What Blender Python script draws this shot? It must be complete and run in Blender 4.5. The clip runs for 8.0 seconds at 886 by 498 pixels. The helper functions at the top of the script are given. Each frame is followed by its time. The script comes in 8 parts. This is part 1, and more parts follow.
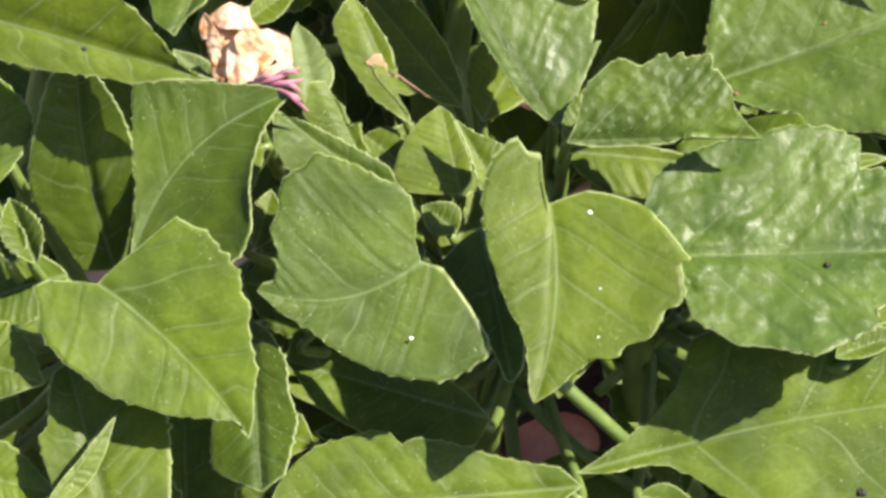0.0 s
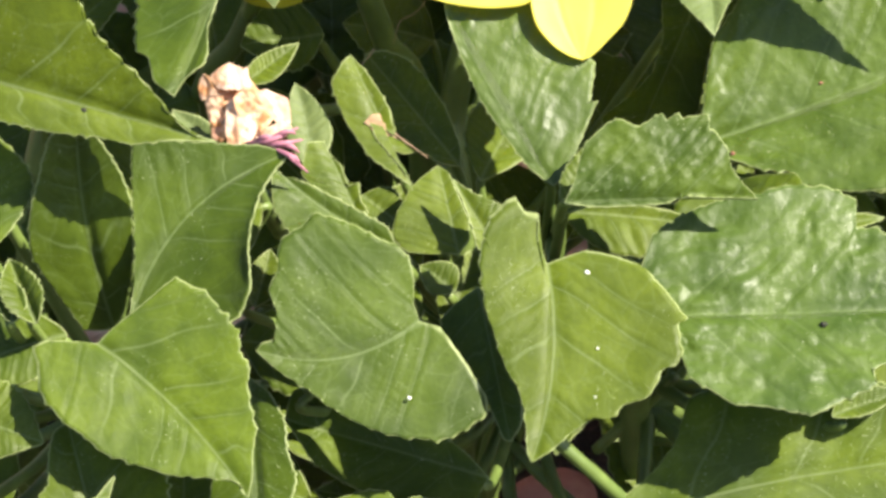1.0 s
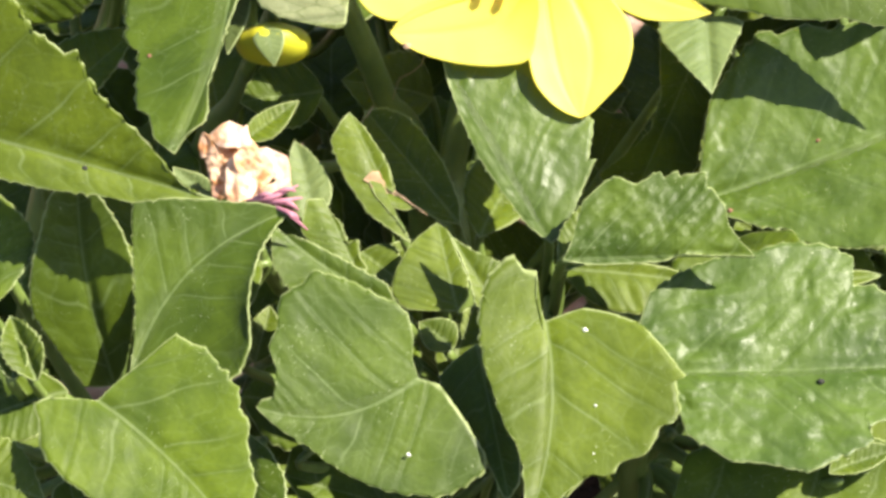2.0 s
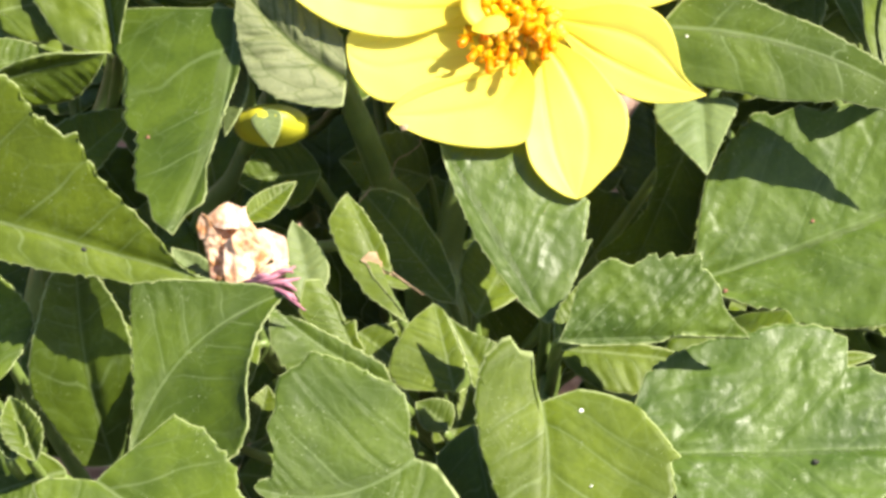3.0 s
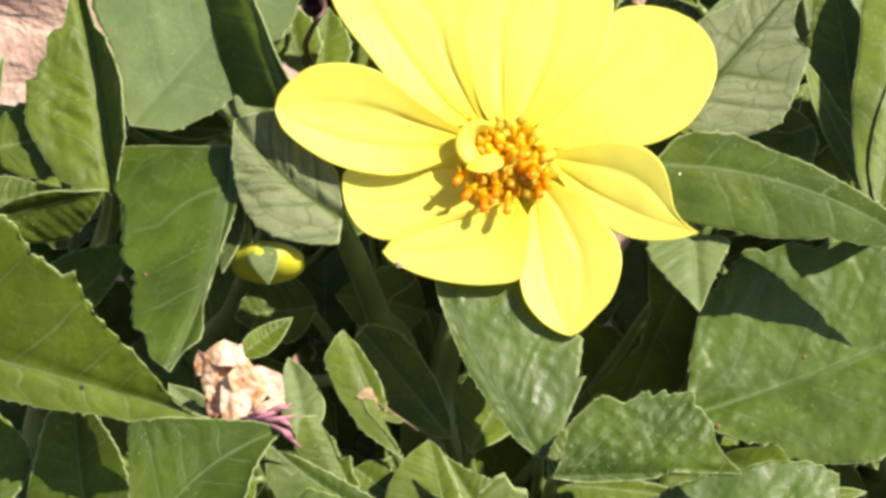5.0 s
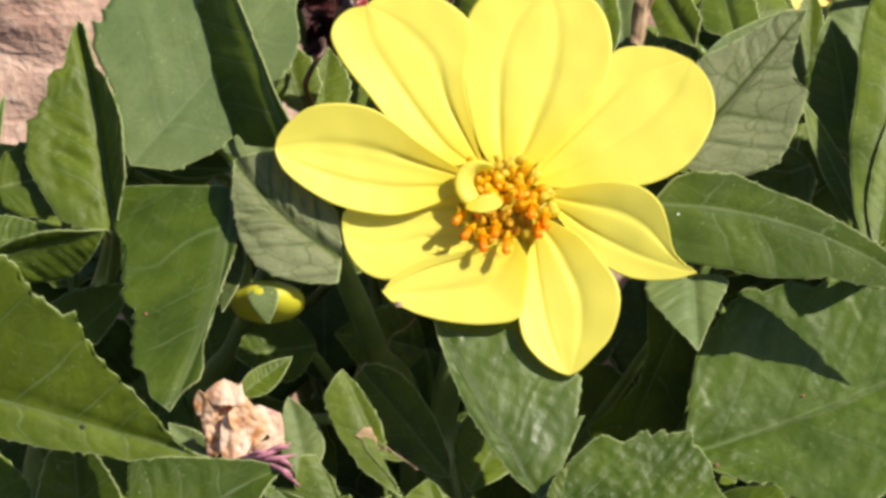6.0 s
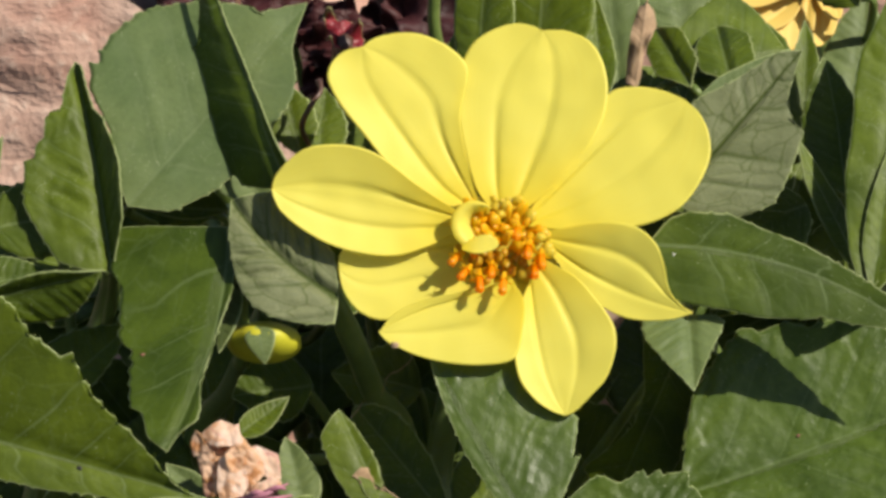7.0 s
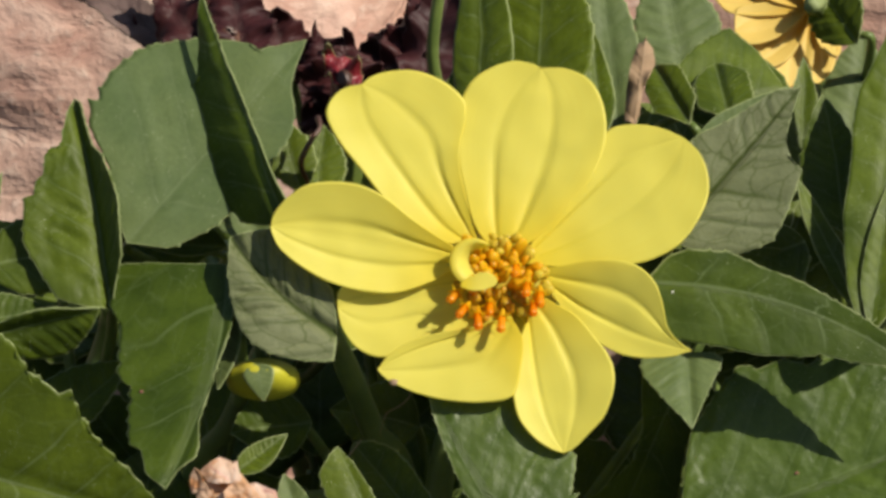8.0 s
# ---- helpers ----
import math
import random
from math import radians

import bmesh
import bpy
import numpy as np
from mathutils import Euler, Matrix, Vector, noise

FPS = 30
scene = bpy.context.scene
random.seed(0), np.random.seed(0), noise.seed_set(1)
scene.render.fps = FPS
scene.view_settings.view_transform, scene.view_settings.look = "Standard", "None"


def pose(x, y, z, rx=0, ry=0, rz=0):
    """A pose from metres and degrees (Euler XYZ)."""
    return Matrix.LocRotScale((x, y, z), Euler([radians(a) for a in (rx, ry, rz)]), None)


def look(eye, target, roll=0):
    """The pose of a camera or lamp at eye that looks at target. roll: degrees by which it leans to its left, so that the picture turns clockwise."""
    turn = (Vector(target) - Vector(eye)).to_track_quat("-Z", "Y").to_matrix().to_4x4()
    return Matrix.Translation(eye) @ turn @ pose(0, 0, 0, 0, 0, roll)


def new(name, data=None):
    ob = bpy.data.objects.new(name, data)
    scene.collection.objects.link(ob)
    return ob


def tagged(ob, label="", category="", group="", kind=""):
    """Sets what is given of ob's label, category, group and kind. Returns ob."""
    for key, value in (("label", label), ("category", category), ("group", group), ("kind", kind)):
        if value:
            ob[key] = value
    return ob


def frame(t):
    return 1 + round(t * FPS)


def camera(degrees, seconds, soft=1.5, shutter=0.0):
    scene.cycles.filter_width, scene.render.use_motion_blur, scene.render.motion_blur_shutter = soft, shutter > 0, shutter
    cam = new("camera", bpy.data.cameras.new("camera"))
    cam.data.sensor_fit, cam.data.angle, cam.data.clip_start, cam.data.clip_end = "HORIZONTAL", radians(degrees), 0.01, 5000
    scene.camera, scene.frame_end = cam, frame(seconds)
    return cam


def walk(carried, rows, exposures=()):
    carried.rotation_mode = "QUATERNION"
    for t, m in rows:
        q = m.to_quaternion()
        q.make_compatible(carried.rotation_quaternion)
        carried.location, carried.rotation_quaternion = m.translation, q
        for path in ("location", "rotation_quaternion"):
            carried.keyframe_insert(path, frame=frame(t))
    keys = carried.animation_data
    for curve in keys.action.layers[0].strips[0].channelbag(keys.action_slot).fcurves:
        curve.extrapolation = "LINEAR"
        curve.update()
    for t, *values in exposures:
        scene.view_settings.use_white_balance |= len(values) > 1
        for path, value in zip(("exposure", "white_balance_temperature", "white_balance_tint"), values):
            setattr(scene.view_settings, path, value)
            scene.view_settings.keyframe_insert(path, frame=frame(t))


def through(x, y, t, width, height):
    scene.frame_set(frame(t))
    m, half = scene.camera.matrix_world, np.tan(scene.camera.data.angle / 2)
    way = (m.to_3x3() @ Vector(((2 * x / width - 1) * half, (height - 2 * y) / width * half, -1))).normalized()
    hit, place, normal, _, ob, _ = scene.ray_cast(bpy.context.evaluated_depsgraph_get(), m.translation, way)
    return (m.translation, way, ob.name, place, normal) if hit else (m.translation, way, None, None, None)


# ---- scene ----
cam = camera(10.854, 8.0, soft=3.4)
# seconds, eye (m), turn (degrees)
ROWS = [
    (0, -0.00042, -0.78184, 0.85275, 49.567, 0.0728, 0.0348),
    (0.5, -0.00039, -0.78264, 0.85481, 49.7574, 0.0876, 0.0157),
    (1, -0.00031, -0.78321, 0.85791, 50.1148, 0.0772, 0.0075),
    (1.5, -0.00031, -0.78407, 0.86024, 50.3369, 0.0742, 0.01),
    (3, -9e-05, -0.78677, 0.87012, 51.3827, -0.0017, 0.0206),
    (3.5, -6e-05, -0.7878, 0.873, 51.6622, 0.0079, 0.0077),
    (4, -0, -0.7887, 0.87619, 51.9983, 0.0047, -0.0035),
    (4.5, 0.00013, -0.78867, 0.87896, 52.3768, -0.0148, -0.0158),
    (6, 0.00023, -0.79023, 0.88479, 53.0033, -0.0402, -0.0176),
    (6.5, 0.00035, -0.79059, 0.88669, 53.2226, -0.0322, -0.0512),
    (7, 0.00042, -0.79079, 0.88797, 53.3764, -0.0248, -0.0715),
    (7.5, 0.00046, -0.79087, 0.88922, 53.5385, -0.0466, -0.0631),
    (8, 0.0005, -0.79049, 0.89026, 53.719, -0.0854, -0.0411),
]
EXPOSURES = [(0.0, 1.57, 7000, 8), (1.0, 1.63, 7050, 8), (2.8, 1.73, 7050, 8), (3.5, 1.67, 7050, 8), (4.5, 1.45, 7050, 8), (6.0, 0.8, 7050, 8), (7.0, 0.45, 7050, 8), (8.0, 0.24, 7050, 8)]
walk(cam, [(t, pose(x, y, z, rx, ry, rz)) for t, x, y, z, rx, ry, rz in ROWS], EXPOSURES)

# ---- daylight: a high midday sun from the camera's right ----
SUN = Vector((0.59, -0.18, 0.80)).normalized()
sun = new("sun", bpy.data.lights.new("sun", "SUN"))
sun.data.energy, sun.data.angle, sun.data.color = 4.8, radians(0.55), (1.0, 0.955, 0.88)
sun.matrix_world = look(SUN * 6, (0, 0, 0))
world = bpy.data.worlds.new("world")
scene.world = world
world.use_nodes = True
wn = world.node_tree.nodes
sky = wn.new("ShaderNodeTexSky")
sky.sky_type, sky.sun_disc = "NISHITA", False
sky.sun_elevation = math.asin(SUN.z)
sky.sun_rotation = math.atan2(SUN.x, SUN.y)
wn["Background"].inputs["Strength"].default_value = 0.08
world.node_tree.links.new(sky.outputs[0], wn["Background"].inputs["Color"])


# ---- materials ----
class Nodes:
    """A short way to wire one node material."""

    def __init__(self, name):
        self.mat = bpy.data.materials.new(name)
        self.mat.use_nodes = True
        self.t = self.mat.node_tree
        self.t.nodes.clear()
        self.out = self.t.nodes.new("ShaderNodeOutputMaterial")

    def add(self, kind):
        return self.t.nodes.new(kind)

    def put(self, socket, value):
        if isinstance(value, bpy.types.NodeSocket):
            self.t.links.new(value, socket)
        elif isinstance(value, tuple) and len(value) == 3 and socket.type == "RGBA":
            socket.default_value = (*value, 1)
        else:
            socket.default_value = value

    def math(self, op, a, b=0.0, c=0.0):
        node = self.add("ShaderNodeMath")
        node.operation = op
        for socket, value in zip(node.inputs, (a, b, c)):
            self.put(socket, value)
        return node.outputs[0]

    def mix(self, f, a, b):
        node = self.add("ShaderNodeMix")
        node.data_type = "RGBA"
        self.put(node.inputs[0], f), self.put(node.inputs[6], a), self.put(node.inputs[7], b)
        return node.outputs[2]

    def ramp(self, x, lo, hi):
        node = self.add("ShaderNodeMapRange")
        node.interpolation_type = "SMOOTHSTEP"
        self.put(node.inputs[0], x), self.put(node.inputs[1], lo), self.put(node.inputs[2], hi)
        return node.outputs[0]

    def where(self):
        return self.add("ShaderNodeTexCoord").outputs["Object"]

    def noise(self, scale, detail=4.0, at=None, distortion=0.0):
        node = self.add("ShaderNodeTexNoise")
        self.put(node.inputs["Vector"], at or self.where())
        node.inputs["Scale"].default_value, node.inputs["Detail"].default_value = scale, detail
        node.inputs["Distortion"].default_value = distortion
        return node.outputs["Fac"]

    def cells(self, scale, feature="DISTANCE_TO_EDGE"):
        node = self.add("ShaderNodeTexVoronoi")
        node.feature = feature
        self.put(node.inputs["Vector"], self.where())
        node.inputs["Scale"].default_value = scale
        return node.outputs["Distance"]

    def value(self, name):
        node = self.add("ShaderNodeAttribute")
        node.attribute_name = name
        return node.outputs["Fac"]

    def rand(self):
        return self.add("ShaderNodeObjectInfo").outputs["Random"]

    def bump(self, height, strength, distance):
        node = self.add("ShaderNodeBump")
        self.put(node.inputs["Height"], height)
        node.inputs["Strength"].default_value, node.inputs["Distance"].default_value = strength, distance
        return node.outputs[0]

    def done(self, colour, rough, normal=None, through=None, share=0.0, metal=0.0, spec=0.5):
        b = self.add("ShaderNodeBsdfPrincipled")
        self.put(b.inputs["Base Color"], colour), self.put(b.inputs["Roughness"], rough)
        b.inputs["Metallic"].default_value = metal
        self.put(b.inputs["Specular IOR Level"], spec)
        if normal:
            self.put(b.inputs["Normal"], normal)
        shader = b.outputs[0]
        if through is not None:
            tr = self.add("ShaderNodeBsdfTranslucent")
            self.put(tr.inputs["Color"], through)
            m = self.add("ShaderNodeMixShader")
            m.inputs[0].default_value = share
            self.t.links.new(shader, m.inputs[1]), self.t.links.new(tr.outputs[0], m.inputs[2])
            shader = m.outputs[0]
        self.t.links.new(shader, self.out.inputs["Surface"])
        return self.mat


def leaf_material(name, deep, fresh, vein, rough, net, share, sheen, relief=0.5, rim=(0.32, 0.37, 0.165), through=(0.17, 0.26, 0.015), dust=0.42, bold=1.0, girth=1.0, blister=0.0):
    """Leaf skin: mottled green, midrib and side veins, cross veins between them, pale rim, dust."""
    n = Nodes(name)
    run, spread = n.value("vein"), n.value("spread")
    col = n.mix(n.ramp(n.noise(70, 3), 0.30, 0.70), deep, fresh)
    col = n.mix(n.math("MULTIPLY", n.rand(), 0.28), col, tuple(v * f for v, f in zip(fresh, (1.25, 1.02, 0.7))))
    col = n.mix(n.math("MULTIPLY", n.ramp(n.noise(900, 4), 0.40, 0.70), 0.2), col, tuple(0.5 * v for v in deep))
    # cross veins in the fields between the side veins
    lay = n.add("ShaderNodeCombineXYZ")
    wobble = n.math("MULTIPLY", n.math("SUBTRACT", n.noise(260, 2), 0.5), 0.30)
    n.put(lay.inputs[0], n.math("MULTIPLY", n.math("ADD", run, wobble), 2.2)), n.put(lay.inputs[1], n.math("ADD", spread, wobble))
    field = n.add("ShaderNodeTexVoronoi")
    field.feature = "DISTANCE_TO_EDGE"
    field.inputs["Scale"].default_value = 0.85
    n.put(field.inputs["Vector"], lay.outputs[0])
    gap = field.outputs["Distance"]
    small = n.math("SUBTRACT", 1.0, n.ramp(gap, 0.0, 0.04))
    col = n.mix(n.math("MULTIPLY", small, net), col, vein)
    # side veins and midrib
    across = n.math("ABSOLUTE", n.math("SUBTRACT", n.math("FRACT", run), 0.5))
    side = n.math("MULTIPLY", n.ramp(across, 0.5 - 0.038 * girth, 0.496), n.math("MULTIPLY", n.value("veinfade"), n.math("ADD", 0.45, n.math("MULTIPLY", n.noise(90, 2), 0.9))))
    rib = n.math("SUBTRACT", 1.0, n.ramp(n.value("rib"), 0.00008 * girth, 0.00036 * girth))
    lines = n.math("MAXIMUM", n.math("MULTIPLY", side, 0.42 * bold), n.math("MULTIPLY", rib, 0.50 * bold))
    col = n.mix(n.math("MULTIPLY", n.ramp(across, 0.30, 0.48), 0.22), col, tuple(0.72 * v for v in deep))
    col = n.mix(lines, col, vein)
    margin = n.math("MULTIPLY", n.math("SUBTRACT", 1.0, n.ramp(n.value("rim"), 0.0001, 0.00034)), n.ramp(n.noise(170, 3), 0.25, 0.52))
    col = n.mix(n.math("MULTIPLY", margin, 0.75), col, rim)
    # dust and pale feeding marks
    specks = n.math("MULTIPLY", n.ramp(n.noise(2200, 1), 0.70, 0.74), n.ramp(n.noise(75, 2), 0.48, 0.60))
    col = n.mix(n.math("MULTIPLY", specks, dust), col, (0.52, 0.56, 0.36))
    h = n.math("MULTIPLY", n.ramp(gap, 0.0, 0.45), 0.25)
    h = n.math("ADD", h, n.math("MULTIPLY", n.math("SUBTRACT", 1.0, n.ramp(across, 0.25, 0.5)), 0.5))
    if blister:
        swell = n.math("ADD", n.cells(430, "SMOOTH_F1"), n.math("MULTIPLY", n.noise(300, 2), 0.5))
        h = n.math("SUBTRACT", h, n.math("MULTIPLY", swell, n.math("MULTIPLY", n.noise(60, 2), 2 * blister)))
    h = n.math("ADD", h, n.math("MULTIPLY", n.noise(260, 3), 0.5))
    h = n.math("ADD", h, n.math("MULTIPLY", n.noise(1300, 3), 0.28))
    r = n.math("ADD", rough, n.math("MULTIPLY", n.math("SUBTRACT", n.noise(140, 3), 0.5), 0.26))
    return n.done(col, r, n.bump(h, relief, 0.0006), n.mix(0.35, col, through), share, spec=sheen)


LEAF = leaf_material("leaf_green", (0.042, 0.072, 0.005), (0.089, 0.130, 0.006), (0.190, 0.240, 0.105), 0.54, 0.11, 0.20, 0.28, 0.36, blister=0.22, bold=0.8)
DEEP = leaf_material("leaf_deep_green", (0.032, 0.060, 0.0045), (0.063, 0.101, 0.0065), (0.150, 0.200, 0.078), 0.52, 0.16, 0.20, 0.33, 0.36, blister=0.28)
GLOSSY = leaf_material("leaf_glossy", (0.036, 0.070, 0.007), (0.068, 0.114, 0.011), (0.120, 0.175, 0.050), 0.47, 0.12, 0.20, 0.45, 0.45, blister=0.85)
PUCKERED = leaf_material("leaf_puckered", (0.032, 0.060, 0.0045), (0.063, 0.101, 0.0065), (0.150, 0.200, 0.078), 0.52, 0.16, 0.20, 0.30, 0.5, blister=1.5)
UNDER = leaf_material("leaf_underside", (0.110, 0.136, 0.064), (0.148, 0.172, 0.090), (0.045, 0.066, 0.008), 0.62, 0.75, 0.18, 0.25, 0.8, dust=0.0, bold=2.0, girth=1.8)
PALE = leaf_material("leaf_pale_back", (0.086, 0.130, 0.042), (0.118, 0.162, 0.055), (0.14, 0.185, 0.078), 0.58, 0.15, 0.20, 0.3, 0.25)
MAROON = leaf_material("leaf_maroon", (0.022, 0.008, 0.010), (0.060, 0.016, 0.018), (0.08, 0.03, 0.03), 0.55, 0.2, 0.16, 0.25, 0.5, (0.07, 0.03, 0.03), (0.14, 0.02, 0.02), 0.0)
PURPLE = leaf_material("leaf_purple", (0.085, 0.055, 0.055), (0.15, 0.105, 0.10), (0.10, 0.07, 0.06), 0.6, 0.3, 0.14, 0.3, 0.5, (0.12, 0.10, 0.07), (0.14, 0.05, 0.04), 0.1)
DRIED = leaf_material("leaf_dried", (0.30, 0.20, 0.125), (0.44, 0.31, 0.20), (0.34, 0.24, 0.16), 0.8, 0.05, 0.2, 0.2, 0.4, (0.4, 0.28, 0.18), (0.4, 0.28, 0.16))


def stem_material(name, a, b):
    n = Nodes(name)
    col = n.mix(n.ramp(n.noise(120, 4), 0.35, 0.7), a, b)
    return n.done(col, 0.45, n.bump(n.noise(700, 3), 0.3, 0.0003))


STEM = stem_material("stem_green", (0.080, 0.120, 0.026), (0.125, 0.175, 0.042))
TWIG = stem_material("twig_brown", (0.05, 0.022, 0.015), (0.12, 0.05, 0.03))


def petal_material(name, outer, inner, share):
    n = Nodes(name)
    col = n.mix(n.ramp(n.value("along"), 0.0, 0.55), inner, outer)
    streak = n.add("ShaderNodeTexNoise")
    lay = n.add("ShaderNodeCombineXYZ")
    n.put(lay.inputs[0], n.math("MULTIPLY", n.value("across"), 26.0)), n.put(lay.inputs[1], n.value("along"))
    n.put(streak.inputs["Vector"], lay.outputs[0])
    streak.inputs["Scale"].default_value = 1.6
    col = n.mix(n.math("MULTIPLY", n.ramp(streak.outputs["Fac"], 0.35, 0.75), 0.30), col, tuple(v * f for v, f in zip(outer, (0.97, 0.91, 0.68))))
    h = n.math("ADD", n.math("MULTIPLY", streak.outputs["Fac"], 0.8), n.math("MULTIPLY", n.noise(1200, 2), 0.25))
    return n.done(col, 0.5, n.bump(h, 0.07, 0.0005), col, share, spec=0.3)


def wilted_material(name, a, b, stain):
    n = Nodes(name)
    col = n.mix(n.ramp(n.noise(190, 4), 0.32, 0.62), a, b)
    col = n.mix(n.math("MULTIPLY", n.ramp(n.noise(300, 4), 0.51, 0.63), stain), col, (0.52, 0.22, 0.07))
    col = n.mix(n.math("MULTIPLY", n.ramp(n.noise(240, 3, distortion=1.0), 0.57, 0.66), 0.8 * stain), col, (0.55, 0.20, 0.22))
    return n.done(col, 0.75, n.bump(n.noise(420, 4), 0.45, 0.0006), col, 0.38, spec=0.2)


PETAL = petal_material("petal_yellow", (0.815, 0.75, 0.15), (0.82, 0.68, 0.05), 0.48)
AMBER = petal_material("petal_amber", (0.74, 0.55, 0.15), (0.64, 0.38, 0.04), 0.30)
WILTED = wilted_material("petal_wilted", (0.64, 0.43, 0.30), (0.72, 0.56, 0.46), 0.55)
WITHERED = wilted_material("petal_withered", (0.62, 0.36, 0.19), (0.70, 0.48, 0.34), 0.8)
MAGENTA = petal_material("petal_shrivelled", (0.30, 0.085, 0.17), (0.36, 0.15, 0.20), 0.1)
BUD = petal_material("bud_yellow", (0.42, 0.40, 0.028), (0.32, 0.36, 0.04), 0.1)


def floret_material(name, a, b):
    n = Nodes(name)
    col = n.mix(n.rand(), a, b)
    col = n.mix(n.math("MULTIPLY", n.noise(900, 2), 0.5), col, tuple(0.75 * v for v in b))
    return n.done(col, 0.3, n.bump(n.noise(700, 3), 0.35, 0.0004), col, 0.55)


ORANGE = floret_material("floret_orange", (0.95, 0.30, 0.004), (0.95, 0.42, 0.012))
GOLD = floret_material("floret_gold", (0.95, 0.50, 0.010), (0.93, 0.64, 0.03))
YOLK = floret_material("floret_yellow", (0.86, 0.64, 0.05), (0.82, 0.68, 0.09))
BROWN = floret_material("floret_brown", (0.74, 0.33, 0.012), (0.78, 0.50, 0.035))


def stone_material():
    n = Nodes("sandstone")
    big, mid, fine = n.noise(14, 5), n.noise(48, 5, distortion=0.8), n.noise(300, 3)
    col = n.mix(n.ramp(mid, 0.3, 0.7), (0.40, 0.225, 0.175), (0.62, 0.44, 0.36))
    col = n.mix(n.math("MULTIPLY", n.ramp(big, 0.45, 0.7), 0.6), col, (0.42, 0.235, 0.165))
    col = n.mix(n.math("MULTIPLY", n.ramp(fine, 0.5, 0.8), 0.55), col, (0.70, 0.57, 0.48))
    col = n.mix(n.math("MULTIPLY", n.rand(), 0.15), col, (0.34, 0.23, 0.19))
    beds = n.add("ShaderNodeMapping")
    beds.inputs["Scale"].default_value = (1.0, 1.0, 2.0)
    n.put(beds.inputs["Vector"], n.where())
    bed = n.noise(42, 4, beds.outputs[0], 0.5)
    col = n.mix(n.math("MULTIPLY", n.ramp(bed, 0.48, 0.72), 0.6), col, (0.27, 0.145, 0.115))
    h = n.math("ADD", n.math("MULTIPLY", mid, 1.0), n.math("MULTIPLY", fine, 0.35))
    h = n.math("SUBTRACT", h, n.math("MULTIPLY", n.ramp(bed, 0.45, 0.75), 0.4))
    return n.done(col, 0.9, n.bump(h, 0.7, 0.0035), spec=0.25)


STONE = stone_material()


def soil_material():
    n = Nodes("soil")
    a, b = n.noise(45, 6), n.noise(380, 5)
    col = n.mix(n.ramp(a, 0.3, 0.7), (0.022, 0.014, 0.010), (0.065, 0.042, 0.030))
    col = n.mix(n.math("MULTIPLY", n.ramp(b, 0.5, 0.8), 0.5), col, (0.11, 0.075, 0.055))
    return n.done(col, 0.95, n.bump(n.math("ADD", a, n.math("MULTIPLY", b, 0.4)), 1.0, 0.008), spec=0.2)


SOIL = soil_material()


def pebble_material():
    n = Nodes("reddish_pebble")
    col = n.mix(n.ramp(n.noise(130, 5), 0.35, 0.7), (0.25, 0.09, 0.065), (0.33, 0.14, 0.10))
    return n.done(col, 0.7, n.bump(n.noise(600, 4), 0.3, 0.0006))


PEBBLE = pebble_material()


def chalk_material():
    n = Nodes("chalky_white")
    return n.done(n.mix(n.noise(2000, 2), (0.62, 0.62, 0.55), (0.8, 0.8, 0.74)), 0.8)


CHALK = chalk_material()


def spot_material(name, a, b):
    n = Nodes(name)
    return n.done(n.mix(n.noise(1500, 3), a, b), 0.8)


BROWN_SPOT = spot_material("brown_spot", (0.10, 0.035, 0.02), (0.24, 0.11, 0.07))
DARK_SPOT = spot_material("dark_spot", (0.008, 0.009, 0.006), (0.025, 0.025, 0.015))


# ---- building helpers ----
def mesh_of(name, verts, faces, values=None):
    me = bpy.data.meshes.new(name)
    me.from_pydata([tuple(v) for v in verts], [], faces)
    for key, row in (values or {}).items():
        me.attributes.new(key, "FLOAT", "POINT").data.foreach_set("value", [float(v) for v in row])
    me.polygons.foreach_set("use_smooth", [True] * len(me.polygons))
    me.update()
    return me


def part(name, me, material, parent=None, label="", thick=0.0):
    ob = new(name, me)
    me.materials.append(material)
    if parent is not None:
        ob.parent = parent
        ob.matrix_parent_inverse = Matrix.Translation(-parent.location)
    if thick:
        solid = ob.modifiers.new("thickness", "SOLIDIFY")
        solid.thickness, solid.offset = thick, -1
    return tagged(ob, label)


STATIONS = (0.0, 0.1, 0.25, 0.42, 0.6, 0.78, 0.92, 1.0)


def profile(t, half, peak, rise, fall, point):
    """Half width at t: from a greatest width and its place, or from widths at the stations along the midrib."""
    if not isinstance(half, tuple):
        return half * shape_of(t, peak, rise, fall)
    w = (*half, 0.0)
    k = max(i for i in range(7) if t >= STATIONS[i])
    gap = STATIONS[k + 1] - STATIONS[k]
    f = (t - STATIONS[k]) / gap
    if k == 6:
        return w[6] * max(0.0, 1 - f) ** point

    def slope(i):
        if i in (0, 7):
            return 0.0
        u, v = (w[i] - w[i - 1]) / (STATIONS[i] - STATIONS[i - 1]), (w[i + 1] - w[i]) / (STATIONS[i + 1] - STATIONS[i])
        return 0.0 if u * v <= 0 else 2 * u * v / (u + v)

    a, b = slope(k) if k else (w[1] - w[0]) / 0.1, slope(k + 1)
    g = 1 - f
    return w[k] * (1 + 2 * f) * g * g + a * gap * f * g * g + w[k + 1] * f * f * (3 - 2 * f) - b * gap * f * f * g


def shape_of(t, peak, rise, fall):
    if t < peak:
        return math.sin(math.pi / 2 * t / peak) ** rise
    return max(0.0, math.cos(math.pi / 2 * (t - peak) / (1 - peak))) ** fall


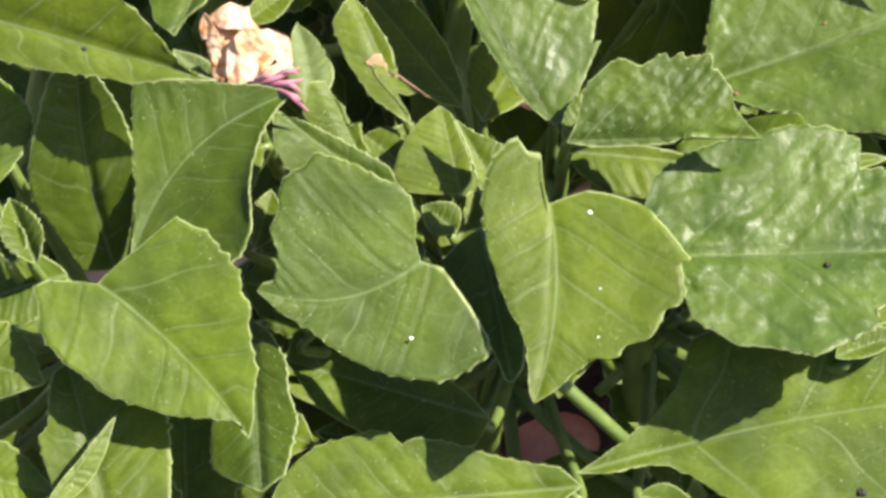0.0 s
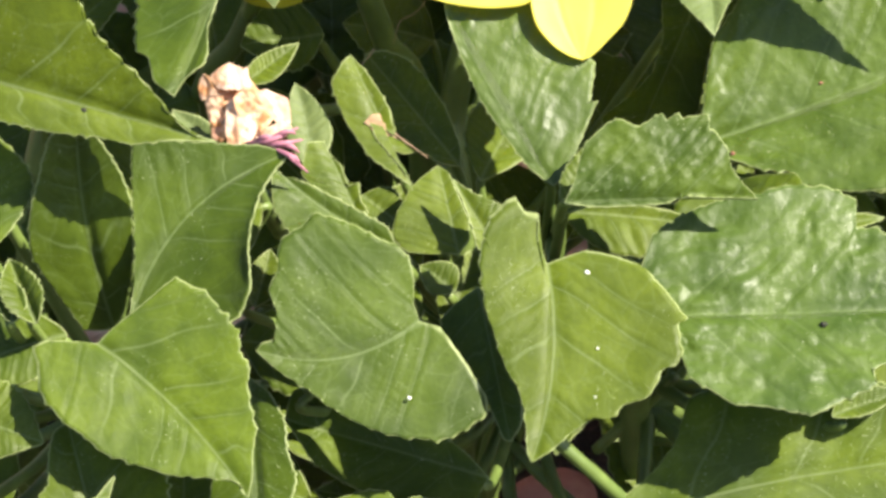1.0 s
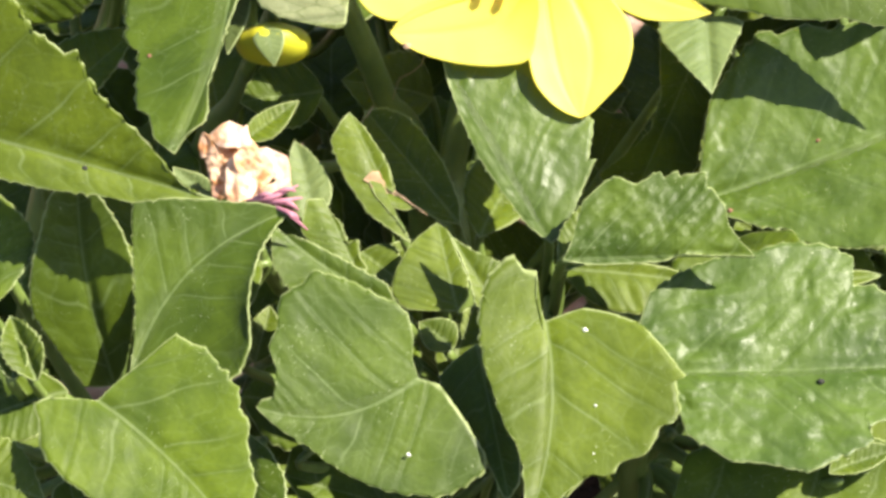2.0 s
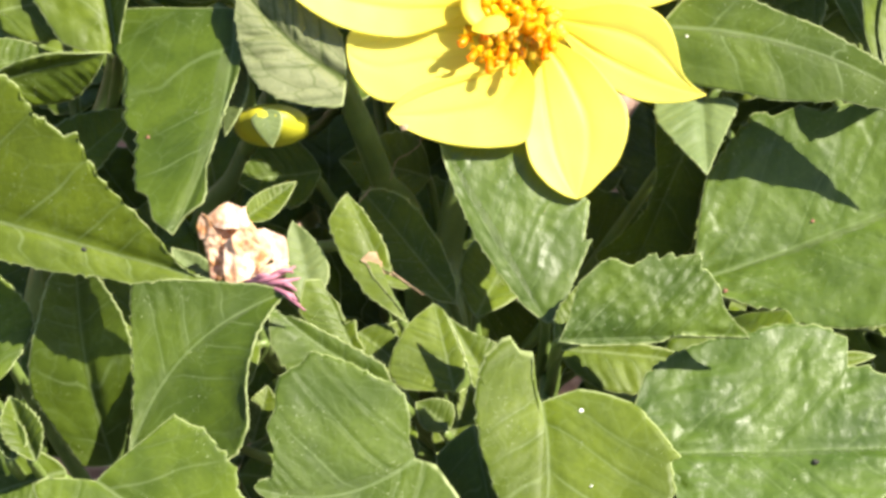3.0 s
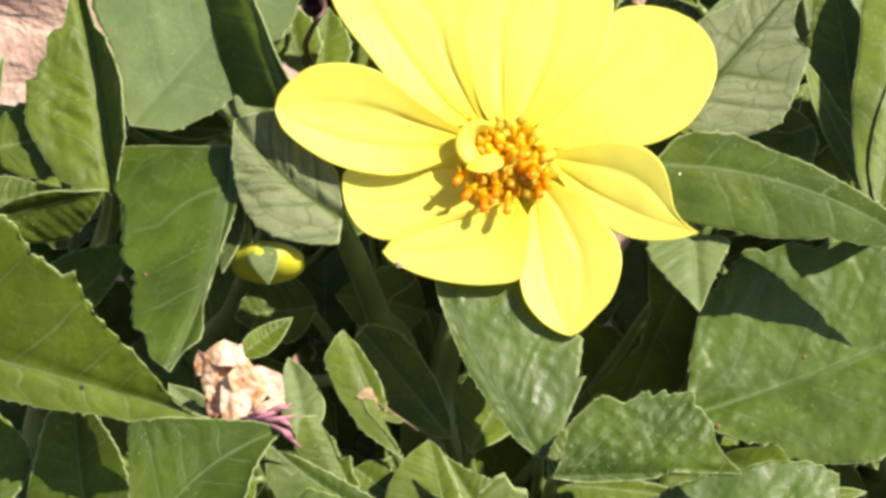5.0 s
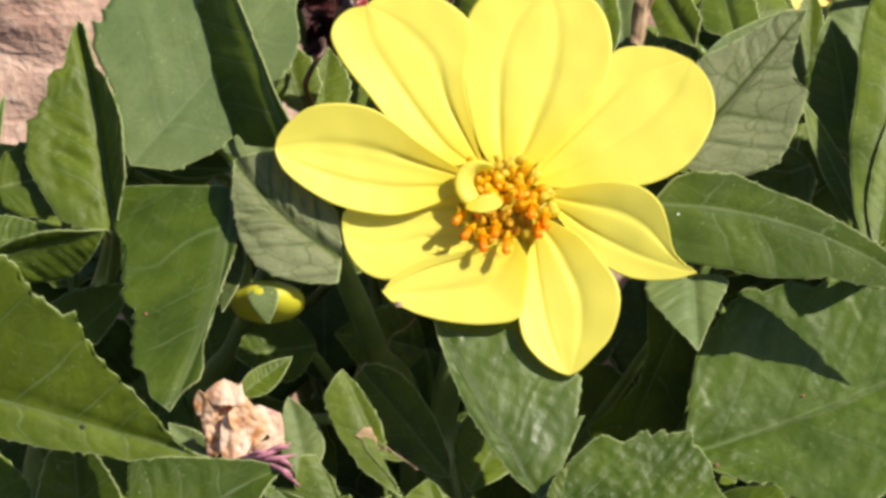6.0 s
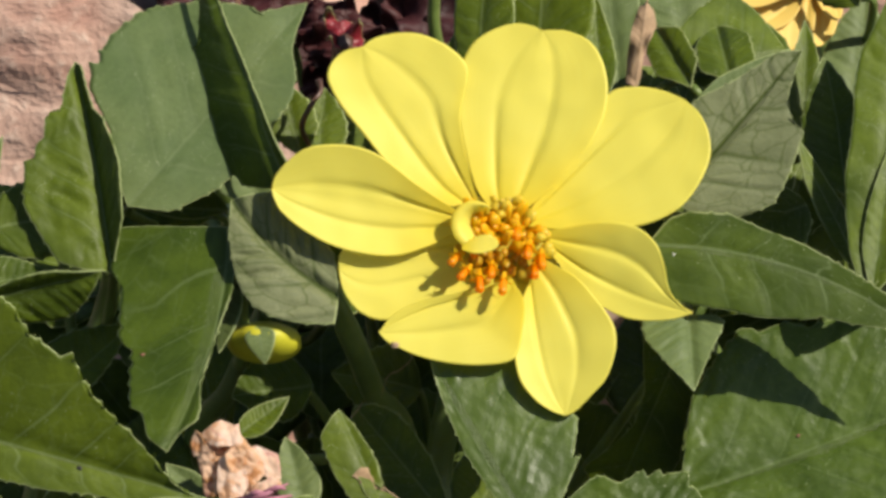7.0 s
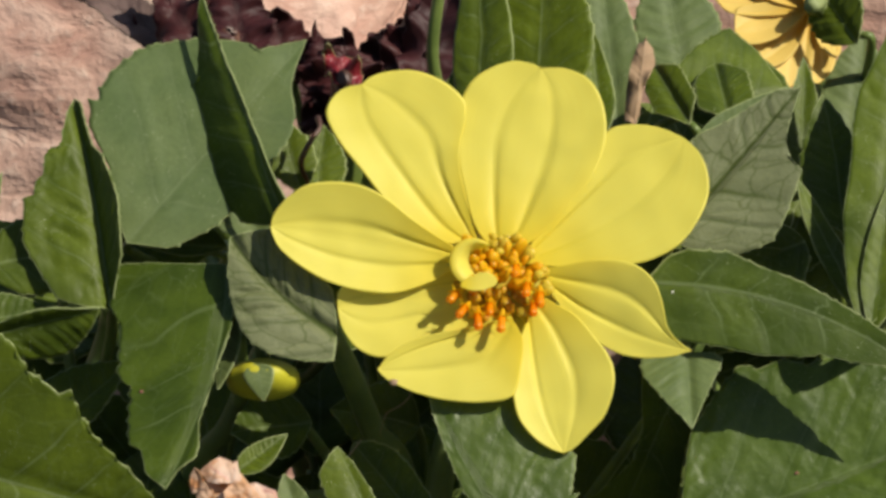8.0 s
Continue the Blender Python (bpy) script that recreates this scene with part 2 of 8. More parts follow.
def shaped(name, base, tip, face, half, **shape):
    if isinstance(half[0], tuple) and isinstance(half[0][0], tuple):
        return drawn_blade(name, base, tip, face, half, **shape)
    return blade(name, base, tip, face, half, **shape)


def blade(name, base, tip, face, half, peak=(0.4, 0.4), rise=(0.75, 0.75), fall=(0.95, 0.95), sweep=(0.0, 0.0), bow=0.0,
          arch=0.0, hook=0.0, fold=(0.0, 0.0), curl=(0.0, 0.0), teeth=11, tooth=0.07, veins=6, quilt=0.0006, wave=0.0,
          ridges=0, groove=0.0008, seed=0, nv=150, nu=8, notch=0.0, point=0.75):
    """A leaf or petal: a midrib from base to tip, and two half blades with their own width, fold and curl (radians)."""
    rng = random.Random(seed)
    base, tip = Vector(base), Vector(tip)
    axis = tip - base
    length = axis.length
    axis.normalize()
    face = Vector(face)
    face = (face - axis * face.dot(axis)).normalized()
    side = axis.cross(face)
    verts, faces = [], []
    vals = {k: [] for k in ("vein", "veinfade", "rib", "rim", "along", "across", "spread")}
    phase = [rng.random() * 6.28 for _ in range(6)]
    cols = [-(nu - i) / nu for i in range(nu)] + [0.0] + [(i + 1) / nu for i in range(nu)]
    cols = [math.copysign(abs(c) ** 0.8, c) for c in cols]
    top = [max(h) if isinstance(h, tuple) else h for h in half]
    jag = [[rng.uniform(0.45, 1.35) for _ in range(teeth + 3)] for _ in range(2)]
    for j in range(nv + 1):
        t = math.sin(math.pi / 2 * j / nv) if ridges else j / nv
        hump = 4 * t * (1 - t)
        mid = base + axis * (length * t) + side * (bow * hump) + face * (arch * hump + hook * t ** 3)
        for c in cols:
            s = 1 if c > 0 else 0
            q = abs(c)
            w = profile(t, half[s], peak[s], rise[s], fall[s], point)
            if ridges:
                d = 0.07 * min(1.0, 6 * t, 7 * (1 - t))
                w = 0.4 * w + 0.3 * (profile(t - d, half[s], peak[s], rise[s], fall[s], point) + profile(t + d, half[s], peak[s], rise[s], fall[s], point))
            if teeth:
                run = t * teeth + 0.35 * s + 0.25 * math.sin(5 * t + phase[4 + s])
                f = run % 1.0
                saw = ((f / 0.8) ** 1.6 if f < 0.8 else (1 - f) / 0.2) - 0.4
                fine = (run * 3.7 + 0.3 * math.sin(17 * t)) % 1.0
                w += 0.030 * top[s] * ((fine / 0.75) ** 2 if fine < 0.75 else (1 - fine) * 4) * (0.6 + noise.noise(Vector((run * 1.3, s, seed)))) * max(0.0, (q - 0.85) / 0.15) * min(1.0, 5 * t, 5 * (1 - t) + 0.05)
                w += top[s] * tooth * saw * jag[s][int(run) % len(jag[s])] * max(0.0, (q - 0.7) / 0.3) * min(1.0, 5 * t, 5 * (1 - t) + 0.05)
            a = fold[s] + curl[s] * q * 0.5
            out = w * q
            z = out * math.sin(a)
            x = math.copysign(out * math.cos(a), c) if c else 0.0
            k = t - 0.62 * out / length + 0.30 * (out / length) ** 2 - 0.03 * s
            v = k * veins + 0.5 + 0.16 * math.sin(9 * k + phase[0]) + 0.10 * noise.noise(Vector((3 * t, 2.5 * c, seed)))
            soft = min(1.0, 6 * q) * min(1.0, 5 * (1 - q) + 0.15) * min(1.0, w / 0.008)
            z += quilt * (0.35 + 1.3 * abs(noise.noise(Vector((t * 4, c * 2, seed * 1.7))) + 0.15)) * (abs(math.cos(math.pi * v)) ** 0.8 - 0.5) * soft * min(1.0, 6 * t, 5 * (1 - t))
            z -= quilt * 1.2 * math.exp(-(out / 0.0016) ** 2) if quilt else 0.0
            if ridges:
                for at in (-0.34, 0.3):
                    f = c - at - 0.05 * math.sin(3 * t + phase[3])
                    z -= groove * (math.exp(f / 0.15) if f < 0 else math.exp(-f / 0.035)) * min(1.0, 5 * t) * min(1.0, 2.2 * (1.02 - t))
            if wave:
                z += wave * q * q * math.sin(t * 11 + phase[s]) + 0.5 * wave * q * math.sin(t * 23 + phase[2 + s])
            p = mid + side * x + face * z - axis * (sweep[s] * out * (1 - t)) - axis * (notch * length * (1 - q) ** 2 * max(0.0, t - 0.8) * 5)
            p += (0.0003 if ridges else 0.0011) * noise.noise_vector(p * 45 + Vector((seed * 3.1, 0, 0))) + 0.0003 * noise.noise_vector(p * 150)
            verts.append(p)
            for key, value in zip(vals, (v, min(1.0, 12 * q) * min(1.0, 1.6 * (1 - q) + 0.08), out * (0.55 + 0.9 * t), (1 - q) * w, t, c, out / 0.0042 + 37 * s)):
                vals[key].append(value)
    m = len(cols)
    for j in range(nv):
        for i in range(m - 1):
            a = j * m + i
            faces.append((a, a + 1, a + m + 1, a + m))
    me = mesh_of(name, verts, faces, vals)
    return me


def edge_line(points, soft):
    """The edge of one half blade from base to tip, in leaf lengths along and beside the midrib, as a function of 0..1.
    soft 1 rounds it through the given points, soft 0 leaves a corner at each."""
    pts = [Vector((0, 0, 0))] + [Vector((a, o, 0)) for a, o in points] + [Vector((1, 0, 0))]
    run = [0.0]
    for a, b in zip(pts, pts[1:]):
        run.append(run[-1] + max(1e-5, (b - a).length))
    full = run[-1]
    last = len(pts) - 1

    def at(t):
        s = t * full
        k = max(i for i in range(last) if s >= run[i])
        f = (s - run[k]) / (run[k + 1] - run[k])
        b, c = pts[k], pts[k + 1]
        gap = run[k + 1] - run[k]
        m = (c - pts[k - 1]) / (run[k + 1] - run[k - 1]) * gap if k else c - b
        n = (pts[k + 2] - b) / (run[k + 2] - run[k]) * gap if k + 2 <= last else c - b
        g = 1 - f
        curve = b * ((1 + 2 * f) * g * g) + m * (f * g * g) + c * (f * f * (3 - 2 * f)) - n * (f * f * g)
        p = curve * soft + b.lerp(c, f) * (1 - soft)
        return p.x, p.y

    return at


def drawn_blade(name, base, tip, face, half, bow=0.0, arch=0.0, hook=0.0, fold=(0.0, 0.0), curl=(0.0, 0.0), teeth=11,
                tooth=0.05, veins=4.6, lean=0.75, quilt=0.0006, wave=0.0, ridges=0, groove=0.0008, seed=0, nv=190, nu=16, pucker=0.0, cup=0.0006, crease=0.0):
    """A leaf or petal whose two half blades reach from the midrib to an edge line of their own."""
    rng = random.Random(seed)
    base, tip = Vector(base), Vector(tip)
    axis = tip - base
    length = axis.length
    axis.normalize()
    face = Vector(face)
    face = (face - axis * face.dot(axis)).normalized()
    side = axis.cross(face)
    edges = [edge_line(h, 1.0 if ridges else 0.2) for h in half]
    wide = [max(o for a, o in h) for h in half]
    phase = [rng.random() * 6.28 for _ in range(6)]
    jag = [[rng.uniform(0.2, 1.4) for _ in range(teeth * 4 + 9)] for _ in range(2)]
    cols = [-(nu - i) / nu for i in range(nu)] + [0.0] + [(i + 1) / nu for i in range(nu)]
    cols = [math.copysign(abs(c) ** 0.85, c) for c in cols]
    verts, faces = [], []
    vals = {k: [] for k in ("vein", "veinfade", "rib", "rim", "along", "across", "spread")}
    for j in range(nv + 1):
        t = j / nv
        hump = 4 * t * (1 - t)
        mid_x = bow * hump
        lift = arch * hump + hook * t ** 3
        ends = [edges[s](t) for s in (0, 1)]
        for c in cols:
            s = 1 if c > 0 else 0
            q = abs(c)
            ea, eo = ends[s]
            reach = eo * length - (mid_x if s else -mid_x)
            plain = reach
            if teeth:
                run = t * teeth * 2.3 + 0.35 * s
                f = run % 1.0
                saw = ((f / 0.8) ** 1.8 if f < 0.8 else (1 - f) / 0.2) - 0.35
                reach += 0.5 * tooth * wide[s] * length * saw * jag[s][int(run)] * q ** 9 * min(1.0, 6 * t, 6 * (1 - t))
                prick = (t * length / 0.0026 + 0.5 * jag[s][int(run)]) % 1.0
                reach += 0.00045 * max(0.0, 1 - 5 * abs(prick - 0.5)) * jag[s][int(run)] * q ** 9 * min(1.0, 6 * t, 6 * (1 - t))
            a = fold[s] + curl[s] * q * 0.5
            out = reach * q
            w = abs(reach)
            along = t + (ea - t) * (q if ridges else 0.45 * q + 0.55 * q * q)
            x = mid_x + (1 if s else -1) * out * math.cos(a)
            z = out * math.sin(a)
            off = abs(plain * q) / length
            k = along - lean * off * (1 - 0.25 * off) - 0.03 * s
            v = k * veins + 0.5 + 0.20 * math.sin(9 * k + phase[0]) + 0.05 * math.sin(21 * k + phase[1] + 2 * s) + 0.12 * noise.noise(Vector((3 * t, 2.5 * c, seed)))
            soft = min(1.0, 6 * q) * min(1.0, 4 * (1 - q) + 0.1) * min(1.0, (w / 0.009) ** 2)
            if quilt:
                z += 0.75 * quilt * (0.3 + 1.4 * abs(noise.noise(Vector((t * 4, c * 2, seed * 1.7))) + 0.15)) * (abs(math.cos(math.pi * v)) ** 0.7 - 0.5) * soft * min(1.0, 6 * t, 5 * (1 - t))
                z -= quilt * 1.3 * math.exp(-(out / 0.0014) ** 2)
            if pucker:
                warp = noise.noise(Vector((t * 9, c * 5, seed)))
                d = noise.voronoi(Vector((v * 1.7 + 0.5 * warp, out * 290 + 40 * s + 0.6 * warp, seed)))[0]
                z += pucker * (0.5 - 1.1 * d[0]) * soft * (0.25 + 1.5 * abs(noise.noise(Vector((t * 3.5, c * 2.2, seed + 4)))))
            if ridges:
                for at in (-0.36, 0.33):
                    f = c - at - 0.05 * math.sin(3 * t + phase[3])
                    z -= groove * (math.exp(f / 0.13) if f < 0 else math.exp(-f / 0.05)) * min(1.0, 4 * t) * min(1.0, 1.8 * (1.02 - t))
                z -= cup * (1 - q * q) * hump
            if wave:
                z += wave * q * q * math.sin(t * 11 + phase[s]) + 0.5 * wave * q * math.sin(t * 23 + phase[2 + s])
            p = base + axis * (length * along) + side * x + face * (z + lift)
            p += face * ((0.0003 if ridges else 0.0010) * noise.noise(p * 45 + Vector((seed * 3.1, 0, 0))) + 0.0003 * noise.noise(p * 150))
            if crease:
                p += face * (crease * (1.6 * abs(noise.noise(p * 150)) + 0.7 * abs(noise.noise(p * 380)) + 0.25 * noise.noise(p * 900)))
            verts.append(p)
            for key, value in zip(vals, (v, min(1.0, 12 * q) * min(1.0, 1.6 * (1 - q) + 0.08), abs(out) * (0.55 + 0.9 * t), (1 - q) * w, t, c, abs(out) / 0.0042 + 37 * s)):
                vals[key].append(value)
    m = len(cols)
    for j in range(nv):
        for i in range(m - 1):
            a = j * m + i
            faces.append((a, a + 1, a + m + 1, a + m))
    return mesh_of(name, verts, faces, vals)


def smooth_line(points, n):
    """A smooth line through a few points."""
    pts = [Vector(p) for p in points]
    pts = [2 * pts[0] - pts[1]] + pts + [2 * pts[-1] - pts[-2]]
    out = []
    for i in range(1, len(pts) - 2):
        a, b, c, d = pts[i - 1:i + 3]
        for k in range(n):
            t = k / n
            out.append(0.5 * (2 * b + (c - a) * t + (2 * a - 5 * b + 4 * c - d) * t * t + (3 * b - a - 3 * c + d) * t ** 3))
    return out + [pts[-2]]


def tube(name, points, radii, n=6, sides=10, rough=0.03):
    line = smooth_line(points, n)
    verts, faces = [], []
    ref = Vector((0.3, 0.9, 0.2))
    for i, p in enumerate(line):
        d = (line[min(i + 1, len(line) - 1)] - line[max(i - 1, 0)]).normalized()
        u = d.cross(ref).normalized()
        v = d.cross(u)
        f = i / (len(line) - 1) * (len(radii) - 1)
        k = min(int(f), len(radii) - 2)
        r = radii[k] + (radii[k + 1] - radii[k]) * (f - k)
        for s in range(sides):
            a = 2 * math.pi * s / sides
            rr = r * (1 + rough * math.sin(3 * a + i))
            verts.append(p + rr * (math.cos(a) * u + math.sin(a) * v))
    for i in range(len(line) - 1):
        for s in range(sides):
            e = (s + 1) % sides
            faces.append((i * sides + s, i * sides + e, (i + 1) * sides + e, (i + 1) * sides + s))
    faces.append(tuple(range(sides))[::-1])
    faces.append(tuple(range(len(verts) - sides, len(verts))))
    return mesh_of(name, verts, faces)


def plant(name, foot, label, group=""):
    ob = new(name)
    ob.location = foot
    ob.empty_display_size = 0.02
    return tagged(ob, label, "plant", group)


COUNT = [0]


def leaf(owner, base, tip, face, half, material=None, stalk=None, label="", kind="leaf", **shape):
    """One leaf under its plant, with its stalk bending down to the given place on the plant's stem."""
    COUNT[0] += 1
    shape.setdefault("seed", COUNT[0])
    if label == "" and material is UNDER:
        label = "pale grey-green underside of a leaf"
    ob = part(kind, shaped(kind, base, tip, face, half, **shape), material or LEAF, owner, label, 0.00035)
    if stalk is not None:
        b = Vector(base)
        d = (Vector(tip) - b).normalized()
        e = Vector(stalk)
        n = Vector(face).normalized()
        m = b.lerp(e, 0.55) + Vector((0, 0, -0.004)) - n * 0.008
        part("leaf_stalk", tube("leaf_stalk", (b + d * 0.006 - n * 0.0026, b + d * 0.003 - n * 0.0036, b - n * 0.007, m, e), (0.0005, 0.0008, 0.0011, 0.0014, 0.0018), sides=8), STEM, ob)
    return ob


# ---- ground and stone edging ----
def build_ground():
    n, verts, faces = 90, [], []
    for j in range(n + 1):
        for i in range(n + 1):
            u, v = 2 * i / n - 1, 2 * j / n - 1
            x, y = 40 * math.copysign(abs(u) ** 4, u) + 0.6 * u, 40 * math.copysign(abs(v) ** 4, v) + 0.6 * v + 0.2
            p = Vector((x, y, 0))
            near = math.exp(-(x * x + y * y) / 1.5)
            verts.append((x, y, near * (0.014 * noise.noise(p * 14) + 0.008 * noise.noise(p * 45))))
    for j in range(n):
        for i in range(n):
            a = j * (n + 1) + i
            faces.append((a, a + 1, a + n + 2, a + n + 1))
    ob = part("ground", mesh_of("ground", verts, faces), SOIL)
    tagged(ob, "dark crumbly garden soil under the plants", "soil", kind="structure")


build_ground()


def rough_stone(size, seed):
    """A hewn block with broken faces and worn edges, standing on its base."""
    bm = bmesh.new()
    bmesh.ops.create_cube(bm, size=1.0)
    bmesh.ops.subdivide_edges(bm, edges=bm.edges[:], cuts=44, use_grid_fill=True)
    off = Vector((seed * 7.3, seed * 2.1, 4.7))
    for v in bm.verts:
        p = v.co.copy()
        r = max(abs(p.x), abs(p.y), abs(p.z)) * 2
        n8 = (abs(2 * p.x) ** 9 + abs(2 * p.y) ** 9 + abs(2 * p.z) ** 9) ** (1 / 9)
        p = p / n8 * r
        p = Vector((p.x * size[0], p.y * size[1], (p.z + 0.5) * size[2]))
        lay = 0.0035 * noise.noise(Vector((p.x * 8, p.y * 8, p.z * 60)) + off)
        d = lay + 0.0025 * noise.noise(p * 16 + off) + 0.006 * noise.noise(p * 45 + off) + 0.0045 * noise.noise(p * 110 + off) + 0.0012 * noise.noise(p * 260 + off)
        c = (p - Vector((0, 0, size[2] / 2))).normalized()
        v.co = p + c * d + Vector((0, 0.35 * p.z, 0))
    me = bpy.data.meshes.new("stone_block")
    bm.to_mesh(me)
    bm.free()
    me.polygons.foreach_set("use_smooth", [True] * len(me.polygons))
    return me


# ---- stone edging behind the bed ----
def build_edging(places):
    for i, (x, y, w, d, h, turn) in enumerate(places):
        ob = part("stone_block", rough_stone((w, d, h), i + 1), STONE)
        ob.matrix_world = pose(x, y, 0, 0, 0, turn)
        tagged(ob, "rough pinkish sandstone block edging the flower bed", "stone", "edging stones")



build_edging([(-1.46, 0.304, 0.41, 0.25, 0.222, 1), (-1.04, 0.284, 0.40, 0.26, 0.217, -1), (1.05, 0.304, 0.41, 0.25, 0.212, 2), (1.47, 0.294, 0.40, 0.25, 0.222, -2), (-0.62, 0.294, 0.40, 0.24, 0.212, 2), (-0.205, 0.294, 0.39, 0.25, 0.227, -2), (0.20, 0.314, 0.40, 0.24, 0.212, 1), (0.62, 0.304, 0.41, 0.26, 0.222, -1)])

# ---- the plants, each an empty at its foot ----
dahlia = plant("dahlia_plant", (0.0021, 0.0499, 0.0000), "bushy green dahlia with one open yellow flower", "dahlias in the bed")
side_dahlia = plant("dahlia_plant", (-0.0956, 0.0499, 0.0000), "low green dahlia with broad toothed leaves", "dahlias in the bed")
neighbour = plant("dahlia_plant", (0.0928, 0.0625, 0.0000), "green dahlia with glossy puckered leaves", "dahlias in the bed")
far_dahlia = plant("dahlia_plant", (0.0543, 0.1673, 0.0000), "green dahlia with an amber flower turned away, before stone", "dahlias in the bed")

# ---- main stems ----
part("stem", tube("stem", ((0.0021, 0.0499, 0.0000), (0.0021, 0.0249, 0.1782), (0.0008, 0.0379, 0.2110), (0.0092, 0.0433, 0.2505), (0.0141, 0.0374, 0.2721)), (0.0042, 0.004, 0.0034, 0.0028, 0.0024), 8), STEM, dahlia)
part("stem", tube("stem", ((0.0141, 0.0499, 0.0000), (0.0080, 0.0047, 0.1198), (0.0161, -0.0178, 0.1884), (0.0227, -0.0111, 0.2133), (0.0223, -0.0200, 0.2295)), (0.0042, 0.0032, 0.0028, 0.0024, 0.0018), 8), STEM, dahlia)
part("stem", tube("stem", ((-0.0099, 0.0549, 0.0000), (-0.0058, 0.0470, 0.1902), (-0.0142, 0.0363, 0.2334), (-0.0195, 0.0329, 0.2534), (-0.0240, 0.0322, 0.2687)), (0.004, 0.0034, 0.0028, 0.0027, 0.0015), 8), STEM, dahlia)
part("stem", tube("stem", ((0.0061, 0.0659, 0.0000), (0.0041, 0.0422, 0.1840), (0.0075, 0.0473, 0.2068), (0.0099, 0.0568, 0.2190)), (0.004, 0.003, 0.0022, 0.0018), 8), STEM, dahlia)
part("stem", tube("stem", ((-0.0956, 0.0499, 0.0000), (-0.0830, -0.0093, 0.1506), (-0.0719, -0.0342, 0.1999)), (0.0045, 0.0038, 0.0022), 8), STEM, side_dahlia)
part("stem", tube("stem", ((-0.1056, 0.0599, 0.0000), (-0.0939, 0.0329, 0.1884), (-0.0756, 0.0504, 0.2434), (-0.0720, 0.0375, 0.2674)), (0.0042, 0.0036, 0.0026, 0.0018), 8), STEM, side_dahlia)
part("stem", tube("stem", ((-0.0816, 0.0599, 0.0000), (-0.0594, 0.0470, 0.1902), (-0.0463, 0.0410, 0.2313), (-0.0379, 0.0449, 0.2524)), (0.004, 0.0032, 0.0024, 0.0018), 8), STEM, side_dahlia)
part("stem", tube("stem", ((0.0928, 0.0625, 0.0000), (0.0443, -0.0140, 0.1446), (0.0435, -0.0291, 0.2065)), (0.0045, 0.0038, 0.0024), 8), STEM, neighbour)
part("stem", tube("stem", ((0.1028, 0.0745, 0.0000), (0.0715, 0.0535, 0.1985), (0.0556, 0.0513, 0.2445), (0.0457, 0.0431, 0.2664)), (0.0044, 0.0036, 0.0028, 0.0018), 8), STEM, neighbour)
part("stem", tube("stem", ((0.1128, 0.0825, 0.0000), (0.1016, 0.0583, 0.2047), (0.0994, 0.0561, 0.2506), (0.0987, 0.0743, 0.2739)), (0.004, 0.003, 0.0026, 0.0016), 8), STEM, neighbour)
part("stem", tube("stem", ((0.0543, 0.1673, 0.0000), (0.0604, 0.1405, 0.2124), (0.0629, 0.1294, 0.2470)), (0.0045, 0.0035, 0.002), 8), STEM, far_dahlia)
part("stem", tube("stem", ((0.0743, 0.1773, 0.0000), (0.0939, 0.1482, 0.2223), (0.0944, 0.1579, 0.2510), (0.0947, 0.1605, 0.2624)), (0.004, 0.003, 0.0024, 0.002), 8), STEM, far_dahlia)
part("stem", tube("stem", ((0.0243, 0.1673, 0.0000), (0.0264, 0.1318, 0.2338), (0.0232, 0.1328, 0.2675)), (0.004, 0.003, 0.002), 8), STEM, far_dahlia)
part("stem", tube("stem", ((-0.0057, 0.1573, 0.0000), (-0.0465, 0.0956, 0.2362), (-0.0569, 0.0745, 0.2579)), (0.004, 0.003, 0.002), 8), STEM, far_dahlia)
part("stem", tube("stem", ((0.0201, -0.0821, 0.2232), (0.0277, -0.0831, 0.2153), (0.0372, -0.0816, 0.2027)), (0.0015, 0.0015, 0.0015), 8), STEM, neighbour)
part("stem", tube("stem", ((0.0324, -0.0233, 0.1652), (0.0419, -0.0254, 0.1788), (0.0488, -0.0283, 0.1913)), (0.0013, 0.0013, 0.0012), 8), STEM, neighbour)

# ---- leaves of the low dahlia ----
leaf(side_dahlia, (-0.1071, -0.0453, 0.2911), (-0.0461, -0.0590, 0.2805), (-0.0449, -0.7290, 0.6830), (((-0.012, 0.327), (0.089, 0.471), (0.183, 0.469), (0.231, 0.464), (0.280, 0.410), (0.327, 0.369), (0.386, 0.353), (0.423, 0.331), (0.461, 0.355), (0.503, 0.290), (0.574, 0.223), (0.661, 0.170), (0.759, 0.110), (0.839, 0.046), (0.915, 0.003)), ((0.125, 0.099), (0.246, 0.123), (0.321, 0.121), (0.404, 0.116), (0.484, 0.113), (0.649, 0.085), (0.746, 0.081), (0.860, 0.034))), stalk=(-0.0738, -0.0301, 0.1917), fold=(0.38, 0.14), veins=5, tooth=0.07)
leaf(side_dahlia, (-0.0686, -0.0588, 0.2308), (-0.0748, -0.0480, 0.2781), (0.0674, -0.9707, 0.2308), (((0.030, 0.128), (0.181, 0.198), (0.300, 0.250), (0.415, 0.289), (0.544, 0.279), (0.642, 0.250), (0.785, 0.190), (0.926, 0.130), (0.983, 0.062)), ((0.088, 0.055), (0.254, 0.113), (0.436, 0.147), (0.592, 0.163), (0.724, 0.142), (0.833, 0.101), (0.943, 0.049))), DEEP, fold=(0.14, 0.09), tooth=0.03, quilt=0.0006, veins=4, bow=-0.0020)
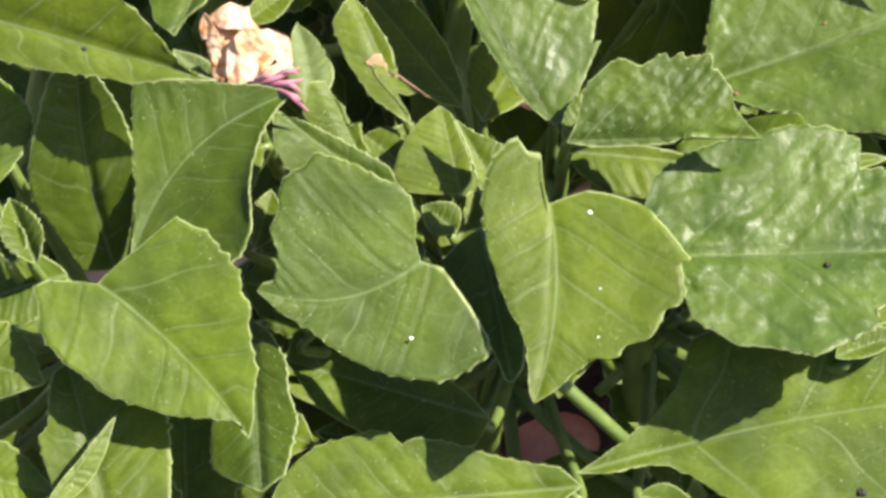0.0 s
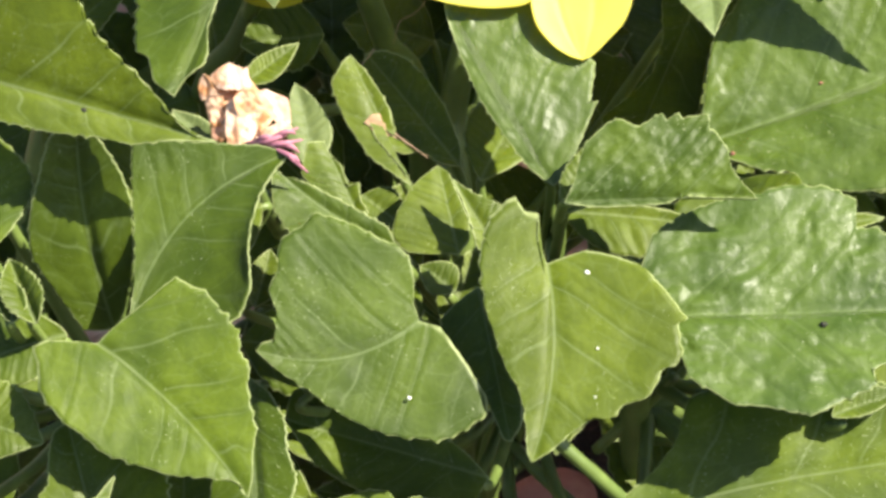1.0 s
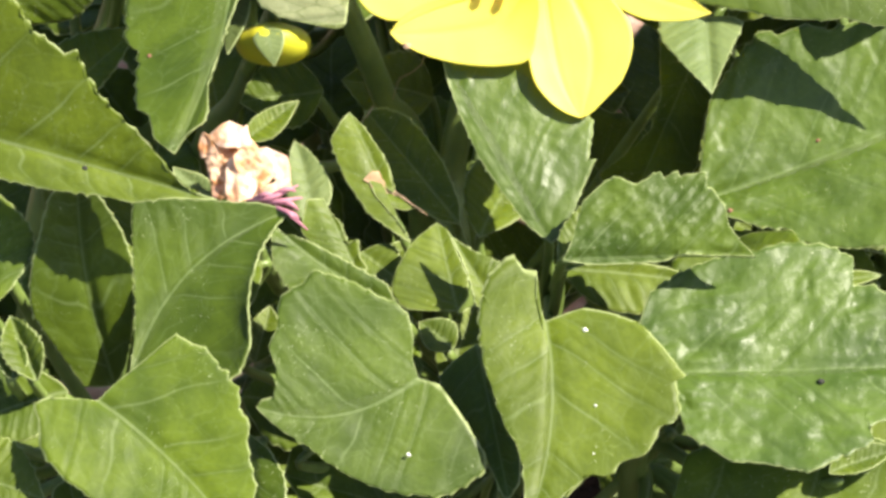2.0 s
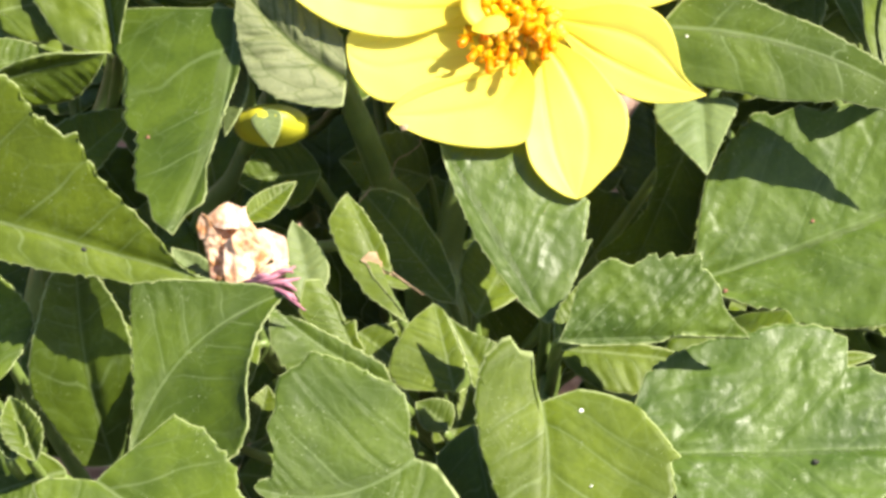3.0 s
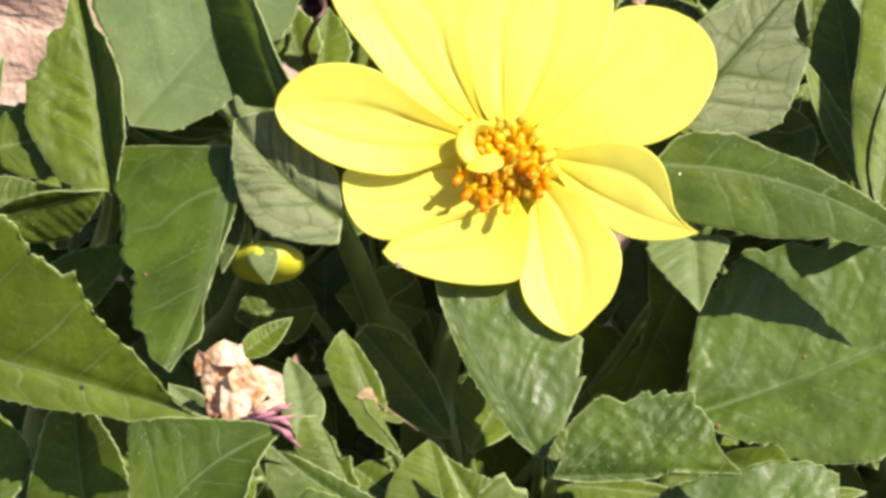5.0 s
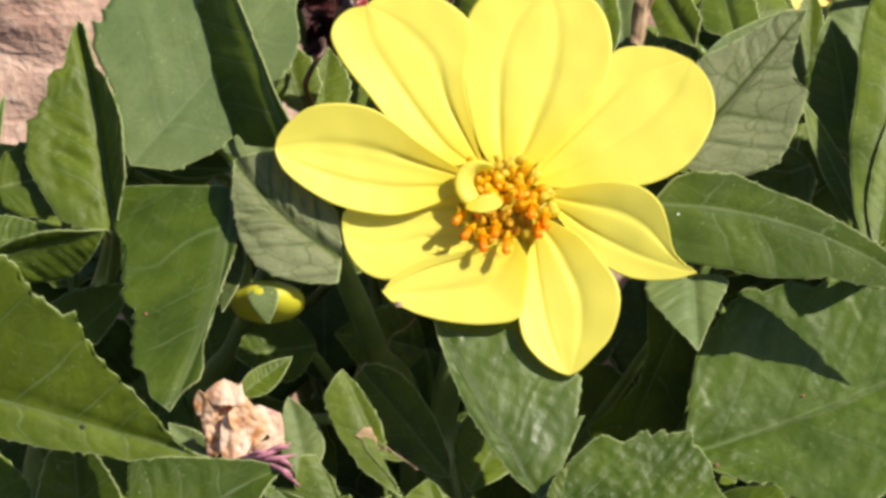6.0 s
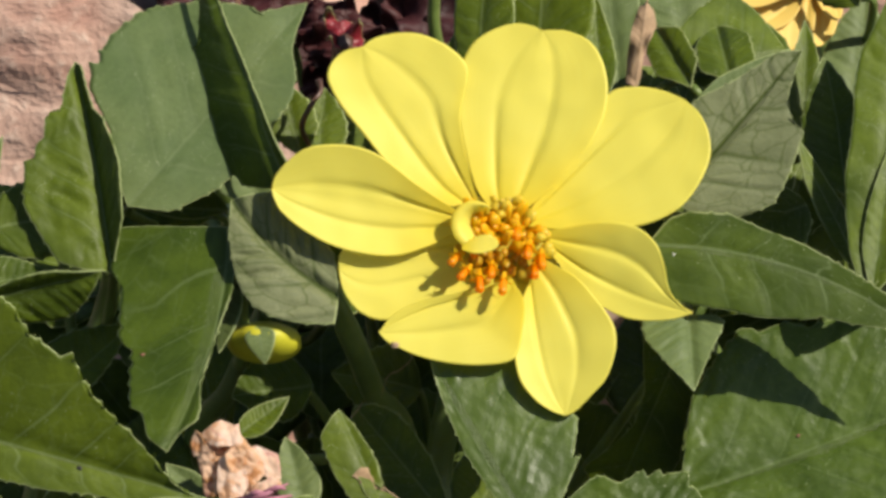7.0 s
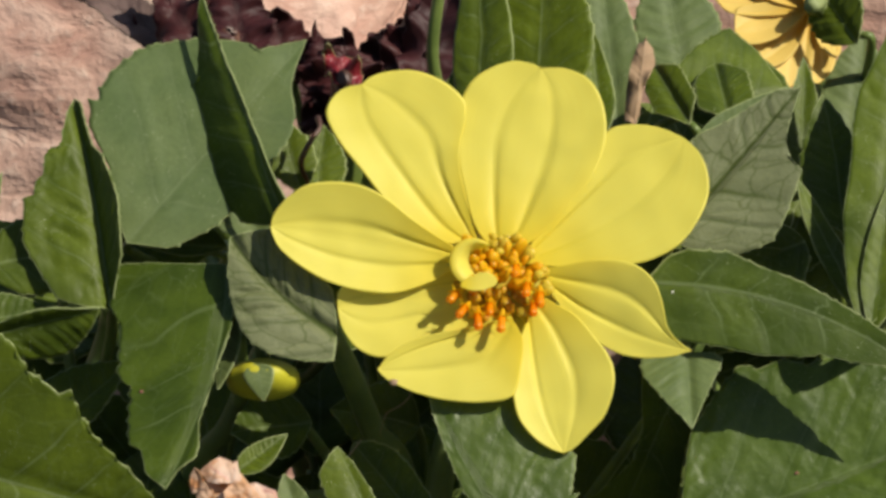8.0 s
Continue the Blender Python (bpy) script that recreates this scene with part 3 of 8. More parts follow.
leaf(side_dahlia, (-0.0650, -0.0689, 0.2403), (-0.0323, -0.0440, 0.2658), (-0.1214, -0.6274, 0.7691), (((0.146, 0.105), (0.271, 0.215), (0.403, 0.355), (0.523, 0.474), (0.587, 0.528), (0.696, 0.417), (0.844, 0.229), (0.936, 0.119)), ((0.088, 0.184), (0.240, 0.381), (0.350, 0.401), (0.464, 0.350), (0.562, 0.223), (0.655, 0.131), (0.785, 0.045), (0.904, 0.010))), DEEP, stalk=(-0.0738, -0.0301, 0.1917), tooth=0.04, quilt=0.0004, curl=(0.1, 0.75), bow=-0.0067)
leaf(side_dahlia, (-0.0697, -0.0875, 0.2525), (-0.0394, -0.1148, 0.2362), (-0.0157, -0.5263, 0.8501), (((0.002, 0.113), (0.015, 0.275), (0.030, 0.463), (0.098, 0.477), (0.172, 0.513), (0.269, 0.503), (0.380, 0.493), (0.451, 0.472), (0.484, 0.431), (0.576, 0.414), (0.615, 0.360), (0.722, 0.285), (0.804, 0.239), (0.874, 0.146), (0.951, 0.077)), ((-0.078, 0.073), (-0.159, 0.153), (-0.186, 0.223), (-0.087, 0.275), (-0.028, 0.330), (0.030, 0.355), (0.193, 0.367), (0.247, 0.348), (0.415, 0.330), (0.461, 0.304), (0.556, 0.255), (0.685, 0.186), (0.796, 0.085), (0.922, -0.021), (0.953, 0.001))), stalk=(-0.0738, -0.0301, 0.1917), fold=(0.09, 0.09), tooth=0.05, teeth=9, veins=4.5, quilt=0.0004, bow=-0.0021)
leaf(side_dahlia, (-0.0661, -0.1254, 0.2182), (-0.0760, -0.0931, 0.2367), (-0.0127, -0.4994, 0.8663), (((0.241, 0.208), (0.372, 0.231), (0.498, 0.237), (0.639, 0.240), (0.685, 0.178), (0.847, 0.137), (0.959, 0.084)), ((0.099, 0.320), (0.331, 0.382), (0.569, 0.428), (0.790, 0.309), (0.962, 0.140))), stalk=(-0.0738, -0.0301, 0.1917), tooth=0.05)
leaf(side_dahlia, (-0.0406, -0.0790, 0.2362), (-0.0377, -0.1101, 0.2173), (-0.3171, -0.5127, 0.7979), (((0.120, 0.124), (0.302, 0.203), (0.457, 0.201), (0.641, 0.243), (0.762, 0.201), (0.853, 0.172), (0.929, 0.146), (0.982, 0.044)), ((0.164, 0.178), (0.573, 0.253), (0.698, 0.275), (0.827, 0.271), (0.888, 0.196), (0.954, 0.085))), DEEP, stalk=(-0.0738, -0.0301, 0.1917), teeth=9, tooth=0.03)
leaf(side_dahlia, (-0.0799, -0.1254, 0.2258), (-0.0652, -0.1076, 0.2363), (0.0000, -0.5404, 0.8414), (0.0009, 0.0039), fold=(0.00, -0.44), teeth=0, quilt=0.0002, peak=(0.4, 0.4))
leaf(side_dahlia, (-0.1026, -0.1071, 0.2219), (-0.0784, -0.1121, 0.2189), (-0.0000, -0.5404, 0.8414), (0.0078, 0.0072), stalk=(-0.0738, -0.0301, 0.1917), tooth=0.06)
leaf(side_dahlia, (-0.0770, -0.0746, 0.2434), (-0.1025, -0.0814, 0.2393), (0.0000, -0.5404, 0.8414), (0.0075, 0.0081), stalk=(-0.0738, -0.0301, 0.1917), curl=(0.00, 0.52), peak=(0.4, 0.4))
leaf(side_dahlia, (-0.0992, -0.0935, 0.2404), (-0.0794, -0.1000, 0.2365), (-0.0000, -0.5404, 0.8414), (0.0090, 0.0074), stalk=(-0.0738, -0.0301, 0.1917))
leaf(side_dahlia, (-0.0931, -0.0609, 0.2544), (-0.0945, -0.0385, 0.2683), (0.0000, -0.5404, 0.8414), (0.0080, 0.0086), stalk=(-0.0738, -0.0301, 0.1917), peak=(0.5, 0.5))
leaf(side_dahlia, (-0.0825, -0.0820, 0.2533), (-0.0880, -0.0700, 0.2606), (0.0000, -0.5404, 0.8414), (0.0046, 0.0043), stalk=(-0.0738, -0.0301, 0.1917), fold=(0.44, 0.44), quilt=0.001, tooth=0.12)
leaf(side_dahlia, (-0.0869, -0.0829, 0.2541), (-0.0866, -0.0749, 0.2589), (-0.0000, -0.5404, 0.8414), (0.0034, 0.0030), stalk=(-0.0738, -0.0301, 0.1917), quilt=0.001, tooth=0.1, teeth=6)
leaf(side_dahlia, (-0.0579, -0.1031, 0.1975), (-0.0645, -0.0898, 0.2055), (-0.0000, -0.5404, 0.8414), (0.0065, 0.0070), stalk=(-0.0738, -0.0301, 0.1917), tooth=0.1, teeth=8)
leaf(side_dahlia, (-0.0552, -0.0801, 0.1748), (-0.0558, -0.0522, 0.1921), (0.0000, -0.5404, 0.8414), (0.0072, 0.0109), stalk=(-0.0793, -0.0176, 0.1670))
leaf(side_dahlia, (-0.0450, 0.0219, 0.2903), (-0.0568, -0.0283, 0.2687), (-0.2689, -0.3270, 0.9059), (((0.189, 0.081), (0.317, 0.085), (0.495, 0.065), (0.595, 0.067), (0.707, 0.063), (0.817, 0.096), (0.872, 0.089), (0.925, 0.027)), ((0.015, 0.162), (0.015, 0.329), (0.034, 0.473), (0.214, 0.439), (0.301, 0.368), (0.415, 0.349), (0.535, 0.312), (0.570, 0.258), (0.822, 0.194), (0.855, 0.131), (0.951, 0.087), (0.978, 0.047))), DEEP, stalk=(-0.0449, 0.0417, 0.2348), veins=4, tooth=0.07, bow=-0.0032)
leaf(side_dahlia, (-0.0702, 0.0178, 0.2812), (-0.0796, 0.0594, 0.3083), (0.0014, -0.5467, 0.8373), (((0.020, 0.107), (0.081, 0.220), (0.223, 0.276), (0.363, 0.323), (0.467, 0.307), (0.569, 0.286), (0.575, 0.246), (0.638, 0.226), (0.658, 0.191), (0.748, 0.169), (0.777, 0.135), (0.770, 0.099), (0.927, 0.042)), ((0.196, 0.131), (0.443, 0.171), (0.559, 0.148), (0.683, 0.109), (0.744, 0.060), (0.860, 0.040), (0.958, 0.033))), stalk=(-0.0786, 0.0475, 0.2342), fold=(0.00, 0.91), quilt=0.0012, veins=5, tooth=0.02, nu=18, pucker=0.0007, bow=0.0007, lean=1.05)
leaf(side_dahlia, (-0.1018, 0.0233, 0.2838), (-0.0950, 0.0456, 0.2983), (0.0000, -0.5404, 0.8414), (0.0027, 0.0022), stalk=(-0.0817, 0.0446, 0.2250))
leaf(side_dahlia, (-0.1031, 0.0186, 0.2766), (-0.0841, 0.0214, 0.2784), (0.0000, -0.5404, 0.8414), (0.0058, 0.0026), stalk=(-0.0847, 0.0417, 0.2159))
leaf(side_dahlia, (-0.1028, 0.0133, 0.2745), (-0.0722, 0.0125, 0.2850), (0.0000, -0.9976, -0.0695), (0.0040, 0.0087), stalk=(-0.0847, 0.0417, 0.2159), fold=(0.00, 0.17), peak=(0.6, 0.6), tooth=0.04)
leaf(side_dahlia, (-0.0882, 0.0126, 0.2485), (-0.0674, 0.0281, 0.2587), (0.0000, -0.5404, 0.8414), (0.0089, 0.0051), stalk=(-0.0908, 0.0358, 0.1976))

# ---- leaves of the dahlia with the yellow flower ----
leaf(dahlia, (-0.0060, -0.0770, 0.2491), (-0.0385, -0.0823, 0.2458), (0.0160, -0.5874, 0.8092), (((-0.119, 0.067), (-0.234, 0.316), (-0.315, 0.540), (-0.296, 0.641), (-0.160, 0.703), (-0.049, 0.741), (0.036, 0.736), (0.117, 0.710), (0.312, 0.650), (0.420, 0.584), (0.556, 0.483), (0.644, 0.404), (0.714, 0.314), (0.875, 0.163), (0.973, 0.040)), ((0.013, 0.114), (-0.019, 0.249), (-0.012, 0.391), (0.048, 0.479), (0.127, 0.522), (0.231, 0.611), (0.369, 0.707), (0.513, 0.769), (0.576, 0.710), (0.726, 0.650), (0.771, 0.553), (0.777, 0.466), (0.859, 0.358), (0.840, 0.215), (0.878, 0.047), (0.959, 0.038))), DEEP, stalk=(0.0161, -0.0178, 0.1884), fold=(-0.07, 0.07), tooth=0.035, teeth=10, quilt=0.0003, veins=4, bow=-0.0045)
leaf(dahlia, (0.0195, -0.0705, 0.2586), (0.0162, -0.1057, 0.2373), (0.0020, -0.5187, 0.8550), (((-0.033, 0.074), (-0.076, 0.180), (-0.060, 0.304), (-0.011, 0.457), (0.097, 0.572), (0.242, 0.695), (0.279, 0.651), (0.363, 0.676), (0.462, 0.677), (0.509, 0.593), (0.596, 0.564), (0.655, 0.522), (0.682, 0.435), (0.763, 0.360), (0.761, 0.284), (0.858, 0.165), (0.932, 0.103), (0.978, 0.039)), ((-0.084, 0.033), (-0.154, 0.058), (-0.255, 0.057), (-0.258, 0.125), (-0.331, 0.180), (-0.260, 0.257), (-0.175, 0.305), (0.001, 0.327), (0.142, 0.303), (0.255, 0.280), (0.392, 0.221), (0.557, 0.154), (0.637, 0.094), (0.746, 0.054), (0.857, 0.037), (0.955, 0.025))), stalk=(0.0224, -0.0185, 0.2268), fold=(0.07, 0.03), tooth=0.045, teeth=9, quilt=0.0003, veins=4, bow=-0.0028)
leaf(dahlia, (0.0216, -0.0344, 0.2492), (-0.0014, -0.0035, 0.2750), (0.0497, -0.6170, 0.7854), (((0.121, 0.052), (0.309, 0.077), (0.506, 0.089), (0.733, 0.062), (0.896, 0.030)), ((0.010, 0.062), (0.067, 0.149), (0.139, 0.236), (0.240, 0.369), (0.249, 0.336), (0.376, 0.434), (0.418, 0.441), (0.616, 0.415), (0.862, 0.303), (0.973, 0.158))), GLOSSY, stalk=(0.0183, -0.0156, 0.1967), fold=(-0.22, 0.0), quilt=0.0003, veins=5, pucker=0.0007, nu=18, tooth=0.02, bow=-0.0010, lean=0.7)
leaf(dahlia, (0.0233, -0.0564, 0.2627), (0.0623, -0.0556, 0.2633), (0.0029, -0.7228, 0.6911), (((0.047, 0.095), (0.113, 0.306), (0.236, 0.418), (0.311, 0.432), (0.390, 0.390), (0.520, 0.460), (0.540, 0.423), (0.609, 0.461), (0.623, 0.430), (0.758, 0.451), (0.764, 0.366), (0.799, 0.350), (0.855, 0.258), (0.867, 0.166), (0.929, 0.074)), ((0.163, 0.030), (0.341, 0.029), (0.519, 0.020), (0.638, -0.026), (0.786, -0.012))), PUCKERED, stalk=(0.0224, -0.0185, 0.2268), quilt=0.0009, veins=5.5, tooth=0.015, pucker=0.0007, nu=20, fold=(-0.12, -0.5), bow=-0.0004, lean=1.05)
leaf(dahlia, (0.0233, -0.0447, 0.2503), (0.0351, -0.0285, 0.2605), (0.0000, -0.5404, 0.8414), (0.0042, 0.0048), stalk=(0.0183, -0.0156, 0.1967), tooth=0.08, quilt=0.001)
leaf(dahlia, (0.0237, -0.0330, 0.2424), (0.0587, -0.0370, 0.2399), (-0.0000, -0.5404, 0.8414), (0.0025, 0.0088), stalk=(0.0172, -0.0167, 0.1926), peak=(0.4, 0.4), tooth=0.04)
leaf(dahlia, (0.0263, -0.0998, 0.2091), (-0.0372, -0.1041, 0.2057), (-0.0087, -0.5410, 0.8410), (((0.247, 0.161), (0.606, 0.203), (0.866, 0.107)), ((0.065, 0.065), (0.153, 0.087), (0.240, 0.113), (0.292, 0.131), (0.396, 0.173), (0.510, 0.202), (0.560, 0.182), (0.589, 0.227), (0.651, 0.238), (0.733, 0.221), (0.824, 0.202), (0.909, 0.145), (0.958, 0.084))), stalk=(0.0161, -0.0178, 0.1884), tooth=0.02)
leaf(dahlia, (0.0083, -0.0774, 0.2071), (-0.0341, -0.0664, 0.2133), (-0.0173, -0.5360, 0.8440), (((0.037, 0.152), (0.230, 0.236), (0.529, 0.239), (0.795, 0.176)), ((0.164, 0.093), (0.537, 0.240), (0.822, 0.272), (1.000, 0.134))), stalk=(0.0161, -0.0178, 0.1884), tooth=0.04)
leaf(dahlia, (0.0002, -0.0774, 0.1981), (-0.0278, -0.0733, 0.2006), (0.0000, -0.5404, 0.8414), (0.0075, 0.0069), stalk=(0.0148, -0.0141, 0.1770))
leaf(dahlia, (0.0059, -0.0623, 0.2458), (0.0123, -0.0901, 0.2285), (-0.0022, -0.5309, 0.8474), (((0.089, 0.055), (0.384, 0.067), (0.653, 0.121), (0.797, 0.120), (0.930, 0.081)), ((0.062, 0.161), (0.137, 0.281), (0.302, 0.278), (0.519, 0.219), (0.652, 0.136), (0.757, 0.085), (0.890, 0.058), (0.975, 0.039))), DEEP, stalk=(0.0161, -0.0178, 0.1884), fold=(0.35, -0.35), tooth=0.04)
leaf(dahlia, (0.0020, -0.0469, 0.2412), (-0.0023, -0.0301, 0.2516), (-0.0036, -0.5265, 0.8502), (((0.067, 0.307), (0.145, 0.525), (0.339, 0.618), (0.578, 0.520), (0.838, 0.288)), ((0.123, 0.144), (0.332, 0.178), (0.621, 0.135), (0.880, 0.092))), stalk=(0.0161, -0.0178, 0.1884), tooth=0.05, teeth=7, quilt=0.0003)
leaf(dahlia, (0.0105, -0.0542, 0.2472), (0.0006, -0.0401, 0.2561), (-0.0033, -0.5357, 0.8444), (((0.175, 0.171), (0.452, 0.087), (0.713, 0.034)), ((0.247, 0.254), (0.397, 0.345), (0.527, 0.250), (0.741, 0.101))), stalk=(0.0172, -0.0167, 0.1926), tooth=0.06, teeth=7)
leaf(dahlia, (-0.0107, -0.0545, 0.2497), (-0.0364, -0.0400, 0.2598), (0.0181, -0.5507, 0.8345), (((-0.020, 0.126), (0.295, 0.251), (0.602, 0.325), (0.818, 0.240)), ((0.122, 0.079), (0.293, 0.068), (0.508, 0.055), (0.736, 0.028), (0.884, -0.018))), DEEP, stalk=(0.0161, -0.0178, 0.1884), tooth=0.05, bow=-0.0015)
leaf(dahlia, (-0.0184, -0.0390, 0.2442), (-0.0261, -0.0241, 0.2534), (-0.0055, -0.5299, 0.8480), (((0.110, 0.217), (0.503, 0.313), (0.742, 0.376), (1.044, 0.180)), ((0.046, 0.119), (0.215, 0.100), (0.400, 0.160), (0.403, 0.042), (0.677, 0.060), (0.797, 0.012))), stalk=(0.0161, -0.0178, 0.1884), tooth=0.02)
leaf(dahlia, (-0.0281, -0.0216, 0.2440), (-0.0331, -0.0056, 0.2542), (0.0000, -0.5404, 0.8414), (0.0046, 0.0051), PALE, stalk=(0.0161, -0.0178, 0.1884), tooth=0.02)
leaf(dahlia, (-0.0492, -0.0219, 0.2504), (-0.0582, -0.0151, 0.2547), (0.0000, -0.5404, 0.8414), (0.0037, 0.0027), PALE, stalk=(0.0161, -0.0178, 0.1884), tooth=0.02)
leaf(dahlia, (-0.0079, -0.0276, 0.2437), (-0.0208, -0.0032, 0.2595), (0.0022, -0.5446, 0.8387), (((0.108, 0.068), (0.287, 0.162), (0.571, 0.215), (0.722, 0.212), (0.868, 0.198), (0.966, 0.073)), ((0.095, 0.000), (0.257, -0.044), (0.404, -0.082), (0.544, -0.075), (0.361, 0.043), (0.525, 0.086), (0.706, 0.071), (0.847, 0.049))), stalk=(0.0161, -0.0178, 0.1884), tooth=0.015, quilt=0.0003)
leaf(dahlia, (0.0026, -0.0094, 0.2341), (-0.0177, 0.0111, 0.2491), (0.0293, -0.5706, 0.8207), (((0.097, 0.091), (0.221, 0.136), (0.420, 0.218), (0.609, 0.237), (0.895, 0.155)), ((0.107, 0.086), (0.364, 0.171), (0.615, 0.202), (0.805, 0.184), (0.945, 0.102))), stalk=(0.0172, -0.0167, 0.1926), tooth=0.015, quilt=0.0003)
leaf(dahlia, (-0.0434, -0.0022, 0.2500), (-0.0317, 0.0060, 0.2553), (0.0000, -0.5404, 0.8414), (0.0025, 0.0035), stalk=(-0.0114, 0.0399, 0.2190), tooth=0.04)
leaf(dahlia, (-0.0206, 0.0063, 0.2830), (-0.0439, 0.0211, 0.2980), (0.0649, -0.6571, 0.7510), (((-0.110, 0.166), (0.032, 0.297), (0.194, 0.405), (0.361, 0.451), (0.503, 0.439), (0.665, 0.347), (0.848, 0.194)), ((0.208, 0.183), (0.427, 0.251), (0.620, 0.233), (0.828, 0.230), (0.928, 0.110))), UNDER, tooth=0.015, quilt=0.0012, veins=4, pucker=0.0007, nu=18, bow=-0.0020, lean=1.05)
leaf(dahlia, (0.0566, 0.0284, 0.2588), (0.0409, 0.0167, 0.2199), (-0.2390, -0.8987, 0.3677), (((0.102, 0.201), (0.280, 0.174), (0.434, 0.165), (0.687, 0.229), (0.868, 0.202)), ((0.073, 0.223), (0.272, 0.154), (0.435, 0.080), (0.625, 0.059), (0.809, 0.127), (0.960, 0.209), (1.052, 0.107))), stalk=(0.0044, 0.0461, 0.1534), tooth=0.03)
leaf(dahlia, (-0.0211, -0.0297, 0.2291), (-0.0069, -0.0176, 0.2368), (0.0000, -0.5404, 0.8414), (0.0044, 0.0050), stalk=(0.0161, -0.0178, 0.1884))
leaf(dahlia, (-0.0186, -0.0265, 0.2403), (-0.0092, -0.0327, 0.2364), (-0.0000, -0.5404, 0.8414), (0.0050, 0.0050), stalk=(0.0161, -0.0178, 0.1884))
leaf(dahlia, (0.0014, -0.0579, 0.2396), (-0.0056, -0.0528, 0.2428), (-0.0000, -0.5404, 0.8414), (0.0036, 0.0042), stalk=(0.0161, -0.0178, 0.1884), tooth=0.05)
leaf(dahlia, (-0.0010, -0.0577, 0.2302), (0.0060, -0.0422, 0.2398), (0.0000, -0.5404, 0.8414), (0.0048, 0.0048), stalk=(0.0161, -0.0178, 0.1884), tooth=0.1)
leaf(dahlia, (-0.0407, -0.0482, 0.2281), (-0.0373, -0.0368, 0.2352), (0.0000, -0.5404, 0.8414), (0.0036, 0.0048), stalk=(0.0161, -0.0178, 0.1884))
leaf(dahlia, (-0.0282, 0.0335, 0.2372), (-0.0459, 0.0313, 0.2357), (-0.0000, -0.5404, 0.8414), (0.0080, 0.0093), stalk=(-0.0072, 0.0452, 0.1974))
leaf(dahlia, (-0.0031, 0.0476, 0.2246), (-0.0236, 0.0510, 0.2268), (-0.0000, -0.5404, 0.8414), (0.0095, 0.0095), stalk=(0.0041, 0.0422, 0.1840))

# ---- leaves of the glossy neighbour ----
leaf(neighbour, (0.0378, -0.0676, 0.2421), (0.0982, -0.0662, 0.2431), (-0.0014, -0.5548, 0.8320), (((0.022, 0.166), (0.068, 0.284), (0.185, 0.359), (0.340, 0.414), (0.435, 0.416), (0.502, 0.439), (0.569, 0.443), (0.673, 0.434), (0.760, 0.386), (0.756, 0.283), (0.808, 0.291), (0.900, 0.239), (0.969, 0.119)), ((0.151, 0.168), (0.166, 0.243), (0.238, 0.289), (0.310, 0.344), (0.393, 0.351), (0.571, 0.395), (0.674, 0.345), (0.790, 0.291), (0.775, 0.231), (0.824, 0.211), (0.933, 0.128))), GLOSSY, stalk=(0.0436, -0.0266, 0.1962), quilt=0.0006, veins=5, tooth=0.05, teeth=11, pucker=0.0017, nv=170, nu=22, fold=(0.0, 0.25), lean=1.05)
leaf(neighbour, (0.0550, -0.0032, 0.2357), (0.1126, 0.0115, 0.2526), (-0.0482, -0.6664, 0.7441), (((0.018, 0.084), (0.104, 0.245), (0.159, 0.332), (0.219, 0.374), (0.321, 0.443), (0.413, 0.483), (0.451, 0.446), (0.559, 0.447), (0.626, 0.399), (0.730, 0.391), (0.818, 0.344), (0.958, 0.213)), ((0.048, 0.087), (0.141, 0.176), (0.228, 0.225), (0.240, 0.277), (0.313, 0.333), (0.419, 0.386), (0.548, 0.423), (0.769, 0.306))), GLOSSY, stalk=(0.0438, -0.0241, 0.1859), quilt=0.0007, veins=5, tooth=0.04, teeth=11, pucker=0.0011, nv=160, nu=20, fold=(0.0, 0.3), bow=0.0007, lean=1.05)
leaf(neighbour, (0.0255, -0.0883, 0.2018), (0.1096, -0.0771, 0.2138), (-0.0323, -0.6078, 0.7934), (((0.060, 0.024), (0.135, 0.061), (0.213, 0.105), (0.276, 0.158), (0.335, 0.265), (0.485, 0.291), (0.683, 0.252), (0.836, 0.193), (0.950, 0.087)), ((0.079, 0.016), (0.162, 0.013), (0.221, 0.024), (0.274, 0.064), (0.342, 0.133), (0.469, 0.248), (0.665, 0.286), (0.895, 0.167))), stalk=(0.0163, -0.0897, 0.1939), tooth=0.03, veins=5, bow=-0.0022)
leaf(neighbour, (0.0457, 0.0212, 0.2856), (0.1086, 0.0010, 0.2726), (-0.0800, -0.7052, 0.7045), (((0.040, 0.103), (0.092, 0.147), (0.224, 0.184), (0.324, 0.175), (0.479, 0.172), (0.643, 0.143), (0.786, 0.107)), ((0.081, 0.088), (0.148, 0.142), (0.330, 0.111), (0.423, 0.101), (0.578, 0.050), (0.609, 0.030), (0.701, 0.021), (0.823, -0.004))), DEEP, stalk=(0.0507, 0.0472, 0.2555), veins=4.5, quilt=0.0002, tooth=0.01, bow=-0.0061)
leaf(neighbour, (0.0517, 0.0345, 0.2873), (0.0807, 0.0577, 0.3118), (-0.0029, -0.7251, 0.6886), (((0.212, 0.162), (0.359, 0.251), (0.505, 0.228), (0.646, 0.165), (0.788, 0.121), (0.915, 0.082)), ((0.051, 0.231), (0.173, 0.309), (0.320, 0.385), (0.458, 0.360), (0.571, 0.319), (0.693, 0.270), (0.698, 0.186), (0.759, 0.105), (0.878, 0.049))), UNDER, stalk=(0.0540, 0.0500, 0.2481), quilt=0.0003, veins=4.5, tooth=0.01)
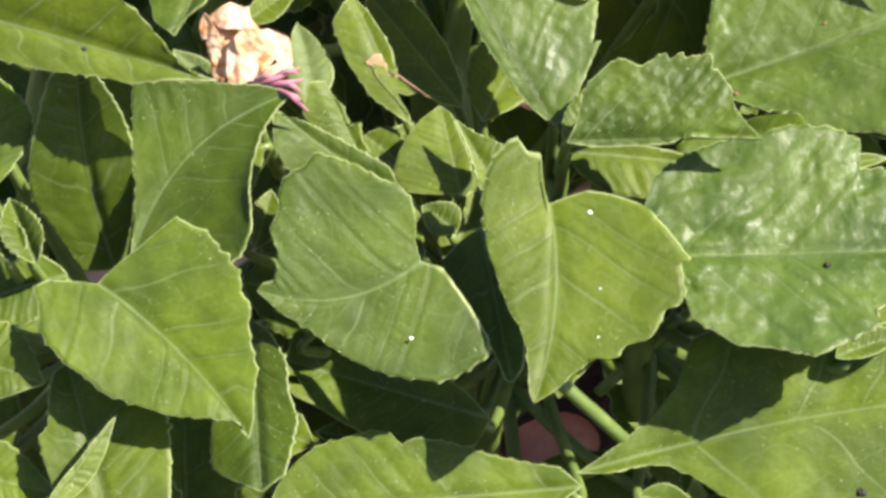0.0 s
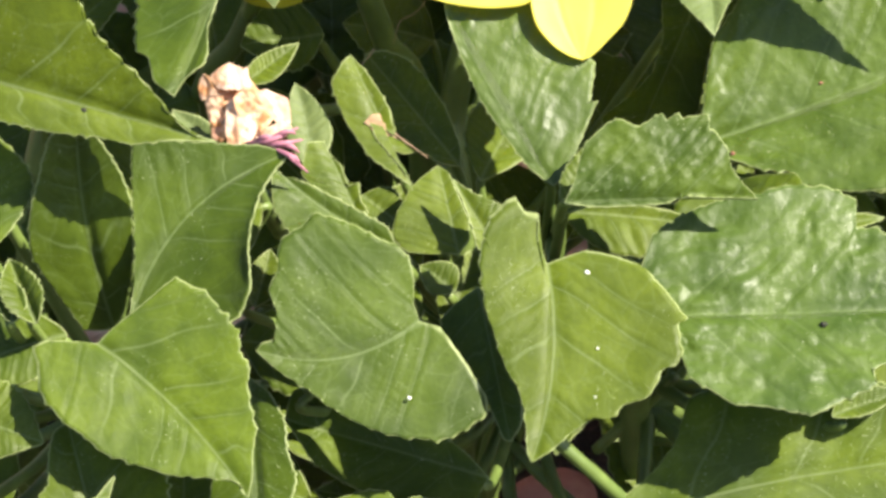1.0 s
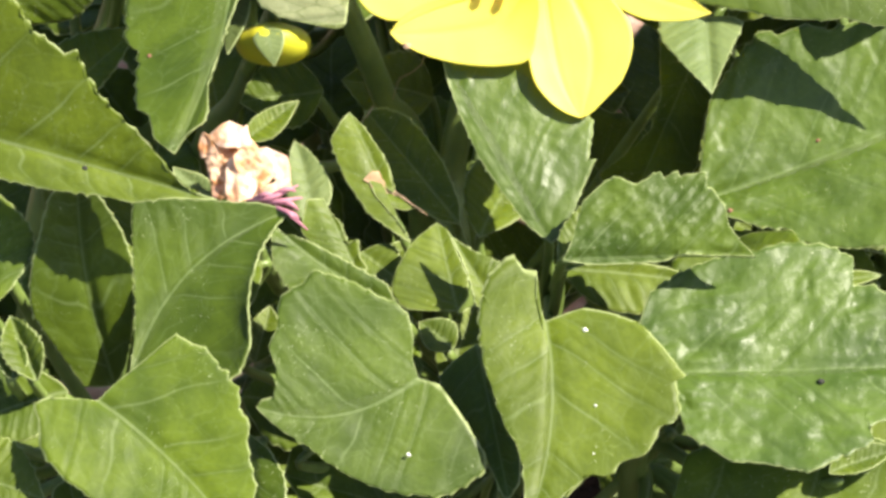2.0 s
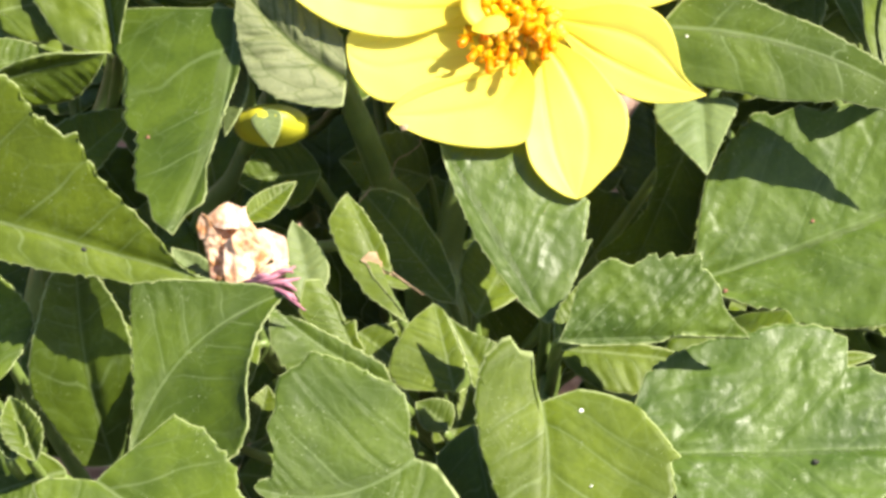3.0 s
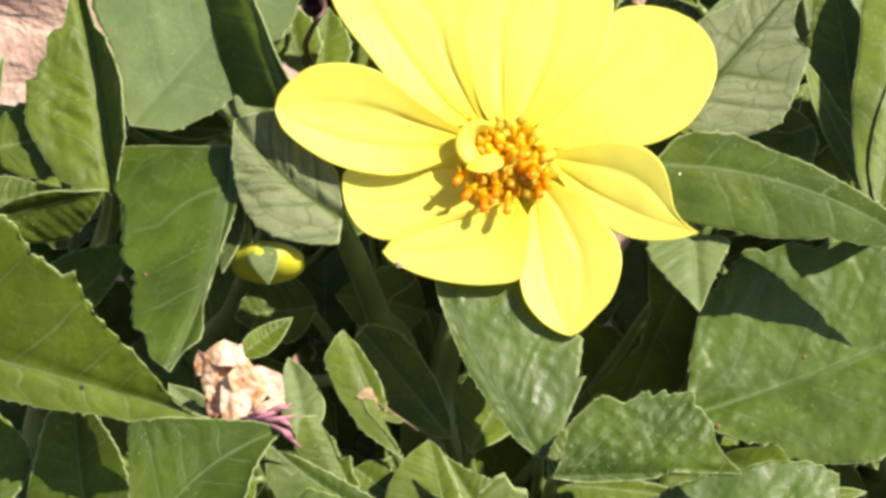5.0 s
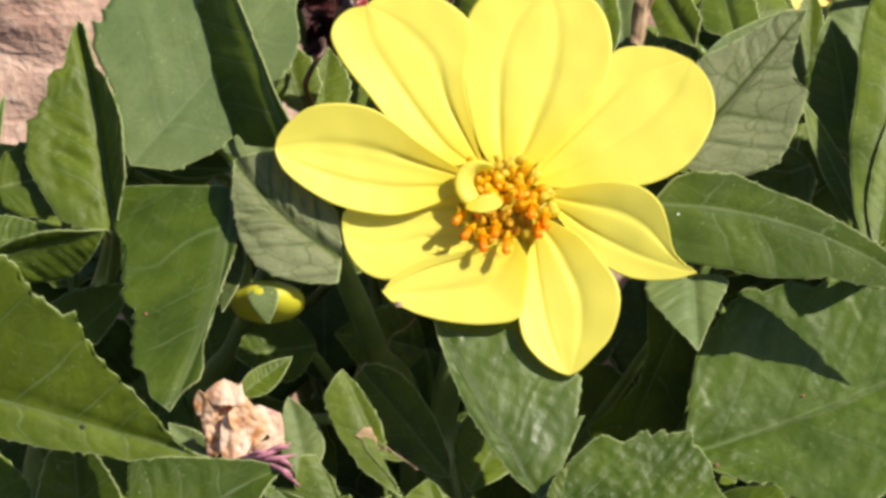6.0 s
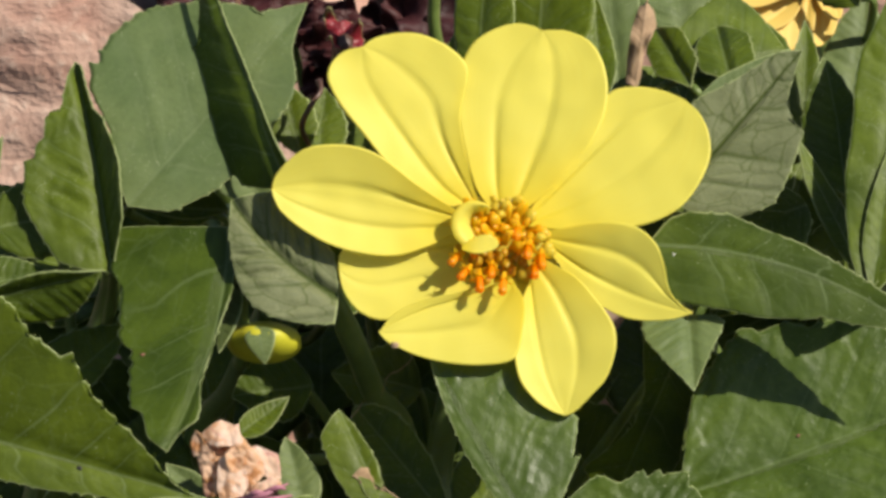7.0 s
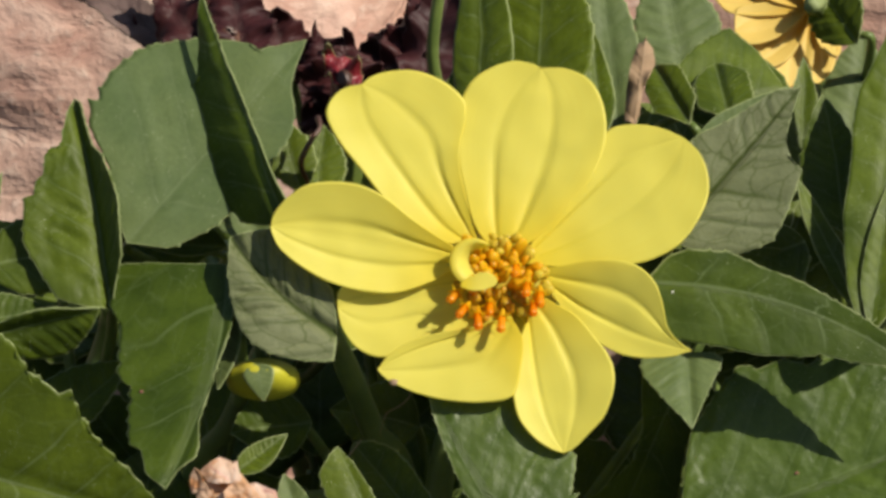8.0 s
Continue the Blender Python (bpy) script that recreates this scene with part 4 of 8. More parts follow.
leaf(neighbour, (0.0549, 0.0127, 0.2729), (0.0556, -0.0051, 0.2664), (-0.0092, -0.3430, 0.9393), (((0.030, 0.320), (0.126, 0.410), (0.572, 0.197)), ((-0.001, 0.355), (0.059, 0.533), (0.312, 0.517), (0.703, 0.241))), PALE, tooth=0.01)
leaf(neighbour, (0.0950, 0.0240, 0.2736), (0.0794, 0.0524, 0.2922), (0.0000, -0.5404, 0.8414), (0.0034, 0.0041), fold=(0.17, -0.52), teeth=0, quilt=0.0002)
leaf(neighbour, (0.0934, 0.0147, 0.2790), (0.1057, 0.0778, 0.3204), (0.0000, -0.5404, 0.8414), (0.0086, 0.0110), stalk=(0.1001, 0.0568, 0.2353), tooth=0.02, teeth=8, peak=(0.6, 0.5), rise=(0.5, 0.5))
leaf(neighbour, (0.0951, 0.0131, 0.2794), (0.0992, 0.0419, 0.2981), (0.0000, -0.5404, 0.8414), (0.0037, 0.0061), stalk=(0.1001, 0.0568, 0.2353), tooth=0.02)
leaf(neighbour, (0.0916, 0.0433, 0.2819), (0.0875, 0.0715, 0.3005), (0.0000, -0.5404, 0.8414), (0.0087, 0.0062), stalk=(0.1001, 0.0568, 0.2353))
leaf(neighbour, (0.0787, -0.0473, 0.2487), (0.0891, -0.0458, 0.2496), (-0.0000, -0.5404, 0.8414), (0.0017, 0.0015), stalk=(0.0436, -0.0266, 0.1962))
leaf(neighbour, (0.0781, -0.0764, 0.2223), (0.0921, -0.0714, 0.2254), (-0.0000, -0.5404, 0.8414), (0.0037, 0.0025), stalk=(0.0438, -0.0241, 0.1859))
leaf(neighbour, (0.0378, -0.0966, 0.2038), (0.0492, -0.0987, 0.2026), (0.0000, -0.5404, 0.8414), (0.0037, 0.0037), stalk=(0.0439, -0.0216, 0.1755))

# ---- leaves behind the flower ----
leaf(far_dahlia, (-0.0675, 0.0358, 0.2854), (-0.0283, 0.0708, 0.3158), (-0.0028, -0.6545, 0.7561), (((0.033, 0.059), (0.177, 0.247), (0.239, 0.388), (0.316, 0.451), (0.337, 0.433), (0.391, 0.456), (0.455, 0.463), (0.543, 0.451), (0.604, 0.428), (0.669, 0.375), (0.730, 0.319), (0.807, 0.221), (0.851, 0.150), (0.847, 0.114), (0.928, 0.052)), ((0.085, 0.133), (0.261, 0.210), (0.488, 0.218), (0.689, 0.194), (0.763, 0.149), (0.826, 0.076), (0.893, 0.040))), PALE, stalk=(-0.0551, 0.0780, 0.2542), quilt=0.0003, veins=4, tooth=0.055, teeth=9)
leaf(far_dahlia, (-0.0323, 0.0300, 0.2943), (-0.0523, 0.0732, 0.3269), (-0.6972, -0.6086, 0.3788), (((0.047, 0.097), (0.111, 0.204), (0.264, 0.270), (0.408, 0.291), (0.536, 0.329), (0.606, 0.356), (0.642, 0.298), (0.626, 0.242), (0.698, 0.227), (0.687, 0.171), (0.816, 0.092)), ((0.068, 0.055), (0.170, 0.042), (0.281, 0.033), (0.436, 0.013), (0.541, 0.018), (0.680, 0.006), (0.839, 0.004))), stalk=(-0.0551, 0.0780, 0.2542), tooth=0.02)
leaf(far_dahlia, (-0.0357, 0.0357, 0.2841), (-0.0564, 0.0604, 0.3003), (0.0000, -0.5404, 0.8414), (0.0069, 0.0060), PALE, stalk=(-0.0551, 0.0780, 0.2542), tooth=0.05)
leaf(far_dahlia, (-0.0463, 0.0475, 0.2756), (-0.0678, 0.0486, 0.2764), (0.0000, -0.5404, 0.8414), (0.0026, 0.0059), stalk=(-0.0551, 0.0780, 0.2542), tooth=0.03)
leaf(far_dahlia, (-0.0298, 0.0516, 0.2881), (-0.0338, 0.0657, 0.2975), (0.0000, -0.5404, 0.8414), (0.0050, 0.0056), stalk=(-0.0551, 0.0780, 0.2542), tooth=0.12, teeth=5)
leaf(far_dahlia, (-0.0263, 0.0563, 0.2817), (-0.0252, 0.0722, 0.2923), (0.0000, -0.5404, 0.8414), (0.0050, 0.0063), stalk=(-0.0534, 0.0815, 0.2506), tooth=0.1, teeth=6)
leaf(far_dahlia, (0.0097, 0.0607, 0.2941), (0.0104, 0.1041, 0.3231), (-0.4267, -0.4845, 0.7636), (0.0063, 0.0083), stalk=(-0.0517, 0.0850, 0.2470), tooth=0.02)
leaf(far_dahlia, (0.0225, 0.0709, 0.2902), (0.0247, 0.1123, 0.3181), (-0.3527, -0.4941, 0.7946), (0.0122, 0.0136), stalk=(0.0253, 0.1321, 0.2450), tooth=0.04)
leaf(far_dahlia, (0.0370, 0.0661, 0.2904), (0.0358, 0.0906, 0.3068), (0.0000, -0.5404, 0.8414), (0.0057, 0.0038), stalk=(0.0253, 0.1321, 0.2450), tooth=0.06)
leaf(far_dahlia, (0.0424, 0.1006, 0.2700), (0.0389, 0.1382, 0.2958), (-0.0000, -0.5404, 0.8414), (0.0092, 0.0072), PALE, stalk=(0.0264, 0.1318, 0.2338), tooth=0.05)
leaf(far_dahlia, (0.0527, 0.0782, 0.2910), (0.0812, 0.0919, 0.2871), (0.2688, -0.2966, 0.9164), (((0.186, 0.321), (0.452, 0.505), (0.788, 0.628), (0.921, 0.398), (0.977, 0.157)), ((0.248, 0.170), (0.569, 0.177), (0.838, 0.099))), stalk=(0.0624, 0.1313, 0.2412), quilt=0.0007, tooth=0.04)
leaf(far_dahlia, (0.0569, 0.0729, 0.2923), (0.0495, 0.0918, 0.2953), (-0.4443, -0.3100, 0.8405), (((0.357, 0.244), (0.725, 0.221)), ((0.236, 0.226), (0.753, 0.247))), stalk=(0.0624, 0.1313, 0.2412), tooth=0.06, quilt=0.0009)
leaf(far_dahlia, (0.0663, 0.0717, 0.2940), (0.0636, 0.0917, 0.2970), (-0.1681, -0.1680, 0.9714), (((0.277, 0.300), (0.725, 0.254)), ((0.175, 0.317), (0.729, 0.323))), stalk=(0.0624, 0.1313, 0.2412), tooth=0.06, quilt=0.0009)
leaf(far_dahlia, (0.0573, 0.0585, 0.2964), (0.0790, 0.0704, 0.3042), (0.0000, -0.5404, 0.8414), (0.0023, 0.0052), PALE, stalk=(0.0624, 0.1313, 0.2412), tooth=0.02)
leaf(far_dahlia, (0.0588, 0.1180, 0.2725), (0.0539, 0.1441, 0.2906), (-0.0000, -0.5404, 0.8414), (0.0099, 0.0106), PALE, stalk=(0.0616, 0.1350, 0.2297))
leaf(far_dahlia, (0.0928, 0.1398, 0.2333), (0.0989, 0.1591, 0.2469), (0.0000, -0.5404, 0.8414), (0.0055, 0.0055), PALE, stalk=(0.0906, 0.1531, 0.1853))
leaf(far_dahlia, (0.0453, 0.0767, 0.2886), (0.0481, 0.0942, 0.3006), (-0.0040, -0.5649, 0.8252), (((0.069, 0.147), (0.432, 0.181), (0.753, 0.153), (0.971, 0.091)), ((0.159, 0.051), (0.418, 0.050), (0.639, 0.129), (0.783, 0.168), (0.926, 0.109))), DRIED, stalk=(0.0624, 0.1313, 0.2412), teeth=0, kind='dried_leaf', label='shrivelled beige dried leaf', fold=(-0.75, -0.6), wave=0.0012)
leaf(far_dahlia, (0.0995, 0.1230, 0.2795), (0.0893, 0.1396, 0.2905), (-0.55, -0.62, 0.45), (0.0080, 0.0070), stalk=(0.0939, 0.1482, 0.2223))
leaf(far_dahlia, (0.0829, 0.0704, 0.2767), (0.0849, 0.0962, 0.2941), (-0.0000, -0.5404, 0.8414), (0.0038, 0.0041), stalk=(0.0624, 0.1313, 0.2412))
leaf(far_dahlia, (0.0983, 0.1156, 0.2533), (0.1038, 0.1418, 0.2714), (0.0000, -0.5404, 0.8414), (0.0087, 0.0080), PALE, stalk=(0.0939, 0.1482, 0.2223))

# ---- low shaded leaves, and unseen ones added past the bed's sides to block sun ----
leaf(far_dahlia, (-0.0132, 0.1065, 0.2742), (-0.0105, 0.0837, 0.2554), (-0.0000, -0.6226, 0.7826), (0.0126, 0.0130), stalk=(-0.0465, 0.0956, 0.2362), fold=(0.26, 0.02), nv=36, nu=5, teeth=9)
leaf(far_dahlia, (0.0114, 0.0666, 0.2680), (0.0086, 0.1031, 0.2905), (-0.0000, -0.5030, 0.8643), (0.0129, 0.0110), stalk=(-0.0465, 0.0956, 0.2362), fold=(0.12, -0.03), nv=36, nu=5, teeth=9)
leaf(far_dahlia, (0.0499, 0.0928, 0.2518), (0.0631, 0.1212, 0.2660), (0.0000, -0.4080, 0.9130), (0.0143, 0.0133), stalk=(0.0608, 0.1386, 0.2182), fold=(0.07, 0.12), nv=36, nu=5, teeth=9)
leaf(far_dahlia, (0.0726, 0.1119, 0.2841), (0.0743, 0.0664, 0.2691), (-0.0000, -0.2672, 0.9636), (0.0118, 0.0147), stalk=(0.0624, 0.1313, 0.2412), fold=(0.24, 0.24), nv=36, nu=5, teeth=9)
leaf(far_dahlia, (0.1354, 0.1084, 0.2558), (0.0956, 0.1013, 0.2533), (-0.0000, -0.2735, 0.9619), (0.0156, 0.0167), stalk=(0.0939, 0.1482, 0.2223), fold=(0.09, 0.07), nv=36, nu=5, teeth=9)
leaf(far_dahlia, (-0.0897, 0.0774, 0.2583), (-0.1098, 0.0546, 0.2520), (0.0000, -0.2307, 0.9730), (0.0136, 0.0141), stalk=(-0.0499, 0.0885, 0.2434), fold=(0.12, 0.12), nv=36, nu=5, teeth=9)
leaf(side_dahlia, (-0.0536, 0.0753, 0.2284), (-0.0821, 0.0945, 0.2426), (-0.0000, -0.5779, 0.8161), (0.0138, 0.0118), stalk=(-0.0594, 0.0470, 0.1902), fold=(0.07, 0.31), nv=36, nu=5, teeth=9)
leaf(side_dahlia, (-0.0506, 0.0921, 0.2438), (-0.0267, 0.0754, 0.2338), (-0.0000, -0.4881, 0.8728), (0.0138, 0.0157), stalk=(-0.0572, 0.0460, 0.1971), fold=(0.21, 0.21), nv=36, nu=5, teeth=9)
leaf(dahlia, (-0.0164, 0.0769, 0.2361), (0.0247, 0.0798, 0.2376), (0.0000, -0.4367, 0.8996), (0.0141, 0.0157), stalk=(-0.0058, 0.0470, 0.1902), fold=(0.07, 0.02), nv=36, nu=5, teeth=9)
leaf(far_dahlia, (0.0300, 0.0800, 0.2258), (0.0435, 0.1091, 0.2503), (0.0000, -0.6300, 0.7766), (0.0128, 0.0141), stalk=(0.0260, 0.1377, 0.1948), fold=(0.02, 0.03), nv=36, nu=5, teeth=9)
leaf(far_dahlia, (0.0725, 0.1116, 0.2471), (0.0501, 0.0774, 0.2289), (-0.0000, -0.4367, 0.8996), (0.0150, 0.0138), stalk=(0.0604, 0.1405, 0.2124), fold=(0.02, 0.33), nv=36, nu=5, teeth=9)
leaf(neighbour, (0.0924, 0.1109, 0.2411), (0.1002, 0.0708, 0.2223), (0.0000, -0.3867, 0.9222), (0.0139, 0.0147), stalk=(0.1016, 0.0583, 0.2047), fold=(0.10, 0.17), nv=36, nu=5, teeth=9)
leaf(far_dahlia, (0.1379, 0.1025, 0.2537), (0.1282, 0.0569, 0.2397), (0.0000, -0.2488, 0.9686), (0.0110, 0.0133), stalk=(0.0939, 0.1482, 0.2223), fold=(-0.07, 0.17), nv=36, nu=5, teeth=9)
leaf(side_dahlia, (-0.1117, 0.0719, 0.2312), (-0.1123, 0.0442, 0.2101), (-0.0000, -0.5928, 0.8053), (0.0141, 0.0140), stalk=(-0.0939, 0.0329, 0.1884), fold=(-0.05, -0.05), nv=36, nu=5, teeth=9)
leaf(side_dahlia, (-0.1042, 0.0606, 0.2077), (-0.0799, 0.0857, 0.2235), (-0.0000, -0.5105, 0.8599), (0.0117, 0.0133), stalk=(-0.0958, 0.0374, 0.1570), fold=(0.12, 0.00), nv=36, nu=5, teeth=9)
leaf(side_dahlia, (-0.0511, 0.0491, 0.2167), (-0.0613, 0.0890, 0.2300), (0.0000, -0.2798, 0.9601), (0.0121, 0.0135), stalk=(-0.0631, 0.0491, 0.1585), fold=(0.24, 0.26), nv=36, nu=5, teeth=9)
leaf(dahlia, (-0.0289, 0.0902, 0.1820), (-0.0266, 0.1243, 0.1967), (-0.0000, -0.3453, 0.9385), (0.0141, 0.0124), stalk=(-0.0071, 0.0496, 0.1268), fold=(0.05, -0.07), nv=36, nu=5, teeth=9)
leaf(dahlia, (0.0178, 0.0664, 0.2441), (0.0080, 0.0393, 0.2228), (0.0000, -0.6077, 0.7941), (0.0131, 0.0140), stalk=(0.0087, 0.0520, 0.2129), fold=(0.17, 0.14), nv=36, nu=5, teeth=9)
leaf(neighbour, (0.0594, 0.0766, 0.1823), (0.0487, 0.1153, 0.1967), (0.0000, -0.2989, 0.9543), (0.0154, 0.0119), stalk=(0.0819, 0.0605, 0.1323), fold=(0.33, 0.07), nv=36, nu=5, teeth=9)
leaf(neighbour, (0.0670, 0.1079, 0.1886), (0.0940, 0.0943, 0.1809), (-0.0000, -0.4513, 0.8924), (0.0146, 0.0149), stalk=(0.0819, 0.0605, 0.1323), fold=(0.19, -0.09), nv=36, nu=5, teeth=9)
leaf(neighbour, (0.1286, 0.0733, 0.2293), (0.1017, 0.0525, 0.2178), (0.0000, -0.4586, 0.8886), (0.0126, 0.0112), stalk=(0.1034, 0.0623, 0.1706), fold=(0.02, 0.23), nv=36, nu=5, teeth=9)
leaf(side_dahlia, (-0.0975, 0.0656, 0.2041), (-0.0924, 0.0262, 0.1930), (0.0000, -0.2427, 0.9701), (0.0127, 0.0134), stalk=(-0.0958, 0.0374, 0.1570), fold=(-0.05, 0.12), nv=36, nu=5, teeth=9)
leaf(side_dahlia, (-0.0699, 0.0139, 0.2017), (-0.0648, 0.0547, 0.2145), (0.0000, -0.2798, 0.9601), (0.0134, 0.0138), stalk=(-0.0830, -0.0093, 0.1506), fold=(0.21, 0.21), nv=36, nu=5, teeth=9)
leaf(side_dahlia, (-0.0255, 0.0360, 0.1865), (-0.0553, 0.0557, 0.2039), (-0.0000, -0.6520, 0.7582), (0.0145, 0.0144), stalk=(-0.0631, 0.0491, 0.1585), fold=(0.05, 0.05), nv=36, nu=5, teeth=9)
leaf(dahlia, (-0.0194, 0.0555, 0.2102), (0.0092, 0.0406, 0.2023), (-0.0000, -0.4440, 0.8960), (0.0155, 0.0180), stalk=(-0.0064, 0.0483, 0.1585), fold=(-0.03, 0.33), nv=36, nu=5, teeth=9)
leaf(dahlia, (0.0450, 0.0400, 0.1931), (0.0215, 0.0662, 0.2095), (-0.0000, -0.5105, 0.8599), (0.0124, 0.0143), stalk=(0.0044, 0.0461, 0.1534), fold=(0.02, 0.28), nv=36, nu=5, teeth=9)
leaf(neighbour, (0.0692, 0.0442, 0.1885), (0.0429, 0.0621, 0.1979), (-0.0000, -0.4440, 0.8960), (0.0138, 0.0146), stalk=(0.0819, 0.0605, 0.1323), fold=(0.10, 0.17), nv=36, nu=5, teeth=9)
leaf(neighbour, (0.0938, 0.0699, 0.2083), (0.0878, 0.0354, 0.1963), (0.0000, -0.2989, 0.9543), (0.0154, 0.0113), stalk=(0.1034, 0.0623, 0.1706), fold=(0.31, 0.23), nv=36, nu=5, teeth=9)
leaf(neighbour, (0.1341, 0.0473, 0.1855), (0.1056, 0.0712, 0.1971), (0.0000, -0.4080, 0.9130), (0.0127, 0.0118), stalk=(0.1053, 0.0663, 0.1364), fold=(-0.05, 0.05), nv=36, nu=5, teeth=9)
leaf(side_dahlia, (-0.1294, 0.0417, 0.1832), (-0.1029, 0.0189, 0.1642), (0.0000, -0.6300, 0.7766), (0.0140, 0.0132), stalk=(-0.0978, 0.0419, 0.1256), fold=(0.00, 0.09), nv=36, nu=5, teeth=9)
leaf(side_dahlia, (-0.0910, 0.0073, 0.1827), (-0.0701, 0.0413, 0.1980), (0.0000, -0.3938, 0.9192), (0.0145, 0.0130), stalk=(-0.0851, 0.0005, 0.1255), fold=(-0.05, 0.30), nv=36, nu=5, teeth=9)
leaf(side_dahlia, (-0.0645, 0.0428, 0.1748), (-0.0273, 0.0291, 0.1676), (-0.0000, -0.4440, 0.8960), (0.0133, 0.0148), stalk=(-0.0668, 0.0513, 0.1268), fold=(0.26, 0.05), nv=36, nu=5, teeth=9)
leaf(dahlia, (-0.0075, 0.0228, 0.1704), (-0.0361, 0.0511, 0.1843), (0.0000, -0.4223, 0.9065), (0.0132, 0.0120), stalk=(0.0021, 0.0332, 0.1188), fold=(0.21, 0.00), nv=36, nu=5, teeth=9)
leaf(dahlia, (0.0301, 0.0467, 0.1749), (-0.0079, 0.0456, 0.1741), (-0.0000, -0.6077, 0.7941), (0.0158, 0.0118), stalk=(0.0047, 0.0501, 0.1227), fold=(0.31, 0.14), nv=36, nu=5, teeth=9)
leaf(neighbour, (0.0601, 0.0211, 0.1821), (0.0311, 0.0245, 0.1850), (-0.0000, -0.6373, 0.7706), (0.0142, 0.0116), stalk=(0.0524, -0.0013, 0.1205), fold=(0.07, 0.14), nv=36, nu=5, teeth=9)
leaf(neighbour, (0.0971, 0.0275, 0.1890), (0.0666, 0.0262, 0.1886), (0.0000, -0.2672, 0.9636), (0.0206, 0.0169), stalk=(0.0819, 0.0605, 0.1323), fold=(0.21, 0.00), nv=36, nu=5, teeth=9)
leaf(neighbour, (0.0994, 0.0127, 0.1739), (0.1357, 0.0386, 0.1812), (0.0000, -0.2549, 0.9670), (0.0128, 0.0157), stalk=(0.0524, -0.0013, 0.1205), fold=(0.26, -0.09), nv=36, nu=5, teeth=9)
leaf(side_dahlia, (-0.1004, -0.0248, 0.1681), (-0.1010, 0.0108, 0.1845), (0.0000, -0.4151, 0.9098), (0.0117, 0.0137), stalk=(-0.0851, 0.0005, 0.1255), fold=(0.30, 0.00), nv=36, nu=5, teeth=9)
leaf(side_dahlia, (-0.0555, -0.0298, 0.1718), (-0.0589, 0.0062, 0.1914), (-0.0000, -0.4733, 0.8809), (0.0118, 0.0110), stalk=(-0.0830, -0.0093, 0.1506), fold=(-0.02, 0.14), nv=36, nu=5, teeth=9)
leaf(dahlia, (-0.0464, 0.0121, 0.1673), (-0.0130, 0.0062, 0.1649), (-0.0000, -0.3590, 0.9334), (0.0150, 0.0126), stalk=(0.0021, 0.0332, 0.1188), fold=(0.00, -0.03), nv=36, nu=5, teeth=9)
leaf(dahlia, (0.0190, -0.0166, 0.1846), (-0.0100, -0.0140, 0.1857), (-0.0000, -0.3728, 0.9279), (0.0158, 0.0125), stalk=(0.0107, -0.0028, 0.1427), fold=(0.24, 0.24), nv=36, nu=5, teeth=9)
leaf(dahlia, (0.0441, 0.0124, 0.1810), (0.0190, -0.0104, 0.1694), (0.0000, -0.4440, 0.8960), (0.0121, 0.0125), stalk=(0.0093, 0.0009, 0.1312), fold=(-0.07, 0.28), nv=36, nu=5, teeth=9)
leaf(neighbour, (0.0638, -0.0274, 0.1645), (0.0594, 0.0029, 0.1909), (0.0000, -0.6520, 0.7582), (0.0122, 0.0121), stalk=(0.0524, -0.0013, 0.1205), fold=(0.21, 0.17), nv=36, nu=5, teeth=9)
leaf(neighbour, (0.0925, 0.0163, 0.1736), (0.0972, -0.0127, 0.1497), (0.0000, -0.6300, 0.7766), (0.0135, 0.0131), stalk=(0.0524, -0.0013, 0.1205), fold=(0.07, 0.28), nv=36, nu=5, teeth=9)
leaf(neighbour, (0.1360, -0.0137, 0.1676), (0.1131, 0.0140, 0.1773), (0.0000, -0.3252, 0.9457), (0.0145, 0.0147), stalk=(0.0605, 0.0115, 0.0964), fold=(0.07, 0.02), nv=36, nu=5, teeth=9)
leaf(side_dahlia, (-0.1125, -0.0179, 0.1726), (-0.0990, -0.0499, 0.1533), (0.0000, -0.5179, 0.8554), (0.0134, 0.0109), stalk=(-0.0851, 0.0005, 0.1255), fold=(0.19, -0.02), nv=36, nu=5, teeth=9)
leaf(side_dahlia, (-0.0705, -0.0070, 0.1668), (-0.0779, -0.0379, 0.1559), (0.0000, -0.3386, 0.9409), (0.0115, 0.0123), stalk=(-0.0851, 0.0005, 0.1255), fold=(0.00, 0.21), nv=36, nu=5, teeth=9)
leaf(side_dahlia, (-0.0576, -0.0037, 0.1562), (-0.0465, -0.0298, 0.1423), (0.0000, -0.4660, 0.8848), (0.0112, 0.0144), stalk=(-0.0851, 0.0005, 0.1255), fold=(-0.03, 0.30), nv=36, nu=5, teeth=9)
leaf(dahlia, (-0.0004, -0.0306, 0.1603), (-0.0281, -0.0136, 0.1699), (-0.0000, -0.4881, 0.8728), (0.0142, 0.0139), stalk=(0.0080, 0.0047, 0.1198), fold=(0.19, 0.19), nv=36, nu=5, teeth=9)
leaf(neighbour, (0.0461, -0.0019, 0.1644), (0.0517, -0.0373, 0.1464), (-0.0000, -0.4513, 0.8924), (0.0108, 0.0132), stalk=(0.0524, -0.0013, 0.1205), fold=(0.02, 0.17), nv=36, nu=5, teeth=9)
leaf(neighbour, (0.0704, -0.0021, 0.1677), (0.0891, -0.0299, 0.1489), (-0.0000, -0.5554, 0.8316), (0.0122, 0.0120), stalk=(0.0524, -0.0013, 0.1205), fold=(-0.07, 0.00), nv=36, nu=5, teeth=9)
